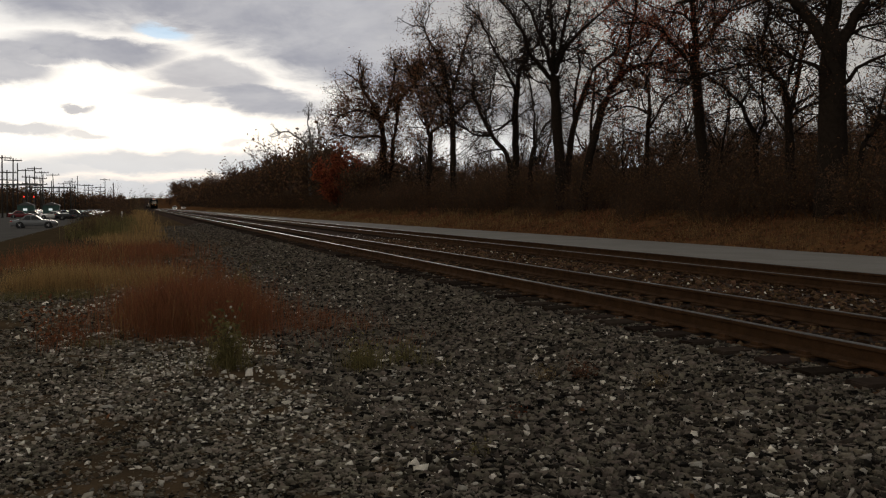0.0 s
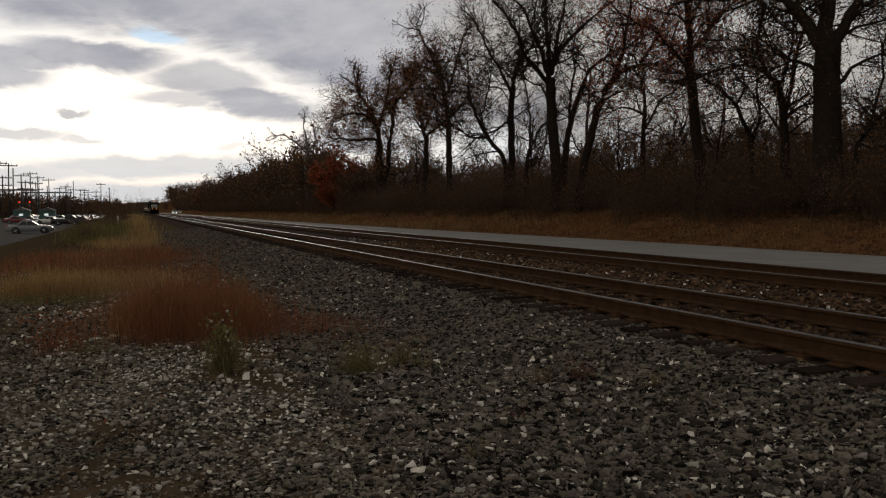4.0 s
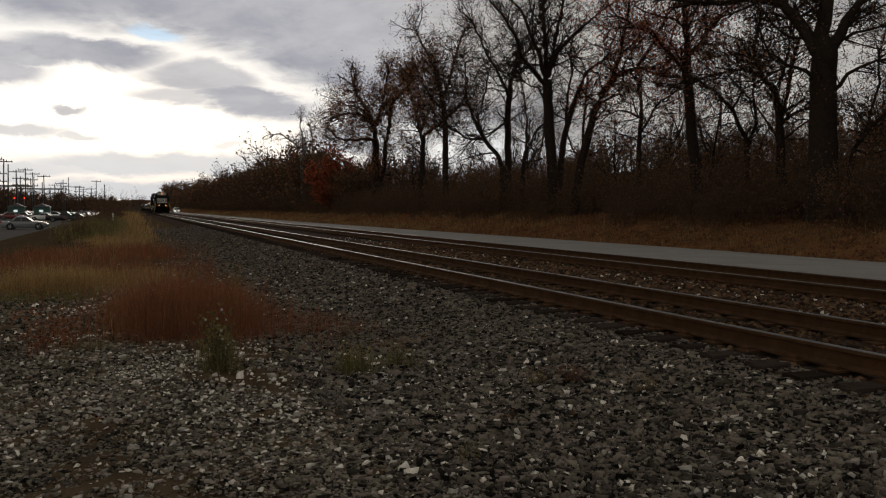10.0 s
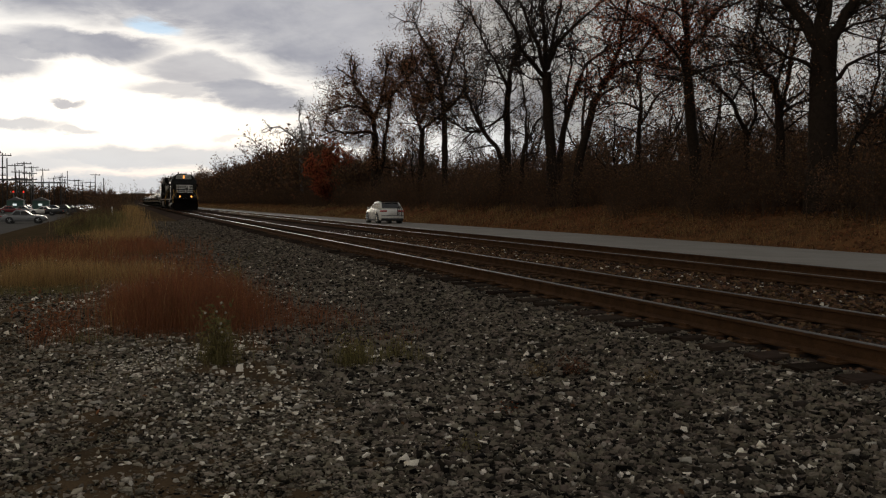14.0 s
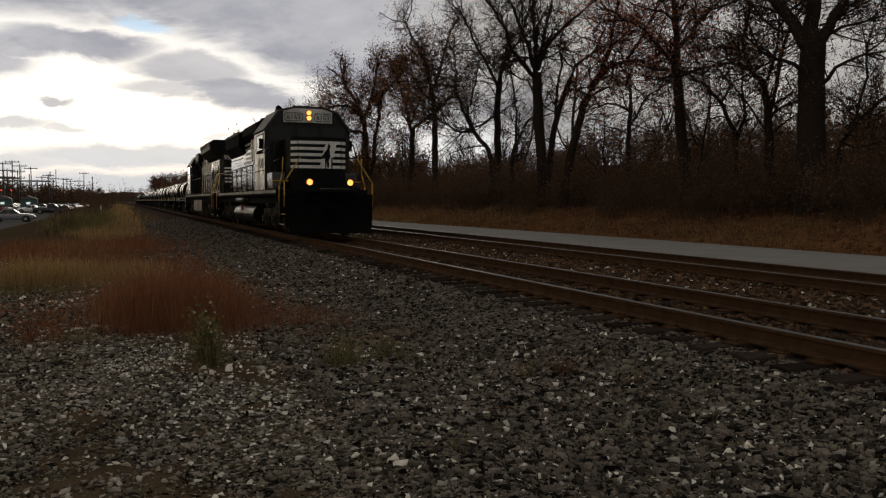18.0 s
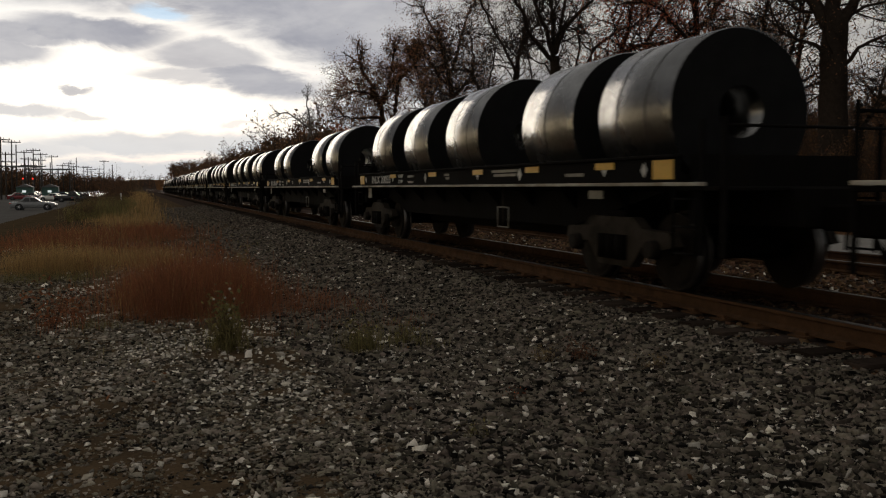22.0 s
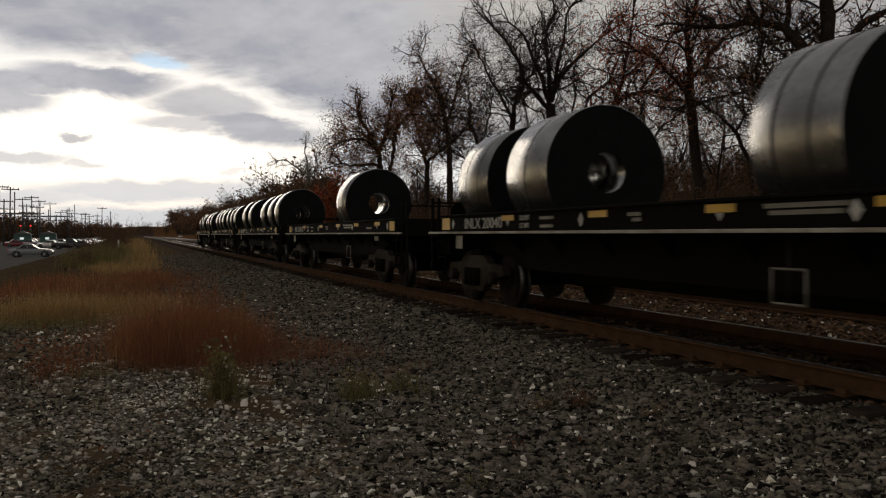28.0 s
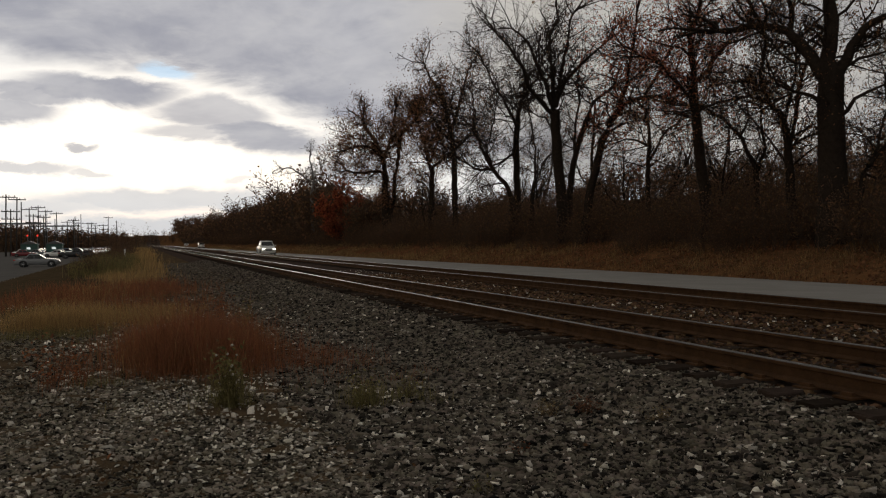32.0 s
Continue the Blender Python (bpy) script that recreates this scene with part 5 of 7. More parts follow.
# ---- trees and undergrowth ----
LEAF_BROWN = leafy("oak_leaf_brown", (0.25, 0.115, 0.05), (0.14, 0.066, 0.03), 0.5, 0.55)
LEAF_RUST = leafy("oak_leaf_rust", (0.38, 0.10, 0.04), (0.22, 0.06, 0.028), 0.5, 0.55)
LEAF_DULL = leafy("leaf_dull", (0.19, 0.098, 0.046), (0.10, 0.056, 0.029))
TWIG = material("twig", (0.105, 0.070, 0.050), 0.95, 0, (0.062, 0.043, 0.031), 6, 40, 0.5, 0.0, spec=0.05)
PALE_BARK = material("pale_bark", (0.20, 0.18, 0.16), 0.9, 0, (0.12, 0.10, 0.09), 4, 40, 0.5, 0.2)


class Growth:
    """Collects tubes (as rings joined by quads) and leaves (as quads)."""

    def __init__(self, seed):
        self.rng = np.random.default_rng(seed)
        self.v, self.f, self.n = [], [], 0
        self.lv, self.lf, self.ln = [], [], 0

    def tube(self, pts, radii, sides):
        pts = np.asarray(pts)
        d = np.gradient(pts, axis=0)
        d /= np.linalg.norm(d, axis=1)[:, None] + 1e-9
        up = np.where(np.abs(d[:, 2:3]) > 0.9, np.array([[1.0, 0, 0]]), np.array([[0, 0, 1.0]]))
        u = np.cross(d, up)
        u /= np.linalg.norm(u, axis=1)[:, None]
        w_ = np.cross(d, u)
        a = np.arange(sides) * 2 * np.pi / sides
        ring = pts[:, None] + np.asarray(radii)[:, None, None] * (np.cos(a)[None, :, None] * u[:, None] + np.sin(a)[None, :, None] * w_[:, None])
        k = len(pts)
        i = np.arange((k - 1) * sides).reshape(k - 1, sides)
        j = np.roll(i, -1, axis=1)
        self.v.append(ring.reshape(-1, 3))
        self.f.append(np.stack([i, j, j + sides, i + sides], -1).reshape(-1, 4) + self.n)
        self.n += k * sides

    def leaves(self, at, count, spread, size):
        r = self.rng
        c = np.asarray(at) + r.normal(0, spread, (count, 3))
        a, b = r.normal(0, 1, (count, 3)), r.normal(0, 1, (count, 3))
        a /= np.linalg.norm(a, axis=1)[:, None]
        b -= a * (a * b).sum(1)[:, None]
        b /= np.linalg.norm(b, axis=1)[:, None] + 1e-9
        s = size * r.uniform(0.6, 1.3, (count, 1))
        a, b = a * s, b * s * 0.6
        self.lv.append(np.stack([c - a, c - b * 0.9, c + a, c + b], 1).reshape(-1, 3))
        self.lf.append(np.arange(count * 4).reshape(-1, 4) + self.ln)
        self.ln += count * 4

    def limb(self, p, d, length, r0, level, spec):
        """A bending limb, its side limbs and, at the last level, its leaves."""
        r = self.rng
        steps_ = spec["steps"][level]
        pts, dirs = [np.array(p)], [np.array(d)]
        for _ in range(steps_):
            d = d + r.normal(0, spec["wander"][level], 3) + np.array([0, 0, spec["rise"][level]])
            d = d / np.linalg.norm(d)
            pts.append(pts[-1] + d * length / steps_)
            dirs.append(d)
        last = level == spec["levels"] - 1
        end = 0.35 if level < 2 else 0.45
        radii = np.linspace(r0, r0 * end, steps_ + 1)
        if level == 0:
            radii[0] *= 1.35
        self.tube(pts, radii, spec["sides"][level])
        if last:
            if r.random() < spec["leafy"]:
                self.leaves(pts[-1], spec["leaf_count"], spec["leaf_spread"], spec["leaf_size"])
            return
        n = spec["kids"][level]
        lo = spec["bare"][level]
        for k in range(n):
            f = lo + (1 - lo) * (k + r.random() * 0.9) / n
            i = min(int(f * steps_), steps_ - 1)
            q = pts[i] + (pts[i + 1] - pts[i]) * (f * steps_ - i)
            base = dirs[i + 1]
            side = np.cross(base, r.normal(0, 1, 3))
            side /= np.linalg.norm(side) + 1e-9
            open_ = np.radians(spec["angle"][level] * r.uniform(0.65, 1.3))
            nd = base * np.cos(open_) + side * np.sin(open_)
            self.limb(q, nd, length * spec["shorter"][level] * r.uniform(0.65, 1.25) * (1.15 - 0.55 * (f if level else f * 0.6)), max(r0 * (1 - (1 - end) * f) * spec["thinner"][level] * r.uniform(0.8, 1.15), spec["least"]), level + 1, spec)

    def wood(self, name, mat):
        return bulk(name, np.concatenate(self.v), np.concatenate(self.f), [mat], True)

    def foliage(self, name, mat):
        return bulk(name, np.concatenate(self.lv), np.concatenate(self.lf), [mat])


def tree_spec(**given):
    s = dict(levels=5, steps=(7, 6, 5, 4, 3), wander=(0.10, 0.24, 0.28, 0.32, 0.36), rise=(0.03, 0.06, 0.06, 0.05, 0.02), sides=(12, 7, 5, 4, 3), kids=(9, 7, 6, 5), bare=(0.34, 0.18, 0.12, 0.1),
             angle=(56, 50, 46, 44), shorter=(0.64, 0.52, 0.50, 0.50), thinner=(0.56, 0.50, 0.50, 0.55), least=0.011, leafy=0.0, leaf_count=3, leaf_spread=0.22, leaf_size=0.085)
    s.update(given)
    return s


def grow(seed, height, radius, lean=(0, 0), **given):
    g = Growth(seed)
    d = np.array([lean[0], lean[1], 1.0])
    g.limb(np.array([0, 0, -0.3]), d / np.linalg.norm(d), height * 0.72, radius, 0, tree_spec(**given))
    return g


def tree(g, label, x, y, bark=None, leaf=None, group="trees along the road", turn=0):
    t = thing("tree", label, "tree", group, pose(x, y, float(ground_z(np.array(x), np.array(y))), 0, 0, turn))
    me = g.wood("trunk", bark or BARK)
    o = new("trunk", me)
    o.parent = t
    if g.lv:
        o = new("crown", g.foliage("crown", leaf or LEAF_BROWN))
        o.parent = t
    return t


def swept(pts, r, step=0.55, jitter=0.05):
    """A smooth, slightly crooked path through a few points."""
    p = [np.array(q, dtype=float) for q in pts]
    p = [2 * p[0] - p[1]] + p + [2 * p[-1] - p[-2]]
    out = []
    for a, b, c, d in zip(p, p[1:], p[2:], p[3:]):
        n = max(int(np.linalg.norm(c - b) / step), 2)
        for k in range(n):
            t = k / n
            out.append(0.5 * (2 * b + (c - a) * t + (2 * a - 5 * b + 4 * c - d) * t * t + (3 * b - a - 3 * c + d) * t ** 3))
    out.append(p[-2])
    out = np.array(out)
    out[1:-1] += r.normal(0, jitter, (len(out) - 2, 3))
    return out


def oak(seed, x, y, limbs, label, leaf=None, bark=None, reach=3.4, dense=3.2, deep=0.8, bare=0.5, group="trees along the road", **given):
    """A tree from its trunk and main limbs: (start radius, end radius, ((across, height), ...)), across being square to the way from the road."""
    spec = tree_spec(steps=(7, 6, 4, 3, 2), sides=(12, 7, 4, 3, 3), wander=(0.1, 0.24, 0.30, 0.34, 0.38), rise=(0.03, 0.06, 0.05, 0.04, 0.02), kids=(9, 7, 7, 5), bare=(0.34, 0.18, 0.14, 0.1), angle=(56, 50, 50, 48), shorter=(0.64, 0.52, 0.52, 0.52), leaf_count=2)
    spec.update(given)
    g = Growth(seed)
    r = g.rng
    reach *= 1.3
    known = []
    for k, (r0, r1, line) in enumerate(limbs):
        at, way_ = 0.0, 0.0
        if k:
            u, h = line[0]
            near = min(known, key=lambda q: (q[0] - u) ** 2 + (q[2] - h) ** 2)
            at, way_ = near[1], r.uniform(-deep, deep)
        run_, pts = 0.0, []
        for i, (u, h) in enumerate(line):
            if i:
                run_ += math.hypot(u - line[i - 1][0], h - line[i - 1][1])
            pts.append((u, at + way_ * run_, h))
        if k == 0:
            pts[0] = (pts[0][0], 0.0, -0.4)
        path = swept(pts, r, jitter=0.03 if k == 0 else 0.06)
        known += [tuple(q) for q in path]
        radii = np.linspace(r0, r1, len(path))
        if k == 0:
            radii[:2] *= (1.3, 1.12)
        g.tube(path, radii, 12 if r0 > 0.22 else 7)
        seg = np.linalg.norm(np.diff(path, axis=0), axis=1)
        total = seg.sum()
        lo = bare if k == 0 else 0.12
        n = int(total * (1 - lo) * dense * (0.6 if k == 0 else 1.0))
        for j in range(n):
            f = lo + (1 - lo) * (j + r.random()) / n
            i = min(int(f * (len(path) - 1)), len(path) - 2)
            base = path[i + 1] - path[i]
            base = base / np.linalg.norm(base)
            side = np.cross(base, r.normal(0, 1, 3))
            side /= np.linalg.norm(side) + 1e-9
            open_ = np.radians(r.uniform(30, 75))
            g.limb(path[i], base * np.cos(open_) + side * np.sin(open_), reach * r.uniform(0.45, 1.15) * (1.1 - 0.4 * f), max(min(radii[i] * 0.42, 0.07), 0.022) * r.uniform(0.6, 1.1), 2, spec)
        if k or len(limbs) == 1:
            base = path[-1] - path[-2]
            for j in range(4):
                d = base / np.linalg.norm(base) + r.normal(0, 0.35, 3)
                g.limb(path[-1], d / np.linalg.norm(d), reach * r.uniform(0.6, 1.1), r1 * 0.8, 2, spec)
    return tree(g, label, x, y, bark, leaf, group, -math.degrees(math.atan2(x, y)))


tall_bare, brown = "tall bare oak with dark branches at the edge of the woods", "oak holding thin brown autumn leaves at the roadside"
leaning = "tall bare oak with a leaning trunk by the road"
oak(11, 28.6, 153.6, ((0.36, 0.25, ((0.0, 0.0), (-0.2, 8.6), (0.2, 10.5))), (0.2, 0.1, ((0.2, 10.5), (-1.8, 12.0), (-3.8, 13.3), (-5.0, 13.2))), (0.2, 0.1, ((0.2, 10.2), (-0.1, 13.0), (-0.5, 15.0))), (0.2, 0.1, ((0.2, 10.2), (1.6, 12.0), (1.4, 14.2)))),
    "pale bare tree standing out from the woods", None, PALE_BARK, reach=2.6, dense=1.5, bare=0.7, least=0.022, kids=(9, 7, 5, 4))
oak(12, 29.0, 106.8, ((0.5, 0.39, ((0.0, 0.0), (0.0, 5.7), (0.0, 8.8))), (0.21, 0.11, ((-0.1, 8.5), (-0.8, 9.0), (-2.9, 8.9), (-5.0, 9.4))), (0.32, 0.14, ((0.0, 8.8), (-0.4, 11.0), (-1.3, 13.1), (-2.5, 15.0), (-2.8, 16.0))), (0.25, 0.11, ((-0.1, 10.3), (0.6, 12.7), (1.1, 14.5), (1.4, 16.6))),
                      (0.18, 0.07, ((-0.7, 11.0), (-1.8, 11.9), (-3.6, 11.9), (-5.2, 11.2))), (0.18, 0.07, ((-0.7, 11.2), (-1.8, 12.9), (-3.2, 13.4), (-4.2, 13.8))), (0.18, 0.07, ((0.8, 12.7), (2.4, 15.2), (3.3, 16.4))), (0.32, 0.14, ((0.5, 2.1), (1.1, 6.4), (1.5, 9.5), (2.0, 12.7), (3.4, 14.5), (4.4, 15.6)))),
    "broad oak with a rounded crown of brown leaves", LEAF_BROWN, None, reach=3.0, dense=2.9, bare=0.85, least=0.018, leafy=0.9, leaf_count=6, leaf_size=0.085, leaf_spread=0.42)
oak(13, 29.6, 90.6, ((0.34, 0.24, ((0.0, 0.0), (0.2, 6.0), (0.3, 7.8))), (0.18, 0.09, ((0.3, 7.8), (1.1, 8.7), (2.3, 9.3), (3.6, 10.6))), (0.18, 0.09, ((0.2, 7.5), (-0.3, 9.6), (-0.9, 12.1), (-1.5, 14.5))), (0.15, 0.07, ((0.0, 8.6), (1.0, 11.0), (1.6, 13.8)))),
    brown, LEAF_BROWN, None, reach=3.0, dense=3.4, bare=0.7, least=0.015, leafy=0.9, leaf_count=6, leaf_size=0.085, leaf_spread=0.36)
oak(14, 29.3, 81.5, ((0.33, 0.25, ((0.0, 0.0), (-0.1, 5.5), (-0.2, 8.8), (-0.5, 11.3))), (0.22, 0.08, ((-0.5, 11.3), (-0.9, 13.2), (-1.5, 14.9), (-2.5, 16.8), (-3.1, 18.4))), (0.19, 0.08, ((-0.5, 10.7), (0.5, 14.0), (1.2, 16.8), (1.9, 18.6))), (0.14, 0.06, ((-0.3, 9.9), (-1.3, 10.7), (-2.3, 12.4))), (0.13, 0.06, ((-0.2, 9.0), (1.2, 10.4), (2.4, 12.4)))),
    brown, LEAF_BROWN, None, reach=2.8, dense=3.4, bare=0.6, least=0.014, leafy=0.6, leaf_count=4, leaf_size=0.08, leaf_spread=0.34)
oak(15, 28.8, 66.7, ((0.26, 0.14, ((0.1, 0.0), (0.0, 3.7), (-0.5, 4.9), (-1.5, 6.1), (-2.2, 7.5))), (0.12, 0.05, ((-2.2, 7.5), (-2.9, 9.3), (-3.1, 11.7), (-3.4, 13.4))), (0.12, 0.07, ((-1.3, 6.1), (-2.5, 6.1), (-3.5, 6.6))), (0.10, 0.05, ((-1.9, 6.8), (-1.6, 9.0), (-1.2, 11.5)))),
    leaning, LEAF_DULL, None, reach=2.9, dense=3.6, bare=0.6, leafy=0.3, leaf_size=0.07)
oak(16, 30.0, 68.1, ((0.33, 0.24, ((0.0, 0.0), (0.0, 4.0), (-0.1, 7.8), (0.1, 10.2))), (0.19, 0.07, ((0.1, 10.2), (0.7, 13.5), (0.5, 15.2), (0.1, 16.6))), (0.14, 0.07, ((0.0, 9.3), (-0.9, 11.2), (-2.1, 13.1), (-2.8, 14.6))), (0.14, 0.07, ((0.4, 11.9), (1.5, 13.0), (2.2, 15.0))), (0.12, 0.05, ((0.0, 7.4), (-1.2, 6.7), (-2.9, 5.9)))),
    tall_bare, LEAF_DULL, None, reach=3.0, dense=3.6, leafy=0.2, leaf_size=0.07)
oak(17, 29.4, 64.0, ((0.20, 0.16, ((0.0, 0.0), (0.1, 3.9), (0.3, 4.8))), (0.13, 0.07, ((0.3, 4.8), (0.9, 6.1), (1.8, 7.0))), (0.11, 0.04, ((0.3, 5.0), (0.3, 7.5), (0.1, 9.5), (-0.2, 11.3)))),
    "slim bare oak forking low among the brush", LEAF_DULL, None, reach=2.4, dense=3.2, bare=0.8, leafy=0.2, leaf_size=0.07)
oak(18, 28.8, 57.6, ((0.42, 0.33, ((0.1, 0.0), (0.0, 3.7), (-0.2, 5.7), (-0.3, 7.8), (-0.4, 9.6))), (0.18, 0.06, ((-0.4, 9.2), (-1.3, 10.0), (-2.2, 11.1), (-2.6, 12.3), (-3.5, 13.4), (-4.2, 14.2))), (0.18, 0.06, ((-0.6, 10.0), (-1.2, 11.9), (-1.7, 13.1), (-2.3, 14.4), (-3.3, 15.2))), (0.20, 0.08, ((-0.5, 9.6), (-0.5, 12.3), (-0.8, 13.9), (-0.8, 15.1), (-0.2, 17.1), (-0.2, 19.0))),
                     (0.18, 0.08, ((-0.4, 9.8), (0.0, 11.8), (0.4, 13.9), (0.6, 15.5), (1.0, 17.5))), (0.16, 0.06, ((-0.3, 9.8), (0.3, 11.4), (1.4, 12.6), (2.4, 13.4), (3.2, 14.1))), (0.10, 0.04, ((-0.3, 7.8), (-1.1, 9.1), (-1.9, 9.4)))),
    tall_bare, LEAF_DULL, None, reach=3.2, dense=3.0, bare=0.8, leafy=0.06, leaf_size=0.09)
oak(19, 29.6, 58.2, ((0.29, 0.17, ((0.0, 0.0), (0.2, 3.6), (0.5, 5.6), (1.0, 7.5), (1.7, 9.3))), (0.15, 0.06, ((1.7, 9.3), (2.3, 10.5), (3.4, 11.3), (4.4, 11.9))), (0.12, 0.06, ((0.6, 6.2), (0.6, 8.5), (0.9, 10.1), (0.9, 12.2))), (0.10, 0.04, ((1.3, 8.3), (2.3, 8.5), (3.1, 8.6)))),
    leaning, LEAF_RUST, None, reach=2.6, dense=3.0, bare=0.75, leafy=0.18, leaf_size=0.07)
oak(20, 28.8, 54.1, ((0.32, 0.22, ((-0.1, 0.0), (0.5, 3.8), (1.1, 6.1), (1.8, 8.1), (2.6, 9.2))), (0.17, 0.10, ((2.6, 9.2), (3.5, 9.7), (4.6, 9.8), (5.9, 9.9))), (0.16, 0.06, ((2.4, 9.0), (2.9, 10.7), (3.3, 12.6), (3.5, 14.9))), (0.12, 0.06, ((4.1, 9.8), (5.0, 11.4), (5.8, 12.9))), (0.10, 0.04, ((1.6, 7.5), (2.4, 7.8), (3.1, 8.4)))),
    "oak with an arching trunk and rust-red leaves", LEAF_RUST, None, reach=3.2, dense=3.6, bare=0.75, leafy=0.7, leaf_count=6, leaf_size=0.07, leaf_spread=0.3)
oak(21, 31.0, 49.5, ((0.17, 0.13, ((0.0, 0.0), (0.0, 4.3), (0.1, 6.2))), (0.11, 0.05, ((0.1, 6.2), (-0.1, 8.0), (-0.6, 9.8))), (0.09, 0.05, ((0.1, 4.9), (0.6, 5.6), (1.2, 6.7), (2.2, 7.3))), (0.09, 0.04, ((0.0, 5.8), (-0.9, 6.2), (-1.8, 6.0)))),
    "small spreading oak under the taller crowns", LEAF_BROWN, None, reach=2.6, dense=3.6, bare=0.7, leafy=0.5, leaf_count=3, leaf_size=0.07)
oak(22, 28.8, 40.1, ((0.34, 0.24, ((0.1, 0.0), (-0.3, 3.9), (-0.5, 5.7), (-0.7, 7.3), (-0.7, 8.5))), (0.18, 0.08, ((-0.7, 8.5), (-0.8, 10.0), (-0.9, 11.2), (-0.3, 13.0), (-0.3, 14.8))), (0.12, 0.05, ((-0.7, 7.6), (-1.5, 8.5), (-2.4, 9.5), (-3.3, 9.9))), (0.12, 0.05, ((-0.7, 8.5), (0.2, 9.6), (0.9, 10.8), (2.0, 12.0))), (0.09, 0.05, ((-0.6, 7.0), (0.3, 7.4), (1.3, 7.4)))),
    "oak with scattered rust-red leaves at the roadside", LEAF_RUST, None, reach=2.6, dense=4.2, bare=0.75, leafy=0.75, leaf_count=5, leaf_size=0.06, leaf_spread=0.3)
oak(23, 30.0, 37.5, ((0.17, 0.13, ((0.0, 0.0), (-0.1, 2.9), (-0.2, 3.8))), (0.12, 0.06, ((-0.2, 3.8), (-0.8, 5.0), (-1.6, 6.0), (-2.4, 6.5))), (0.10, 0.04, ((-0.1, 3.2), (0.3, 4.5), (0.2, 5.9), (-0.1, 7.3))), (0.07, 0.03, ((-0.9, 5.1), (-0.5, 6.0), (-0.5, 7.0)))),
    "small crooked oak with dark bare limbs", LEAF_DULL, None, reach=1.9, dense=3.4, bare=0.8, leafy=0.3, leaf_size=0.055)
oak(24, 29.2, 34.1, ((0.26, 0.16, ((0.1, 0.0), (-0.1, 2.8), (-0.2, 4.7), (-0.5, 6.1))), (0.13, 0.05, ((-0.5, 6.1), (-1.0, 6.6), (-1.3, 8.0), (-1.0, 9.6), (-1.3, 11.0))), (0.11, 0.05, ((-0.2, 4.2), (0.3, 4.7), (0.9, 5.0))), (0.09, 0.04, ((-0.7, 6.2), (-1.4, 6.7), (-2.4, 6.9))), (0.09, 0.04, ((-0.4, 5.7), (0.0, 7.1), (0.2, 8.4)))),
    brown, LEAF_BROWN, None, reach=2.3, dense=4.6, bare=0.75, leafy=0.65, leaf_count=4, leaf_size=0.055, leaf_spread=0.28)
oak(25, 28.3, 30.6, ((0.66, 0.51, ((0.0, 0.0), (0.0, 2.0), (0.0, 4.4), (0.0, 6.4), (0.0, 7.5))), (0.29, 0.12, ((-0.3, 7.2), (-0.9, 8.3), (-1.3, 9.0), (-1.8, 9.6), (-2.9, 10.1), (-4.0, 10.1), (-4.9, 10.2))), (0.15, 0.06, ((-1.7, 9.6), (-1.6, 10.7), (-1.9, 12.3))), (0.13, 0.06, ((-2.9, 10.1), (-3.3, 10.8), (-3.7, 12.3))),
                     (0.34, 0.17, ((0.0, 7.4), (0.0, 9.1), (0.0, 10.5), (-0.2, 12.5), (0.1, 14.4))), (0.26, 0.12, ((0.2, 7.2), (0.6, 8.1), (1.1, 9.0), (1.6, 9.6), (2.6, 10.1))), (0.09, 0.04, ((0.4, 7.5), (1.1, 7.9), (2.1, 8.1))), (0.11, 0.05, ((0.2, 5.4), (1.0, 6.2), (2.0, 6.6))), (0.12, 0.06, ((0.0, 5.7), (-0.7, 6.4), (-1.4, 6.6)))),
    "huge spreading oak with a thick dark trunk", LEAF_BROWN, None, reach=2.4, dense=3.2, deep=0.5, bare=0.9, leafy=0.35, leaf_count=3, leaf_size=0.05)
oak(26, 28.9, 29.6, ((0.16, 0.11, ((0.0, 0.0), (0.0, 2.4), (0.3, 3.2))), (0.10, 0.05, ((0.3, 3.2), (1.0, 4.0), (1.6, 4.6), (2.6, 5.6))), (0.08, 0.04, ((0.2, 3.0), (0.9, 5.0), (1.0, 7.0)))),
    "small oak leaning away from a thick trunk", LEAF_BROWN, None, reach=2.0, dense=3.4, bare=0.8, leafy=0.5, leaf_count=3, leaf_size=0.055)
oak(27, 31.0, 24.5, ((0.38, 0.26, ((0.0, 0.0), (0.2, 4.0), (0.0, 8.0), (0.4, 11.0))), (0.16, 0.07, ((0.1, 6.0), (-1.6, 8.0), (-3.0, 10.5))), (0.16, 0.07, ((0.1, 7.0), (1.8, 9.0), (3.0, 12.0))), (0.16, 0.07, ((0.4, 11.0), (0.0, 13.5), (0.6, 16.0)))), brown, LEAF_BROWN, None, reach=2.8, dense=2.4, leafy=0.5, leaf_size=0.09)
# added oak, unseen to the right of the view, there for reflections only
oak(28, 30.0, 14.0, ((0.36, 0.24, ((0.0, 0.0), (-0.2, 4.0), (0.2, 8.0), (0.0, 11.0))), (0.16, 0.07, ((0.0, 6.0), (-1.6, 8.0), (-3.0, 10.0))), (0.16, 0.07, ((0.1, 7.0), (1.8, 9.0), (3.0, 12.0)))), brown, LEAF_BROWN, None, reach=2.8, dense=2.0, leafy=0.4, leaf_size=0.1)
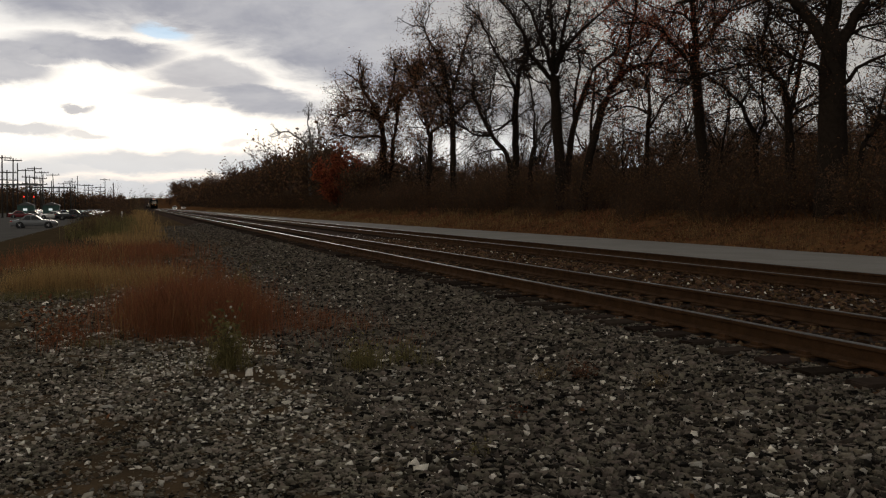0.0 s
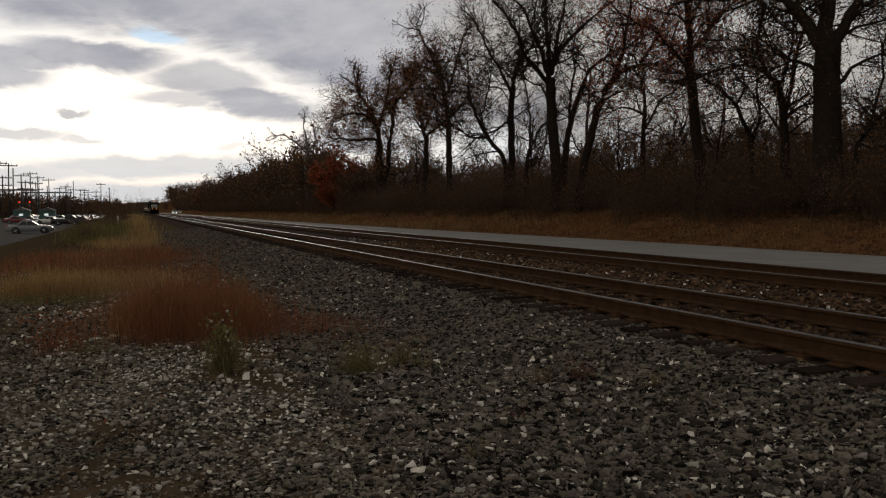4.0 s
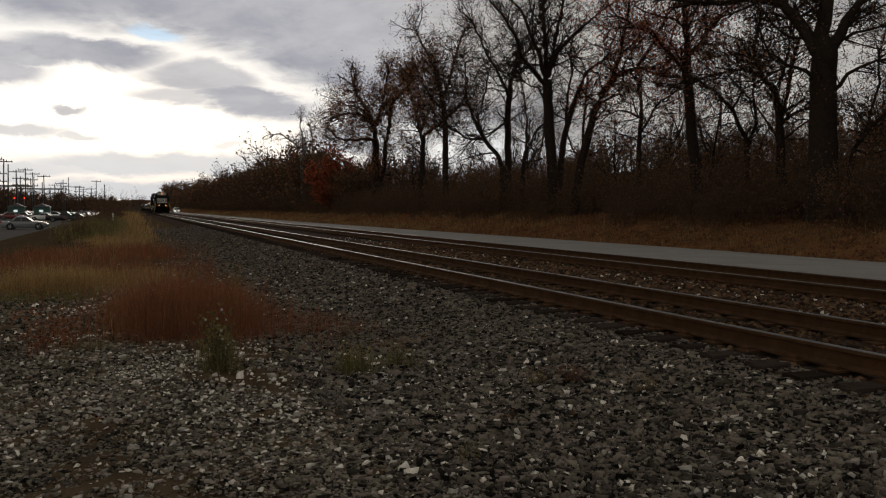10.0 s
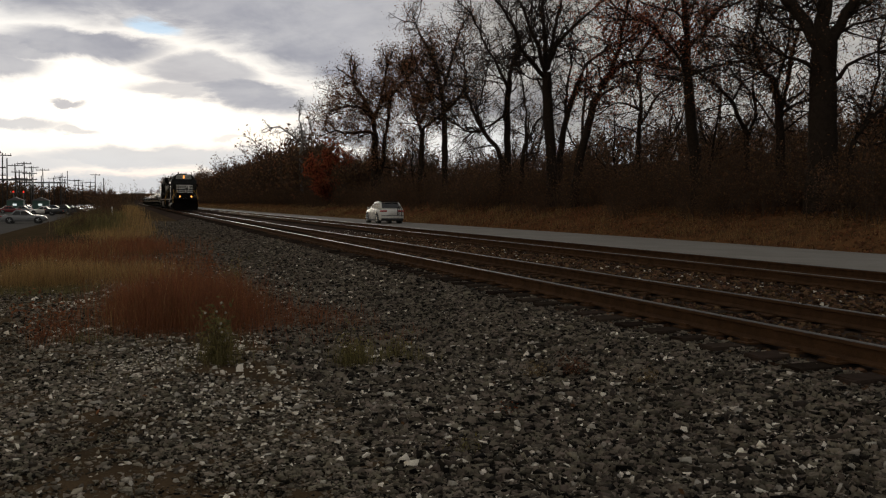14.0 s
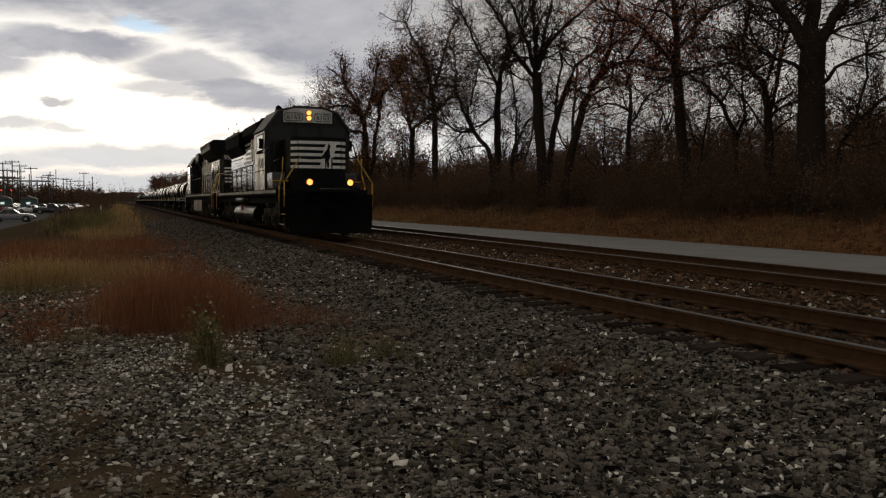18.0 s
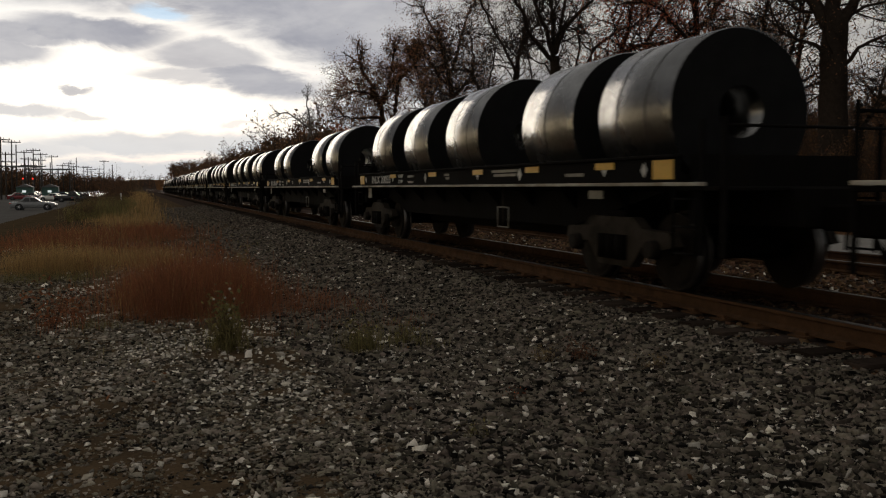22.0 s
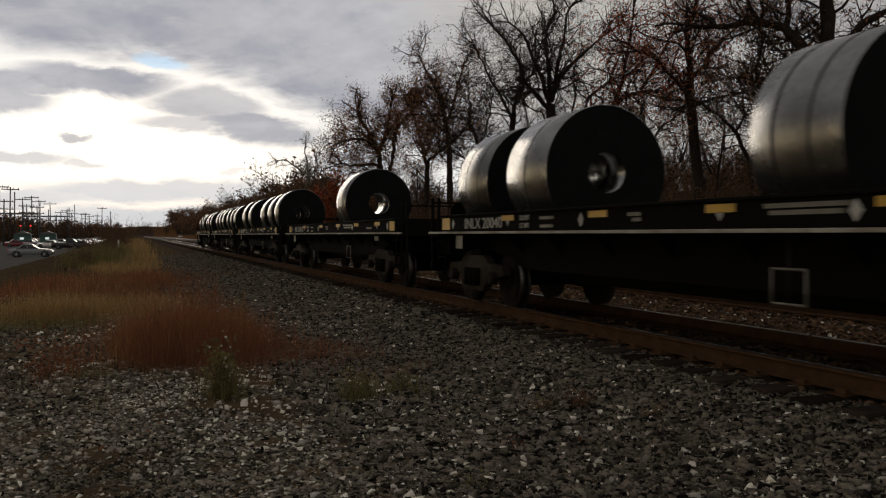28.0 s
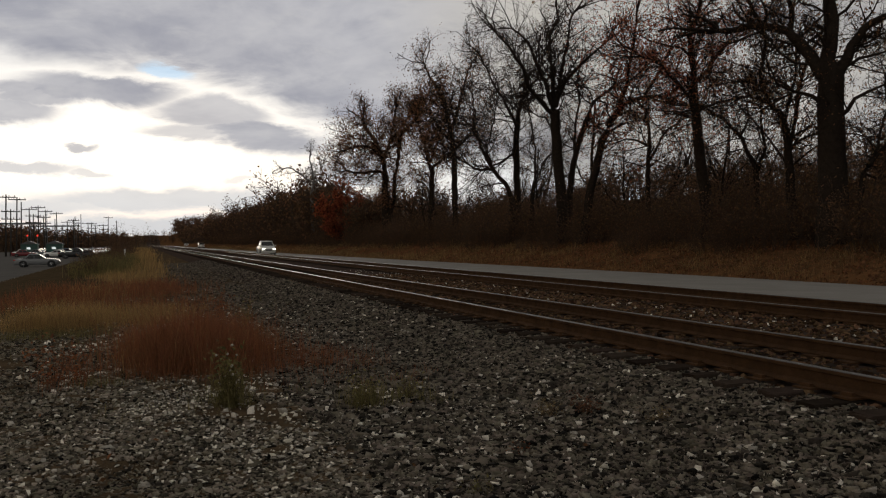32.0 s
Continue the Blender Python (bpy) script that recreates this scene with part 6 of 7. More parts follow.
oak(29, 28.0, 129.0, ((0.16, 0.12, ((0.0, 0.0), (0.1, 2.0), (0.0, 4.0))), (0.09, 0.05, ((0.0, 1.5), (-1.2, 3.0), (-2.2, 4.6))), (0.09, 0.05, ((0.0, 2.0), (1.3, 3.6), (2.2, 5.6))), (0.09, 0.05, ((0.0, 4.0), (-0.4, 5.6), (0.2, 7.0))), (0.08, 0.04, ((0.1, 1.2), (1.6, 2.2), (2.8, 3.0)))),
    "low tree thick with orange-brown leaves", LEAF_RUST, None, reach=1.8, dense=3.4, bare=0.2, least=0.02, leafy=1.0, leaf_count=5, leaf_size=0.17, leaf_spread=0.3)

# the woods behind: a few kinds of tree, copied
kinds = []
for k in range(5):
    g = grow(40 + k, (15, 17, 14, 18, 16)[k], (0.20, 0.22, 0.16, 0.24, 0.18)[k], levels=4, kids=(10, 8, 6), steps=(6, 4, 2, 1), wander=(0.17, 0.26, 0.3, 0.3), rise=(0.03, 0.08, 0.06, 0.04), sides=(7, 5, 4, 3), bare=(0.12, 0.12, 0.1),
             angle=(44, 44, 44), shorter=(0.5, 0.5, 0.5), thinner=(0.5, 0.5, 0.5), least=0.015, leafy=(0.35, 0.6, 0.15, 0.5, 0.3)[k], leaf_count=3, leaf_spread=0.25, leaf_size=0.12)
    kinds.append(tree(g, "slim bare tree in the dark woods", 40 + 3 * k, 30 + 20 * k, None, LEAF_DULL, "trees in the woods"))
pick = random.Random(21)
spots = []
for k in range(46):
    for _ in range(20):
        x = pick.choice((pick.uniform(32, 44), pick.uniform(36, 70)))
        y = pick.uniform(14, 150)
        if all((x - a) ** 2 + (y - b) ** 2 > 7 for a, b in spots):
            break
    spots.append((x, y))
    s = pick.uniform(0.4, 0.68)
    c = copy_thing(kinds[k % 5], Matrix())
    c.matrix_basis = pose(x, y, float(ground_z(np.array(x), np.array(y))), 0, 0, pick.uniform(0, 360)) @ Matrix.Scale(s, 4)


def scatter(name, label, category, sets, spots, seed):
    """Many copies of a few growths, turned and sized at random, joined as one mesh for each material."""
    r = np.random.default_rng(seed)
    for which, mat in sets:
        vs, fs, n = [], [], 0
        for x, y, s, k in spots:
            v, f = which[k % len(which)]
            a = r.uniform(0, 6.283)
            m = np.array([[np.cos(a), -np.sin(a), 0], [np.sin(a), np.cos(a), 0], [0, 0, 1]]) * s
            z = float(ground_z(np.array(x), np.array(y)))
            vs.append(v @ m.T + np.array([x, y, z]))
            fs.append(f + n)
            n += len(v)
        tagged(new(name, bulk(name, np.concatenate(vs), np.concatenate(fs), [mat])), label, category, kind="stuff")


# distant woods along the line: a nearer kind with more twigs, a farther kind with fewer
def far_tree(seed, height, levels, kids, leaf_size):
    return grow(seed, height, 0.24, levels=levels, kids=kids, steps=(3, 2, 1, 1), wander=(0.08, 0.2, 0.26, 0.3), rise=(0.03, 0.08, 0.06, 0.04), sides=(4, 3, 3, 3), bare=(0.06, 0.08, 0.1), angle=(48, 46, 44), shorter=(0.5, 0.5, 0.5), thinner=(0.5, 0.5, 0.55), least=0.04, leafy=0.6, leaf_count=1, leaf_spread=0.4, leaf_size=leaf_size)


def growths(kinds_, leaves=False):
    return [(np.concatenate(g.lv), np.concatenate(g.lf)) if leaves else (np.concatenate(g.v), np.concatenate(g.f)) for g in kinds_]


near_kinds = [far_tree(60 + k, (9, 10, 8, 11, 9, 10)[k], 4, (8, 6, 3), 0.30) for k in range(6)]
far_kinds = [far_tree(66 + k, (9, 10, 8, 11, 9, 10)[k], 3, (9, 7), 0.5) for k in range(6)]
r = np.random.default_rng(5)
spots = []
for k in range(600):
    y = 118 + 300 * r.random() ** 1.3
    x = 28.5 + (6 + 0.06 * y) * r.random() ** 1.3
    spots.append((x, y, r.uniform(0.9, 1.3) * (0.6 if x > 0.212 * y else 1.08), k))
for k in range(130):
    spots.append((r.uniform(38, 78), r.uniform(16, 115), r.uniform(0.35, 0.6), k))
scatter("far_woods", "dark leafless woods on the slope along the railway", "woods", ((growths(near_kinds), TWIG),), spots, 6)
scatter("far_woods_leaves", "dull brown leaves of the woods along the railway", "woods", ((growths(near_kinds, True), LEAF_DULL),), spots, 6)
spots = []
for k in range(260):
    y = 400 + 420 * r.random()
    spots.append((28 + 34 * r.random() ** 1.3, y, r.uniform(1.1, 1.5), k))
for k in range(430):
    spots.append((-420 + 480 * r.random(), 670 + 60 * r.random(), r.uniform(0.6, 1.05), k))
for k in range(300):
    y, a = 335 + 130 * r.random(), r.uniform(0.005, 0.19)
    spots.append((-y * a - 4, y, r.uniform(0.55, 0.8) + 3.6 * a, k))
scatter("distant_woods", "distant leafless woods beyond the railway and the car park", "woods", ((growths(far_kinds), TWIG),), spots, 8)
scatter("distant_woods_leaves", "dull brown leaves of the distant woods", "woods", ((growths(far_kinds, True), LEAF_DULL),), spots, 8)

# undergrowth: thickets of thin stems with a few dead leaves
shrubs = []
for k in range(6):
    g = Growth(80 + k)
    for _ in range(13):
        p = np.array([g.rng.normal(0, 0.7), g.rng.normal(0, 0.7), -0.1])
        d = np.array([g.rng.normal(0, 0.3), g.rng.normal(0, 0.3), 1.0])
        g.limb(p, d / np.linalg.norm(d), g.rng.uniform(1.2, 3.0), 0.018, 0, tree_spec(levels=3, steps=(3, 1, 1), wander=(0.16, 0.25, 0.3), rise=(0.02, 0.05, 0.03), sides=(3, 3, 3), kids=(5, 3), bare=(0.15, 0.1), angle=(38, 42), shorter=(0.5, 0.5), thinner=(0.6, 0.7), least=0.009, leafy=0.8, leaf_count=3, leaf_spread=0.2, leaf_size=0.06))
    shrubs.append(g)
r = np.random.default_rng(9)
spots = []
for k in range(250):
    y = 9 + 145 * r.random() ** 1.25
    x = 27.0 + 3.8 * r.random()
    spots.append((x, y, r.uniform(0.5, 1.0) * (1.35 if r.random() < 0.25 else 1.0), k))
for k in range(90):
    y = 12 + 140 * r.random() ** 1.2
    spots.append((25.4 + 2.0 * r.random() ** 0.7, y, r.uniform(0.28, 0.6), k))
for k in range(130):
    spots.append((30.5 + 16 * r.random() ** 1.2, 9 + 150 * r.random() ** 1.1, r.uniform(0.7, 1.2), k))
for k in range(150):
    spots.append((r.uniform(36, 75), r.uniform(10, 170), r.uniform(0.9, 1.4), k))
for k in range(90):
    spots.append((26.4 + 4 * r.random(), 145 + 220 * r.random(), r.uniform(0.9, 1.6), k))
# the weedy strip by the lot: low brush and one taller bare bush
for k in range(26):
    spots.append((r.uniform(-3.7, -1.0), 50 + 34 * r.random(), r.uniform(0.26, 0.46), k))
for k in range(14):
    spots.append((r.uniform(-4.5, -1.2), 90 + 60 * r.random(), r.uniform(0.45, 0.8), k))
spots += [(-3.4, 150, 1.7, 1), (-3.0, 153, 1.4, 2)]
scatter("undergrowth", "dense leafless brush under the trees", "undergrowth", ((growths(shrubs), TWIG),), spots, 7)
scatter("undergrowth_leaves", "dead brown leaves hanging in the brush", "undergrowth", ((growths(shrubs, True), LEAF_DULL),), spots, 7)

# ---- stones, grass and weeds ----
def stone_field(name, label, mat, x, y, z, size, seed, flatness=0.42):
    """Angular flakes and chips of stone, each a jittered wedge of six corners, at the given places."""
    r = np.random.default_rng(seed)
    n = len(x)
    c = np.array([[-1, -0.8, -1], [1, -0.7, -1], [0.1, 1, -1], [-1, -0.8, 1], [1, -0.7, 1], [0.1, 1, 1]]) * 0.5
    v = c[None] + r.uniform(-0.27, 0.27, (n, 6, 3))
    v[:, 3:, :2] *= r.uniform(0.6, 1.05, (n, 1, 1))
    v[:, 3:, :2] += r.uniform(-0.2, 0.2, (n, 1, 2))
    v *= (size * np.exp(np.clip(r.normal(0, 0.36, n), -0.8, 0.62)))[:, None, None] * np.stack([r.uniform(0.9, 1.8, n), r.uniform(0.6, 1.1, n), flatness * r.uniform(0.5, 1.6, n)], -1)[:, None, :]
    a, tilt = r.uniform(0, 6.283, n), r.normal(0, 0.42, n)
    ca, sa, ct, st = np.cos(a), np.sin(a), np.cos(tilt), np.sin(tilt)
    vx, vy, vz = v[..., 0], v[..., 1], v[..., 2]
    vy, vz = vy * ct[:, None] - vz * st[:, None], vy * st[:, None] + vz * ct[:, None]
    v = np.stack([vx * ca[:, None] - vy * sa[:, None] + x[:, None], vx * sa[:, None] + vy * ca[:, None] + y[:, None], vz + z[:, None]], -1)
    q = np.array([[3, 4, 5], [0, 1, 4], [0, 4, 3], [1, 2, 5], [1, 5, 4], [2, 0, 3], [2, 3, 5]])
    f = (q[None] + 6 * np.arange(n)[:, None, None]).reshape(-1, 3)
    return tagged(new(name, bulk(name, v.reshape(-1, 3), f, [mat])), label, "gravel", kind="stuff")


def waves(x, y, size, seed):
    """Soft random patches between about -1 and 1."""
    r = np.random.default_rng(seed)
    out = np.zeros(len(x))
    for k in range(7):
        a, p, q = r.uniform(0, 6.283), r.uniform(0, 6.283), r.uniform(0.5, 1.6) / size
        out += np.sin((x * math.cos(a) + y * math.sin(a)) * q * 6.283 + p)
    return out / 3.0


def strewn(count, x0, x1, y0, y1, seed, bias=1.0):
    r = np.random.default_rng(seed)
    x, y = r.uniform(x0, x1, count), y0 + (y1 - y0) * r.random(count) ** bias
    return x, y, ground_z(x, y)


def some(count, x0, x1, y0, y1, seed, bias, size, patchy, least=-9.0, most=9.0):
    x, y, z = strewn(count, x0, x1, y0, y1, seed, bias)
    p = waves(x, y, size, patchy) + np.random.default_rng(seed + 500).normal(0, 0.45, count)
    k = (p > least) & (p < most)
    return x[k], y[k], z[k]


# grey chips near the path, thin over the bare brown patches
x, y, z = some(78000, -1.3, 4.7, 3.3, 9.2, 31, 1.25, 2.2, 7, -0.4)
stone_field("gravel", "loose grey chips of gravel on the trackside", STONES, x, y, z + 0.006, 0.025, 32)
x, y, z = strewn(26000, -1.3, 4.0, 3.3, 7.5, 331, 1.2)
stone_field("gravel", "fine brown grit between the stones", STONES, x, y, z + 0.004, 0.014, 332)
x, y, z = some(52000, -4.5, 4.7, 9.2, 19, 131, 1.2, 2.6, 7, -0.35)
stone_field("gravel", "loose grey chips of gravel on the trackside", STONES, x, y, z + 0.006, 0.030, 132)
x, y, z = strewn(62000, 0.0, 1.0, 2.5, 13, 33, 1.3)
x = 5.35 - 3.9 * x ** 1.35
z = ground_z(x, y)
stone_field("ballast", "dark crushed ballast on the track shoulder", DARK_STONES, x, y, z + 0.012, 0.033, 34, 0.6)
x, y, z = strewn(16000, 2.2, 5.35, 13, 34, 133, 1.3)
stone_field("ballast", "dark crushed ballast farther along the shoulder", DARK_STONES, x, y, z + 0.012, 0.04, 134, 0.55)
x, y, z = strewn(34000, -1.2, 5.2, 19, 75, 44, 1.4)
stone_field("gravel", "loose grey gravel farther along the track", DARK_STONES, x, y, z + 0.004, 0.046, 45)
x, y, z = strewn(32000, 4.95, 13.3, 3.5, 34, 35, 1.5)
keep = np.abs(np.abs(x - NEAR) - 0.7525) > 0.1
stone_field("ballast", "rust-stained ballast between the rails and tracks", RUSTY_STONES, x[keep], y[keep], z[keep] + 0.008, 0.04, 36, 0.6)
x, y, z = some(12000, -1.4, 3.4, 3.3, 12, 431, 1.3, 2.0, 27, 0.45)
stone_field("gravel", "mid-grey limestone chips in the gravel", MID_STONES, x, y, z + 0.015, 0.026, 432)
x, y, z = strewn(520, 1.6, 5.0, 3.4, 9.5, 441, 1.2)
stone_field("pale_gravel", "rounded pale stones on the dark ballast", PALE_STONES, x, y, z + 0.022, 0.026, 442, 0.7)
# pale limestone: bright clusters of thin flakes, and single larger pieces
x, y, z = some(16000, -1.2, 4.3, 3.3, 12, 37, 1.3, 2.4, 19, 0.85)
stone_field("pale_gravel", "scattered pale limestone flakes in the gravel", PALE_STONES, x, y, z + 0.014, 0.020, 39)
r = np.random.default_rng(238)
x = np.concatenate([r.normal(a, s_, n) for a, b, s_, n in ((0.75, 7.3, 0.5, 240), (1.1, 6.1, 0.6, 200), (0.5, 9.3, 0.7, 260), (1.9, 8.0, 0.7, 160), (2.2, 4.6, 0.6, 120))])
y = np.concatenate([r.normal(b, s_, n) for a, b, s_, n in ((0.75, 7.3, 0.5, 240), (1.1, 6.1, 0.6, 200), (0.5, 9.3, 0.7, 260), (1.9, 8.0, 0.7, 160), (2.2, 4.6, 0.6, 120))])
stone_field("pale_gravel", "drifts of pale limestone flakes in the gravel", PALE_STONES, x, y, ground_z(x, y) + 0.016, 0.023, 239)
x, y, z = some(5000, -3.5, 4.6, 12, 34, 137, 1.3, 3.0, 19, 0.6)
stone_field("pale_gravel", "scattered pale limestone flakes in the gravel", PALE_STONES, x, y, z + 0.012, 0.03, 139)
x, y, z = strewn(900, -1.5, 5.0, 3.5, 22, 40, 1.3)
stone_field("pale_gravel", "larger pale limestone pieces in the gravel", PALE_STONES, x, y, z + 0.018, 0.034, 41, 0.6)
x, y, z = strewn(420, 7.3, 9.9, 5, 40, 42, 1.2)
stone_field("pale_gravel", "pale stones between the two tracks", PALE_STONES, x, y, z + 0.012, 0.032, 43, 0.6)

GRASS_RED = leafy("red_brown_grass", (0.30, 0.115, 0.05), (0.18, 0.075, 0.035), 0.35)
GRASS_TAN = leafy("tan_grass", (0.46, 0.29, 0.115), (0.26, 0.17, 0.075), 0.4)
GRASS_GREEN = leafy("olive_grass", (0.22, 0.185, 0.07), (0.13, 0.11, 0.045), 0.4)


def blades(name, label, mat, spots, seed, category="grass"):
    """Bent grass blades. spots: x, y, how many, spread, height."""
    r = np.random.default_rng(seed)
    xs, ys, hs = [], [], []
    for x, y, n, spread, h in spots:
        xs.append(r.normal(x, spread, n))
        ys.append(r.normal(y, spread, n))
        hs.append(h * (0.3 + 1.1 * r.beta(2.2, 2.6, n)))
    x, y, h = np.concatenate(xs), np.concatenate(ys), np.concatenate(hs)
    n = len(x)
    z = ground_z(x, y)
    a = r.uniform(0, 6.283, n)
    lean = h * r.uniform(0.05, 0.8, n)
    d = np.stack([np.cos(a), np.sin(a), np.zeros(n)], -1)
    s = np.stack([-np.sin(a), np.cos(a), np.zeros(n)], -1) * (0.0013 + 0.0018 * r.random(n))[:, None] * np.maximum(1.0, y / 14.0)[:, None]
    p = np.stack([x, y, z - 0.01], -1)
    up = np.array([0, 0, 1.0])
    m_ = p + up * (h * 0.6)[:, None] + d * (lean * 0.35)[:, None]
    t = p + up * h[:, None] + d * lean[:, None]
    v = np.stack([p - s, p + s, m_ + s * 0.8, m_ - s * 0.8, t + s * 0.25, t - s * 0.25], 1).reshape(-1, 3)
    q = np.array([[0, 1, 2, 3], [3, 2, 4, 5]])
    f = (q[None] + 6 * np.arange(n)[:, None, None]).reshape(-1, 4)
    return tagged(new(name, bulk(name, v, f, [mat])), label, category, kind="stuff")


def tufts(count, x0, x1, y0, y1, n, spread, h, seed):
    r = np.random.default_rng(seed)
    return [(r.uniform(x0, x1), r.uniform(y0, y1), int(n * r.uniform(0.5, 1.5)), spread * r.uniform(0.6, 1.4), h * r.uniform(0.7, 1.25)) for _ in range(count)]


red = (tufts(80, 0.0, 1.5, 11.2, 15.0, 110, 0.26, 0.46, 51) + tufts(34, 0.1, 1.1, 11.5, 13.6, 100, 0.3, 0.62, 251) + tufts(30, 1.2, 2.6, 10.9, 13.5, 36, 0.3, 0.22, 52) + tufts(22, -0.9, 1.6, 10.7, 11.3, 24, 0.2, 0.2, 50) + tufts(80, -3.2, 1.5, 25, 34, 60, 0.6, 0.42, 53)
       + tufts(16, -4.4, -2.5, 24, 32, 40, 0.5, 0.3, 153) + tufts(34, 1.0, 3.4, 9.2, 12.5, 20, 0.18, 0.14, 54) + tufts(12, -1.3, -0.6, 10.3, 12.0, 12, 0.16, 0.34, 61) + tufts(30, -1.6, 1.4, 19, 25, 50, 0.4, 0.34, 161))
blades("red_grass", "red-brown bluestem grass growing through gravel", GRASS_RED, red, 55)
tan = (tufts(50, -2.3, 0.3, 18.0, 21.0, 80, 0.36, 0.34, 56) + tufts(18, -2.2, -0.6, 18.0, 19.2, 110, 0.35, 0.46, 256) + tufts(22, -0.6, 0.9, 18.0, 23.0, 40, 0.35, 0.3, 156) + tufts(10, -2.4, -0.4, 26, 34, 40, 0.4, 0.36, 257) + tufts(26, -1.6, 0.8, 36, 48, 60, 0.5, 0.42, 57) + tufts(60, -0.8, 1.0, 48, 140, 50, 0.45, 0.6, 58)
       + tufts(30, -2.0, 1.2, 140, 300, 30, 0.9, 0.7, 258) + tufts(16, -0.3, 1.4, 11.5, 15.0, 30, 0.25, 0.5, 60))
blades("tan_grass", "dry tan grass along the weedy strip", GRASS_TAN, tan, 62)
green = (tufts(30, -2.4, -0.7, 16.3, 17.5, 40, 0.22, 0.16, 63) + tufts(60, -3.6, -0.9, 48, 84, 80, 0.5, 0.8, 64) + [(0.82, 8.95, 220, 0.08, 0.44), (0.86, 8.9, 120, 0.13, 0.3), (2.02, 8.3, 200, 0.10, 0.28), (2.12, 8.35, 140, 0.2, 0.16), (2.5, 8.6, 120, 0.14, 0.2), (2.75, 8.3, 60, 0.1, 0.14)]
         + tufts(60, -3.0, 3.5, 14, 30, 14, 0.15, 0.12, 66) + tufts(12, -1.0, 2.6, 8.6, 11.0, 14, 0.12, 0.14, 67) + tufts(8, -0.7, -0.2, 10.4, 11.0, 26, 0.12, 0.12, 167) + tufts(30, -2.6, 1.4, 19, 34, 40, 0.4, 0.2, 168))
blades("olive_grass", "olive-green weeds among the dry grass", GRASS_GREEN, green, 68)
GRASS_BANK = leafy("bank_grass", (0.34, 0.21, 0.085), (0.17, 0.105, 0.05), 0.5)
r = np.random.default_rng(68)
bank = []
for k in range(800):
    y = 12 + 140 * r.random() ** 1.4
    x = r.uniform(23.0, 27.8)
    if noise.noise(Vector((x * 0.35, y * 0.16, 2.0))) > -0.05:
        bank.append((x, y, int(r.uniform(20, 50)), r.uniform(0.2, 0.6), r.uniform(0.2, 0.5)))
blades("bank_grass", "dry tan grass on the roadside bank", GRASS_BANK, bank, 71)
bank = tufts(90, 20.5, 24.0, 115, 300, 50, 0.6, 0.45, 70) + tufts(70, 21.6, 23.6, 60, 125, 60, 0.4, 0.3, 270)
blades("bank_grass", "distant dry grass on the roadside bank", GRASS_BANK, bank, 74)
bank = tufts(110, 23.5, 28.5, 12, 120, 24, 0.4, 0.45, 72)
blades("bank_grass", "rusty dead weeds on the roadside bank", GRASS_RED, bank, 73)

# fallen leaves on the bank and a few in the gravel
g = Growth(91)
r = np.random.default_rng(92)
for x0, x1, y0, y1, n in ((22.8, 27.8, 12, 60, 9000), (22.8, 27.8, 60, 140, 4000), (-2, 4.5, 3.6, 12, 40)):
    x, y = r.uniform(x0, x1, n), r.uniform(y0, y1, n)
    g.leaves(np.stack([x, y, ground_z(x, y) + 0.03], -1), n, 0.02, 0.075 if x0 > 0 else 0.022)
tagged(new("fallen_leaves", g.foliage("fallen_leaves", LEAF_BROWN)), "fallen orange-brown leaves on the bank", "leaves", kind="stuff")

DRY_STALK = leafy("dry_stalk", (0.26, 0.19, 0.10), (0.15, 0.11, 0.06), 0.4)
DULL_RED = leafy("dull_red_weed", (0.17, 0.075, 0.04), (0.10, 0.05, 0.03), 0.4)
FLOWER = plain("dry_flower", (0.50, 0.46, 0.38), 0.9)


def weed(x, y, h, stems, spread, leaf, label, flowers=0, seed=0):
    """A weed: branching stems from one root, narrow leaves, now and then dry flower heads."""
    g = Growth(seed)
    tips = []
    for _ in range(stems):
        d = np.array([g.rng.normal(0, spread), g.rng.normal(0, spread), 1.0])
        d /= np.linalg.norm(d)
        hh = h * g.rng.uniform(0.6, 1.1)
        p = np.array([g.rng.normal(0, 0.03), g.rng.normal(0, 0.03), -0.02])
        pts = [p + d * hh * k / 4 + np.array([0, 0, 0]) + g.rng.normal(0, 0.012, 3) * k for k in range(5)]
        g.tube(pts, np.linspace(0.0035, 0.0012, 5), 4)
        for k in range(1, 5):
            g.leaves(pts[k], 5, 0.02 + 0.03 * h, 0.008 + 0.03 * h)
        tips.append(pts[-1])
    t = thing("weed", label, "weed", "weeds in the gravel", pose(x, y, float(ground_z(np.array(x), np.array(y)))))
    o = tagged(new("stalk", g.wood("stalk", TWIG)), kind="stuff")
    o.parent = t
    o = tagged(new("foliage", g.foliage("foliage", leaf)), kind="stuff")
    o.parent = t
    for k in range(flowers):
        p = tips[k % len(tips)] + g.rng.normal(0, 0.03, 3)
        bm = B()
        bmesh.ops.create_icosphere(bm, subdivisions=1, radius=0.014)
        bmesh.ops.translate(bm, vec=p, verts=bm.verts)
        part("flower_head", bm, FLOWER, t)


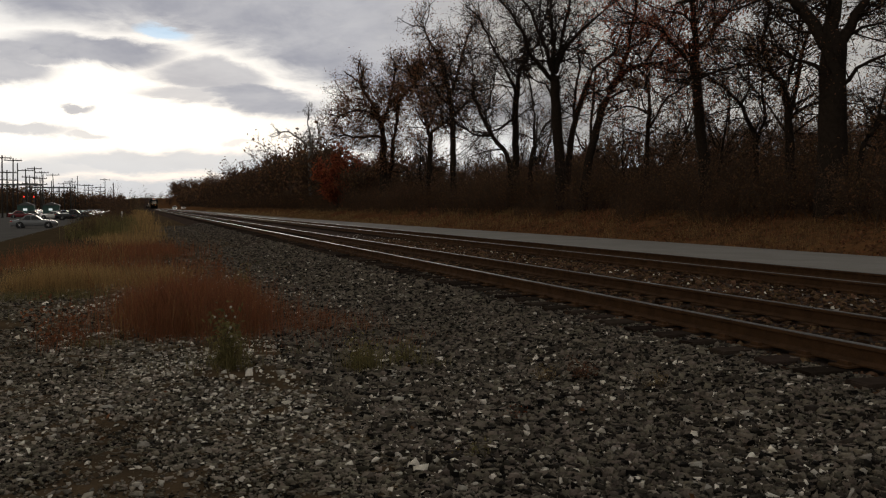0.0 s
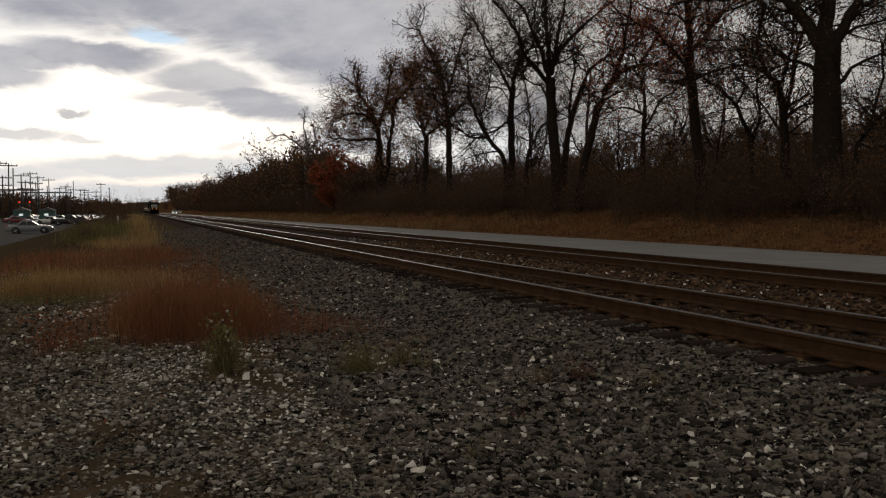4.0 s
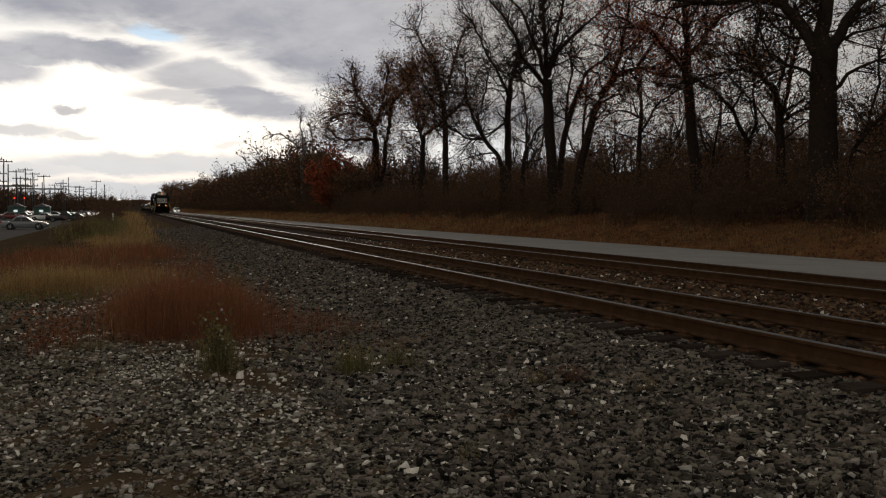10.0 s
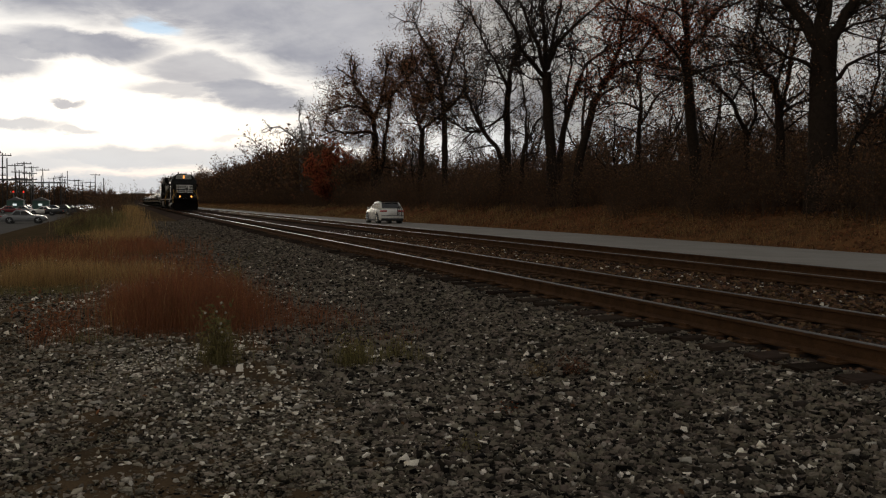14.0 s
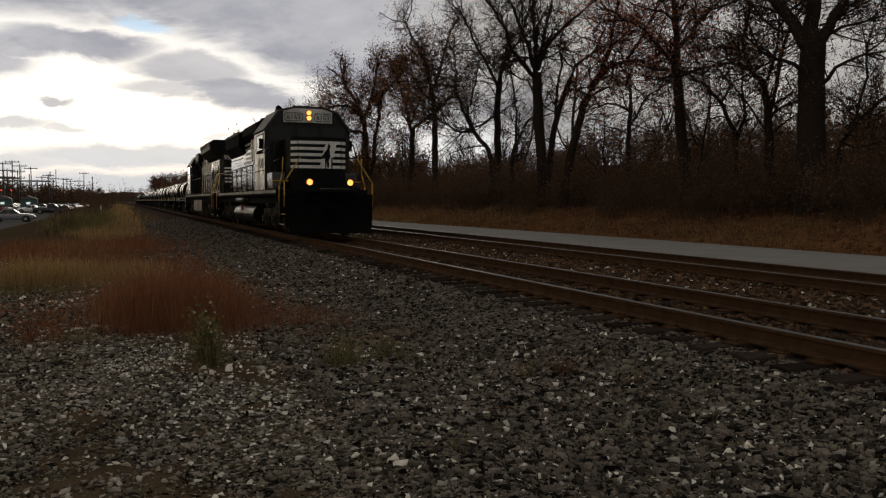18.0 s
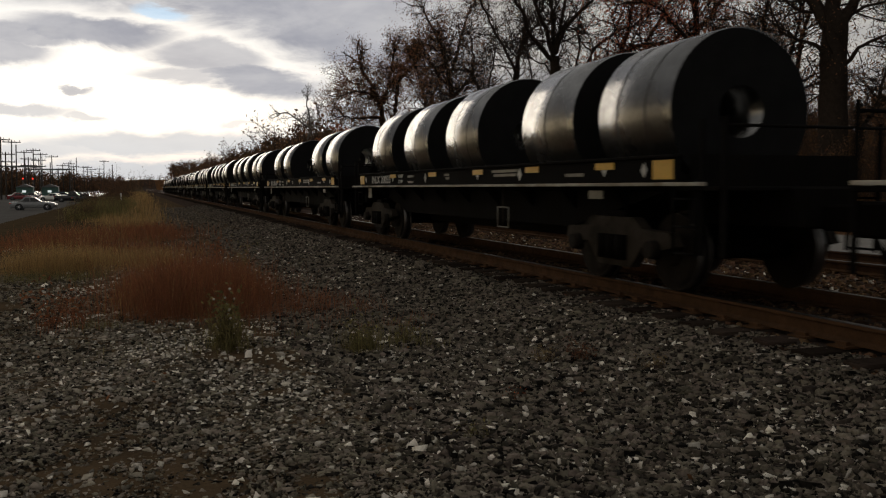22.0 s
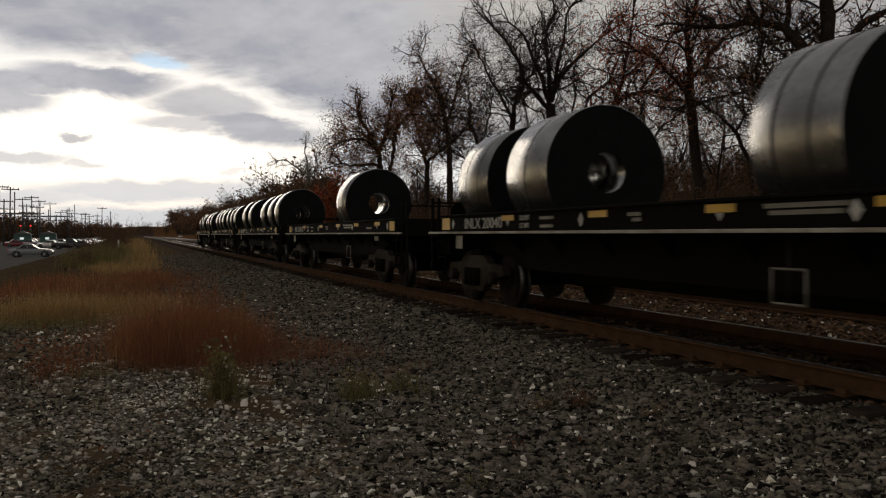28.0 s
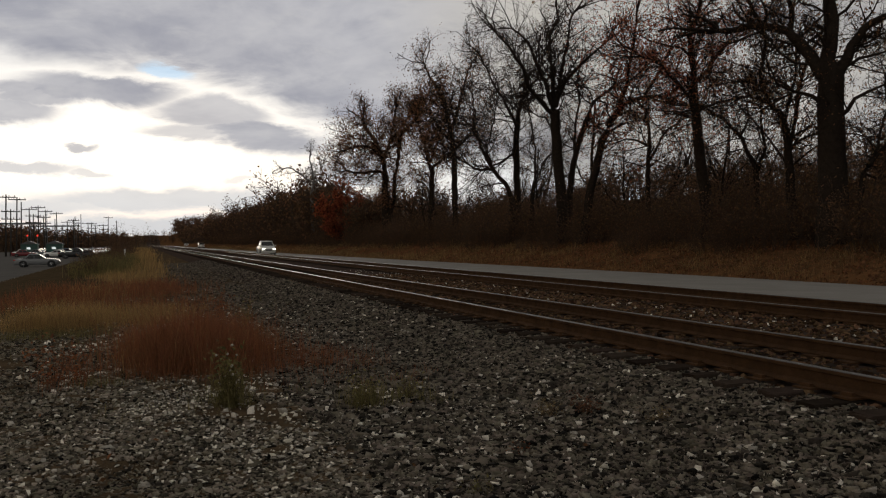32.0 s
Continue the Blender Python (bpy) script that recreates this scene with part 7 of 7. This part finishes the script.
weed(0.80, 8.95, 0.58, 22, 0.18, GRASS_GREEN, "tall olive weed with small dry flower heads", 12, 1)
weed(2.05, 8.35, 0.36, 12, 0.28, GRASS_GREEN, "low greenish-yellow weed in the gravel", 0, 2)
weed(2.55, 8.6, 0.26, 9, 0.3, GRASS_GREEN, "low greenish-yellow weed in the gravel", 0, 3)
weed(-0.95, 11.0, 0.6, 10, 0.3, GRASS_RED, "sparse brown dead weed in the gravel", 0, 4)
weed(-0.75, 11.3, 0.5, 8, 0.3, GRASS_RED, "sparse brown dead weed in the gravel", 0, 5)
weed(3.45, 7.2, 0.16, 14, 0.4, DRY_STALK, "small dry tan weed in the ballast", 0, 6)
weed(3.75, 7.0, 0.2, 14, 0.4, DULL_RED, "small brown dead weed in the ballast", 0, 7)
weed(4.0, 6.3, 0.14, 12, 0.45, DRY_STALK, "small dry tan weed in the ballast", 0, 8)
weed(2.62, 6.0, 0.05, 4, 0.5, LEAF_RUST, "tiny orange seedling in the gravel", 0, 9)
weed(2.0, 5.2, 0.10, 6, 0.4, GRASS_GREEN, "tiny green weed in the gravel", 0, 10)
weed(1.9, 17.5, 0.5, 12, 0.25, GRASS_GREEN, "dull green weed on the gravel shoulder", 0, 11)
weed(1.6, 19.5, 0.5, 12, 0.25, GRASS_RED, "dull brown weed on the gravel shoulder", 0, 12)
for k in range(9):
    weed(-3.2 + 0.28 * k, 46 + 2.6 * k, 0.75, 16, 0.3, GRASS_GREEN, "tall olive weed on the strip by the lot", 0, 20 + k)

# ---- road vehicles: y runs forward from the rear bumper ----
TYRE = plain("tyre_rubber", (0.02, 0.02, 0.02), 0.9)
CHROME = plain("chrome", (0.75, 0.75, 0.76), 0.22, 1.0)
TAIL_RED = plain("tail_lamp_red", (0.45, 0.02, 0.02), 0.25)
CAR_GLASS = plain("tinted_glass", (0.012, 0.013, 0.015), 0.06)
DARK_TRIM = plain("dark_trim", (0.02, 0.02, 0.022), 0.6)
HEAD_ON = glowing("headlight_lit", (1.0, 0.95, 0.82), 6.0)


def car_paint(name, color):
    return material(name, color, 0.25, 0, tuple(c * 0.9 for c in color), 0.5, 30, 0.3, 0.0, coat=0.25)


def loft(bm, sections, mi=0):
    """Closed rings of equal count joined in order, capped at both ends."""
    rings = [[bm.verts.new(p) for p in s] for s in sections]
    n = len(rings[0])
    fs = []
    for a, b in zip(rings, rings[1:]):
        for k in range(n):
            fs.append(bm.faces.new((a[k], a[(k + 1) % n], b[(k + 1) % n], b[k])))
    fs += [bm.faces.new(rings[0]), bm.faces.new(rings[-1])]
    for f in fs:
        f.material_index = mi
        f.smooth = True
    bmesh.ops.recalc_face_normals(bm, faces=fs)
    return bm


def body_ring(y, w_, z0, z1, crown=0.05):
    """A cross-section of a car's lower body."""
    return [(-w_ * 0.90, y, z0), (-w_, y, z0 + 0.12), (-w_, y, z0 + (z1 - z0) * 0.62), (-w_ * 0.97, y, z1 - 0.06), (-w_ * 0.84, y, z1), (0, y, z1 + crown), (w_ * 0.84, y, z1), (w_ * 0.97, y, z1 - 0.06), (w_, y, z0 + (z1 - z0) * 0.62), (w_, y, z0 + 0.12), (w_ * 0.90, y, z0)]


def vehicle(label, paint, length, width, height, shape, group="", lit=False, fine=True):
    """A car with body, glasshouse, roof, panes, wheels, lamps, mirrors and handles. shape: sedan, suv or pickup."""
    V = thing("car" if shape != "pickup" else "pickup_truck", label, "car" if shape != "pickup" else "truck", group)
    hw, belt = width / 2, height * (0.665 if shape == "suv" else 0.62)
    hood, z0 = belt - (0.02 if shape == "sedan" else 0.0), 0.24
    L = length
    front_deck = {"sedan": 0.70, "suv": 0.73, "pickup": 0.74}[shape] * L
    rear_deck = {"sedan": 0.17, "suv": 0.02, "pickup": 0.40}[shape] * L
    rings = [body_ring(0.0, hw * 0.86, z0 + 0.12, belt * 0.86, 0.0), body_ring(0.10, hw * 0.97, z0, belt * 0.97, 0.02), body_ring(0.25 * L, hw, z0 - 0.02, belt), body_ring(0.55 * L, hw, z0 - 0.02, belt), body_ring(front_deck, hw, z0 - 0.02, belt - 0.01, 0.06),
             body_ring(0.86 * L, hw * 0.97, z0, hood * 0.94, 0.07), body_ring(0.96 * L, hw * 0.90, z0 + 0.02, hood * 0.84, 0.06), body_ring(L, hw * 0.72, z0 + 0.12, hood * 0.66, 0.02)]
    body = part("body", loft(B(), rings), paint, V)
    # glasshouse
    y0, y1 = rear_deck, front_deck
    s0, s1 = {"sedan": (0.16 * L, 0.17 * L), "suv": (0.15 * L, 0.22 * L), "pickup": (0.03 * L, 0.14 * L)}[shape]
    r0, r1, rw, bw = y0 + s0, y1 - s1, hw * 0.74, hw * 0.93
    low = [(-bw, y0, belt - 0.05), (bw, y0, belt - 0.05), (bw, y1, belt - 0.05), (-bw, y1, belt - 0.05)]
    top = [(-rw, r0, height - 0.04), (rw, r0, height - 0.04), (rw, r1, height - 0.05), (-rw, r1, height - 0.05)]
    part("glasshouse", loft(B(), [low, top]), paint, V)
    roof = [[(-rw * 1.02, r0 - 0.03, height - 0.06), (rw * 1.02, r0 - 0.03, height - 0.06), (rw * 1.02, r1 + 0.03, height - 0.07), (-rw * 1.02, r1 + 0.03, height - 0.07)], [(-rw * 0.9, r0 + 0.05, height), (rw * 0.9, r0 + 0.05, height), (rw * 0.9, r1 - 0.05, height - 0.01), (-rw * 0.9, r1 - 0.05, height - 0.01)]]
    if shape == "suv":
        arch = [(r0 - 0.10, height - 0.10), (r0 + 0.25, height - 0.035), (r0 + 0.75, height), (r1 - 0.55, height), (r1 - 0.2, height - 0.03), (r1 + 0.06, height - 0.09)]
        skin = B()
        loft(skin, [[(x_, y_, z_ - 0.05) for y_, z_ in arch] + [(x_ * k_, y_, z_) for y_, z_ in reversed(arch)] for x_, k_ in ((-rw * 1.02, 0.94), (-rw * 0.5, 1.0), (rw * 0.5, 1.0), (rw * 1.02, 0.94))])
        part("roof", skin, paint, V)
        if fine:
            part("rear_roof_panel", box(B(), -rw * 0.9, rw * 0.9, r0 - 0.05, r0 + 0.7, height - 0.055, height + 0.004, 0.01), DARK_TRIM, V, "black rear roof panel")
    else:
        part("roof", loft(B(), roof), paint, V)

    def pane(corners, push):
        """A dark pane lying just proud of the painted upper body."""
        bm = B()
        a = [bm.verts.new(Vector(p) + Vector(push)) for p in corners]
        b_ = [bm.verts.new(Vector(p) - Vector(push)) for p in corners]
        fs = [bm.faces.new(a), bm.faces.new(b_)] + [bm.faces.new((a[i], a[(i + 1) % 4], b_[(i + 1) % 4], b_[i])) for i in range(4)]
        bmesh.ops.recalc_face_normals(bm, faces=fs)
        part("pane", bm, CAR_GLASS, V)

    def end_at(rear, across, up):
        yb, yt = (y0, r0) if rear else (y1, r1)
        return (across * (bw + (rw - bw) * up), yb + (yt - yb) * up, belt - 0.05 + (height - 0.045 - belt + 0.05) * up)
    for rear, push in ((True, (0, -0.012, 0.006)), (False, (0, 0.010, 0.010))):
        pane([end_at(rear, c, u) for c, u in ((-0.86, 0.16), (0.86, 0.16), (0.88, 0.86), (-0.88, 0.86))], push)
    spans = {"sedan": ((0.13, 0.50), (0.53, 0.93)), "suv": ((0.13, 0.54), (0.56, 0.95)), "pickup": ((0.12, 0.48), (0.52, 0.92))}[shape]
    for sx in (-1, 1):
        def at(f, up):
            yb, yt = y0 + (y1 - y0) * f, r0 + (r1 - r0) * f
            return (sx * (bw + (rw - bw) * up), yb + (yt - yb) * up, belt - 0.05 + (height - 0.045 - belt + 0.05) * up)
        for k, (f0, f1) in enumerate(spans):
            pane([at(f0 + (0.03 if k == 0 and shape == "suv" else 0.0), 0.15), at(f1, 0.15), at(f1, 0.84), at(f0, 0.84)], (sx * 0.012, 0, 0.004))
        if fine:
            part("rocker_trim", box(B(), min(sx * hw * 0.93, sx * (hw + 0.012)), max(sx * hw * 0.93, sx * (hw + 0.012)), 0.26 * L, 0.74 * L, z0 - 0.04, z0 + 0.06, 0.01), DARK_TRIM, V)
            part("mirror", box(B(), min(sx * (hw - 0.03), sx * (hw + 0.17)), max(sx * (hw - 0.03), sx * (hw + 0.17)), y1 - 0.36, y1 - 0.22, belt - 0.03, belt + 0.12, 0.03), paint, V)
            for f in (0.40, 0.62):
                part("door_handle", box(B(), min(sx * hw, sx * (hw + 0.02)), max(sx * hw, sx * (hw + 0.02)), f * L - 0.09, f * L + 0.09, belt - 0.15, belt - 0.12, 0.006), CHROME, V)
                part("door_seam", box(B(), min(sx * hw * 0.985, sx * (hw + 0.002)), max(sx * hw * 0.985, sx * (hw + 0.002)), f * L - 0.155, f * L - 0.145, z0 + 0.1, belt - 0.08), DARK_TRIM, V)
        lampy = part("tail_lamp", box(B(), min(sx * hw * 0.45, sx * hw * 0.965), max(sx * hw * 0.45, sx * hw * 0.965), -0.02, 0.24, belt * 0.80, belt * 0.91, 0.02), TAIL_RED, V, "red tail lamp")
        part("headlamp", box(B(), min(sx * hw * 0.5, sx * hw * 0.86), max(sx * hw * 0.5, sx * hw * 0.86), L - 0.22, L - 0.02, hood * 0.62, hood * 0.74, 0.03), HEAD_ON if lit else CHROME, V, "lit headlamp" if lit else "")
        for y in (0.205 * L, 0.81 * L):
            r = 0.39 if shape == "suv" else 0.37 if shape == "pickup" else 0.33
            part("wheel_arch", rod(B(), (sx * (hw - 0.25), y, r), (sx * (hw + 0.004), y, r), r + 0.075, seg=24), DARK_TRIM, V)
            wheel = part("wheel", rod(B(), (sx * (hw - 0.22), y, r), (sx * (hw + 0.012), y, r), r, seg=24), TYRE, V)
            rim = B()
            rod(rim, (sx * (hw + 0.010), y, r), (sx * (hw + 0.018), y, r), r * 0.74, seg=20, mi=1)
            for k in range(10 if fine else 5):
                a = 2 * math.pi * k / (10 if fine else 5)
                rod(rim, (sx * (hw + 0.022), y, r), (sx * (hw + 0.022), y + r * 0.74 * math.cos(a), r + r * 0.74 * math.sin(a)), 0.040, 0.030, seg=4)
            part("rim", rim, [CHROME, DARK_TRIM], wheel, "bright spoked rim")
    part("bumper", box(B(), -hw * 0.9, hw * 0.9, -0.05, 0.16, z0 - 0.04, z0 + 0.17, 0.04), DARK_TRIM if shape == "suv" else paint, V)
    if fine:
        part("number_plate", box(B(), -0.26, 0.26, -0.03, -0.01, belt * 0.62, belt * 0.62 + 0.14), WHITE_PAINT, V)
        part("grille", box(B(), -hw * 0.42, hw * 0.42, L - 0.08, L + 0.01, hood * 0.48, hood * 0.66, 0.02), DARK_TRIM, V)
        if shape == "suv":
            part("bumper_trim", box(B(), -hw * 0.9, hw * 0.9, -0.035, 0.05, z0 + 0.36, z0 + 0.39), DARK_TRIM, V)
            rack = part("bicycle_rack", bent(B(), ((0.5, 0.02, 0.62), (0.5, -0.10, 0.75), (0.5, -0.16, 1.22), (0.5, -0.42, 1.32)), 0.03), DARK_TRIM, V, "folded black bicycle rack")
            part("rack_arm", bent(B(), ((0.72, 0.0, 0.55), (0.68, -0.12, 0.8), (0.66, -0.18, 1.2), (0.36, -0.2, 1.28), (0.36, -0.1, 0.6)), 0.025), DARK_TRIM, rack)
            part("strap", bent(B(), ((0.5, -0.16, 1.2), (0.45, 0.1, 1.5)), 0.012), DARK_TRIM, rack)
            part("spoiler", box(B(), -rw * 0.95, rw * 0.95, r0 - 0.16, r0 + 0.1, height - 0.075, height - 0.02, 0.01), CAR_BLACK, V)
    return V


PEARL, SILVER, GREY, RED_CAR, BLACK_CAR, BLUE_CAR = (car_paint(n, c) for n, c in (("pearl_white", (0.82, 0.80, 0.76)), ("silver", (0.22, 0.225, 0.23)), ("slate", (0.12, 0.125, 0.135)), ("maroon", (0.20, 0.02, 0.025)), ("black_car", (0.012, 0.012, 0.014)), ("steel_blue", (0.08, 0.11, 0.16))))
suv = vehicle("pearl white sport utility car with dark glass and chrome wheels", PEARL, 4.74, 1.93, 1.68, "suv", "cars on the road")
oncoming = vehicle("white pickup truck with lit headlights on the road", PEARL, 5.4, 1.95, 1.85, "pickup", "cars on the road", True)

# parked cars
models = [
    vehicle("silver sedan parked in the lot", SILVER, 4.6, 1.8, 1.45, "sedan", "cars in the lot", False, False),
    vehicle("dark grey sedan parked in the lot", GREY, 4.7, 1.8, 1.45, "sedan", "cars in the lot", False, False),
    vehicle("white sedan parked in the lot", PEARL, 4.6, 1.8, 1.46, "sedan", "cars in the lot", False, False),
    vehicle("dark red sport utility car parked in the lot", RED_CAR, 4.6, 1.85, 1.65, "suv", "cars in the lot", False, False),
    vehicle("black pickup truck parked in the lot", BLACK_CAR, 5.5, 1.95, 1.85, "pickup", "cars in the lot", False, False),
    vehicle("blue sport utility car parked in the lot", BLUE_CAR, 4.6, 1.85, 1.65, "suv", "cars in the lot", False, False),
    vehicle("black sedan parked in the lot", BLACK_CAR, 4.7, 1.8, 1.45, "sedan", "cars in the lot", False, False),
    vehicle("dark red sedan parked in the lot", RED_CAR, 4.7, 1.8, 1.45, "sedan", "cars in the lot", False, False),
]
LOT_Z = -0.76
placed = [(0, -13.0, 105, -90), (3, -19.6, 207.8, -90), (5, -16.2, 192, -90), (4, -13.4, 163, -90), (6, -10.6, 162, -90), (1, -23.2, 204, -90), (2, -27.0, 214, -90), (7, -24.6, 195, -90)]
for k, x, y, a in placed:
    models[k].matrix_basis = pose(x, y, LOT_Z, 0, 0, a)
pick = random.Random(77)
for k in range(29):
    copy_thing(models[pick.choice((0, 1, 2, 6, 0, 6))], pose(-13.0 + pick.uniform(-0.3, 0.3), 182 + 5.0 * k + pick.uniform(-0.5, 0.5), LOT_Z, 0, 0, -90 if pick.random() < 0.8 else 90))
for k in range(10):
    copy_thing(models[pick.choice((1, 3, 5, 6, 0, 4))], pose(-25.5 - 0.4 * k, 222 + 7.0 * k, LOT_Z, 0, 0, -90))
for x, y in ((24.6, 520), (24.6, 536)):
    copy_thing(models[2], pose(x, y, 0.0))

# ---- the substation and poles beyond the lot ----
POLE_WOOD = material("pole_wood", (0.06, 0.05, 0.042), 0.9, 0, (0.03, 0.026, 0.022), 3, 40, 0.5, 0.2)
POLE_STEEL = plain("pole_steel", (0.16, 0.16, 0.16), 0.6, 0.5)
INSULATOR = plain("insulator", (0.10, 0.06, 0.045), 0.3)


def power_pole(h, arms):
    P = thing("utility_pole", "tall wooden utility pole with crossarm", "utility pole", "poles of the substation")
    part("pole", rod(B(), (0, 0, -0.3), (0, 0, h), 0.20, 0.13, seg=10), POLE_WOOD, P)
    for k in range(arms):
        z = h - 0.5 - 1.6 * k
        arm = part("crossarm", box(B(), -1.9, 1.9, -0.08, 0.08, z - 0.1, z + 0.1), POLE_WOOD, P)
        for x in (-1.7, -0.6, 0.6, 1.7):
            part("insulator", rod(B(), (x, 0, z + 0.1), (x, 0, z + 0.42), 0.07, 0.05, seg=8), INSULATOR, arm)
    return P


pole_a, pole_b, pole_c = power_pole(12.0, 1), power_pole(10.0, 2), power_pole(13.5, 0)
first = [True, True, True]
rows_of_poles = [(205 + 10.0 * j, -7.4 + 0.27 * j + pick.uniform(-0.12, 0.12)) for j in range(21)]
for k, (x, y) in enumerate([(y * math.tan(radians(a)), y) for y, a in rows_of_poles]):
    which = (0, 1, 0, 2, 0, 1)[k % 6]
    src = (pole_a, pole_b, pole_c)[which]
    m = pose(x, y, -0.80, 0, pick.uniform(-1.2, 1.2), pick.uniform(-12, 12)) @ Matrix.Diagonal((1, 1, pick.uniform(0.78, 1.12), 1))
    if first[which]:
        src.matrix_basis = m
        first[which] = False
    else:
        copy_thing(src, m)
copy_thing(pole_c, pose(-8.2, 330, -3.0))


def gantry(x, y, wide, h):
    G = thing("substation_gantry", "grey steel substation gantry with beam", "gantry", "gantries of the substation")
    for sx in (-wide / 2, wide / 2):
        bm = B()
        for ax, ay in ((-0.3, -0.3), (0.3, -0.3), (0.3, 0.3), (-0.3, 0.3)):
            rod(bm, (sx + ax, ay, -0.3), (sx + ax * 0.5, ay * 0.5, h), 0.05, seg=4)
        for k in range(6):
            rod(bm, (sx - 0.28, -0.28, h * k / 6), (sx + 0.28, -0.28, h * (k + 1) / 6), 0.035, seg=4)
        part("column", bm, POLE_STEEL, G)
    part("beam", box(B(), -wide / 2, wide / 2, -0.25, 0.25, h * 0.72, h * 0.72 + 0.4), POLE_STEEL, G)
    for k in range(5):
        part("insulator", rod(B(), (-wide / 2 + wide * (k + 0.5) / 5, 0, h * 0.72 - 1.3), (-wide / 2 + wide * (k + 0.5) / 5, 0, h * 0.72), 0.09, seg=8), INSULATOR, G)
    G.matrix_basis = pose(x, y, -0.80)


for x, y, wide, h in ((-27, 225, 12, 10.0), (-24, 275, 12, 10.5)):
    gantry(x, y, wide, h)
HUT_GREEN = plain("hut_green", (0.06, 0.13, 0.11), 0.6)
RED_GLOW = glowing("red_signal", (1.0, 0.05, 0.03), 1.6)


def hut(x, y):
    H = thing("control_hut", "small green metal hut with lit window", "hut", "", pose(x, y, -0.80))
    part("wall", box(B(), -1.6, 1.6, -1.5, 1.5, 0, 2.6, 0.02), HUT_GREEN, H)
    part("roof", prism(B(), ((-1.8, 2.6), (1.8, 2.6), (0, 3.3)), "y", -1.7, 1.7), POLE_STEEL, H)
    part("window", box(B(), -0.45, 0.3, -1.53, -1.50, 1.5, 1.95), glowing("hut_window", (0.9, 1.0, 0.95), 0.7), H)


hut(-22.4, 205)
hut(-17.6, 206)
for x in (-23.6, -21.6):
    S = thing("signal_light", "red signal light on a thin post", "signal light", "red signals", pose(x, 212, -0.80))
    part("post", rod(B(), (0, 0, 0), (0, 0, 4.6), 0.06, seg=8), POLE_STEEL, S)
    part("lens", rod(B(), (0, -0.12, 4.5), (0, -0.06, 4.5), 0.16, seg=14), RED_GLOW, S, "glowing red lens")
G = thing("marker_post", "short white marker post in the grass", "post", "", pose(-1.3, 77, 0.0))
part("post", box(B(), -0.06, 0.06, -0.03, 0.03, -0.2, 1.2, 0.005), WHITE_PAINT, G)
G = thing("marker_post", "low white marker post in the weeds", "post", "", pose(-2.1, 82, 0.0))
part("post", box(B(), -0.05, 0.05, -0.03, 0.03, -0.2, 0.8, 0.005), WHITE_PAINT, G)

# ---- what moves ----
TRAIN_Y19, TRAIN_V = 7.34, 20.12
PITCH, FIRST_CAR = 16.35, 42.84


def train_front(t):
    """Where the leading locomotive's front plate stands along the track."""
    return TRAIN_Y19 - TRAIN_V * (t - 19.0)


def motions():
    times = (0.0, 8.0, 16.0, 24.0, 32.0)

    def run(ob, back, up=0.0):
        walk(ob, [(t, pose(NEAR, train_front(t) + back, RAIL + up)) for t in times])
    walk(suv, [(t, pose(18.85, 18.2 + 13.2 * (t - 10.5), 0.0)) for t in (0.0, 10.5, 17.0, 32.0)])
    walk(oncoming, [(t, pose(15.4, 119.0 - 9.3 * (t - 32.0), 0.0, 0, 0, 180)) for t in (0.0, 16.0, 32.0)])
    run(leader, 0)
    run(second, 19.88)
    for i, c in enumerate(cars):
        run(c, FIRST_CAR + i * PITCH)
    for c, i, y, z in coils:
        run(c, FIRST_CAR + i * PITCH + y, z)


motions()
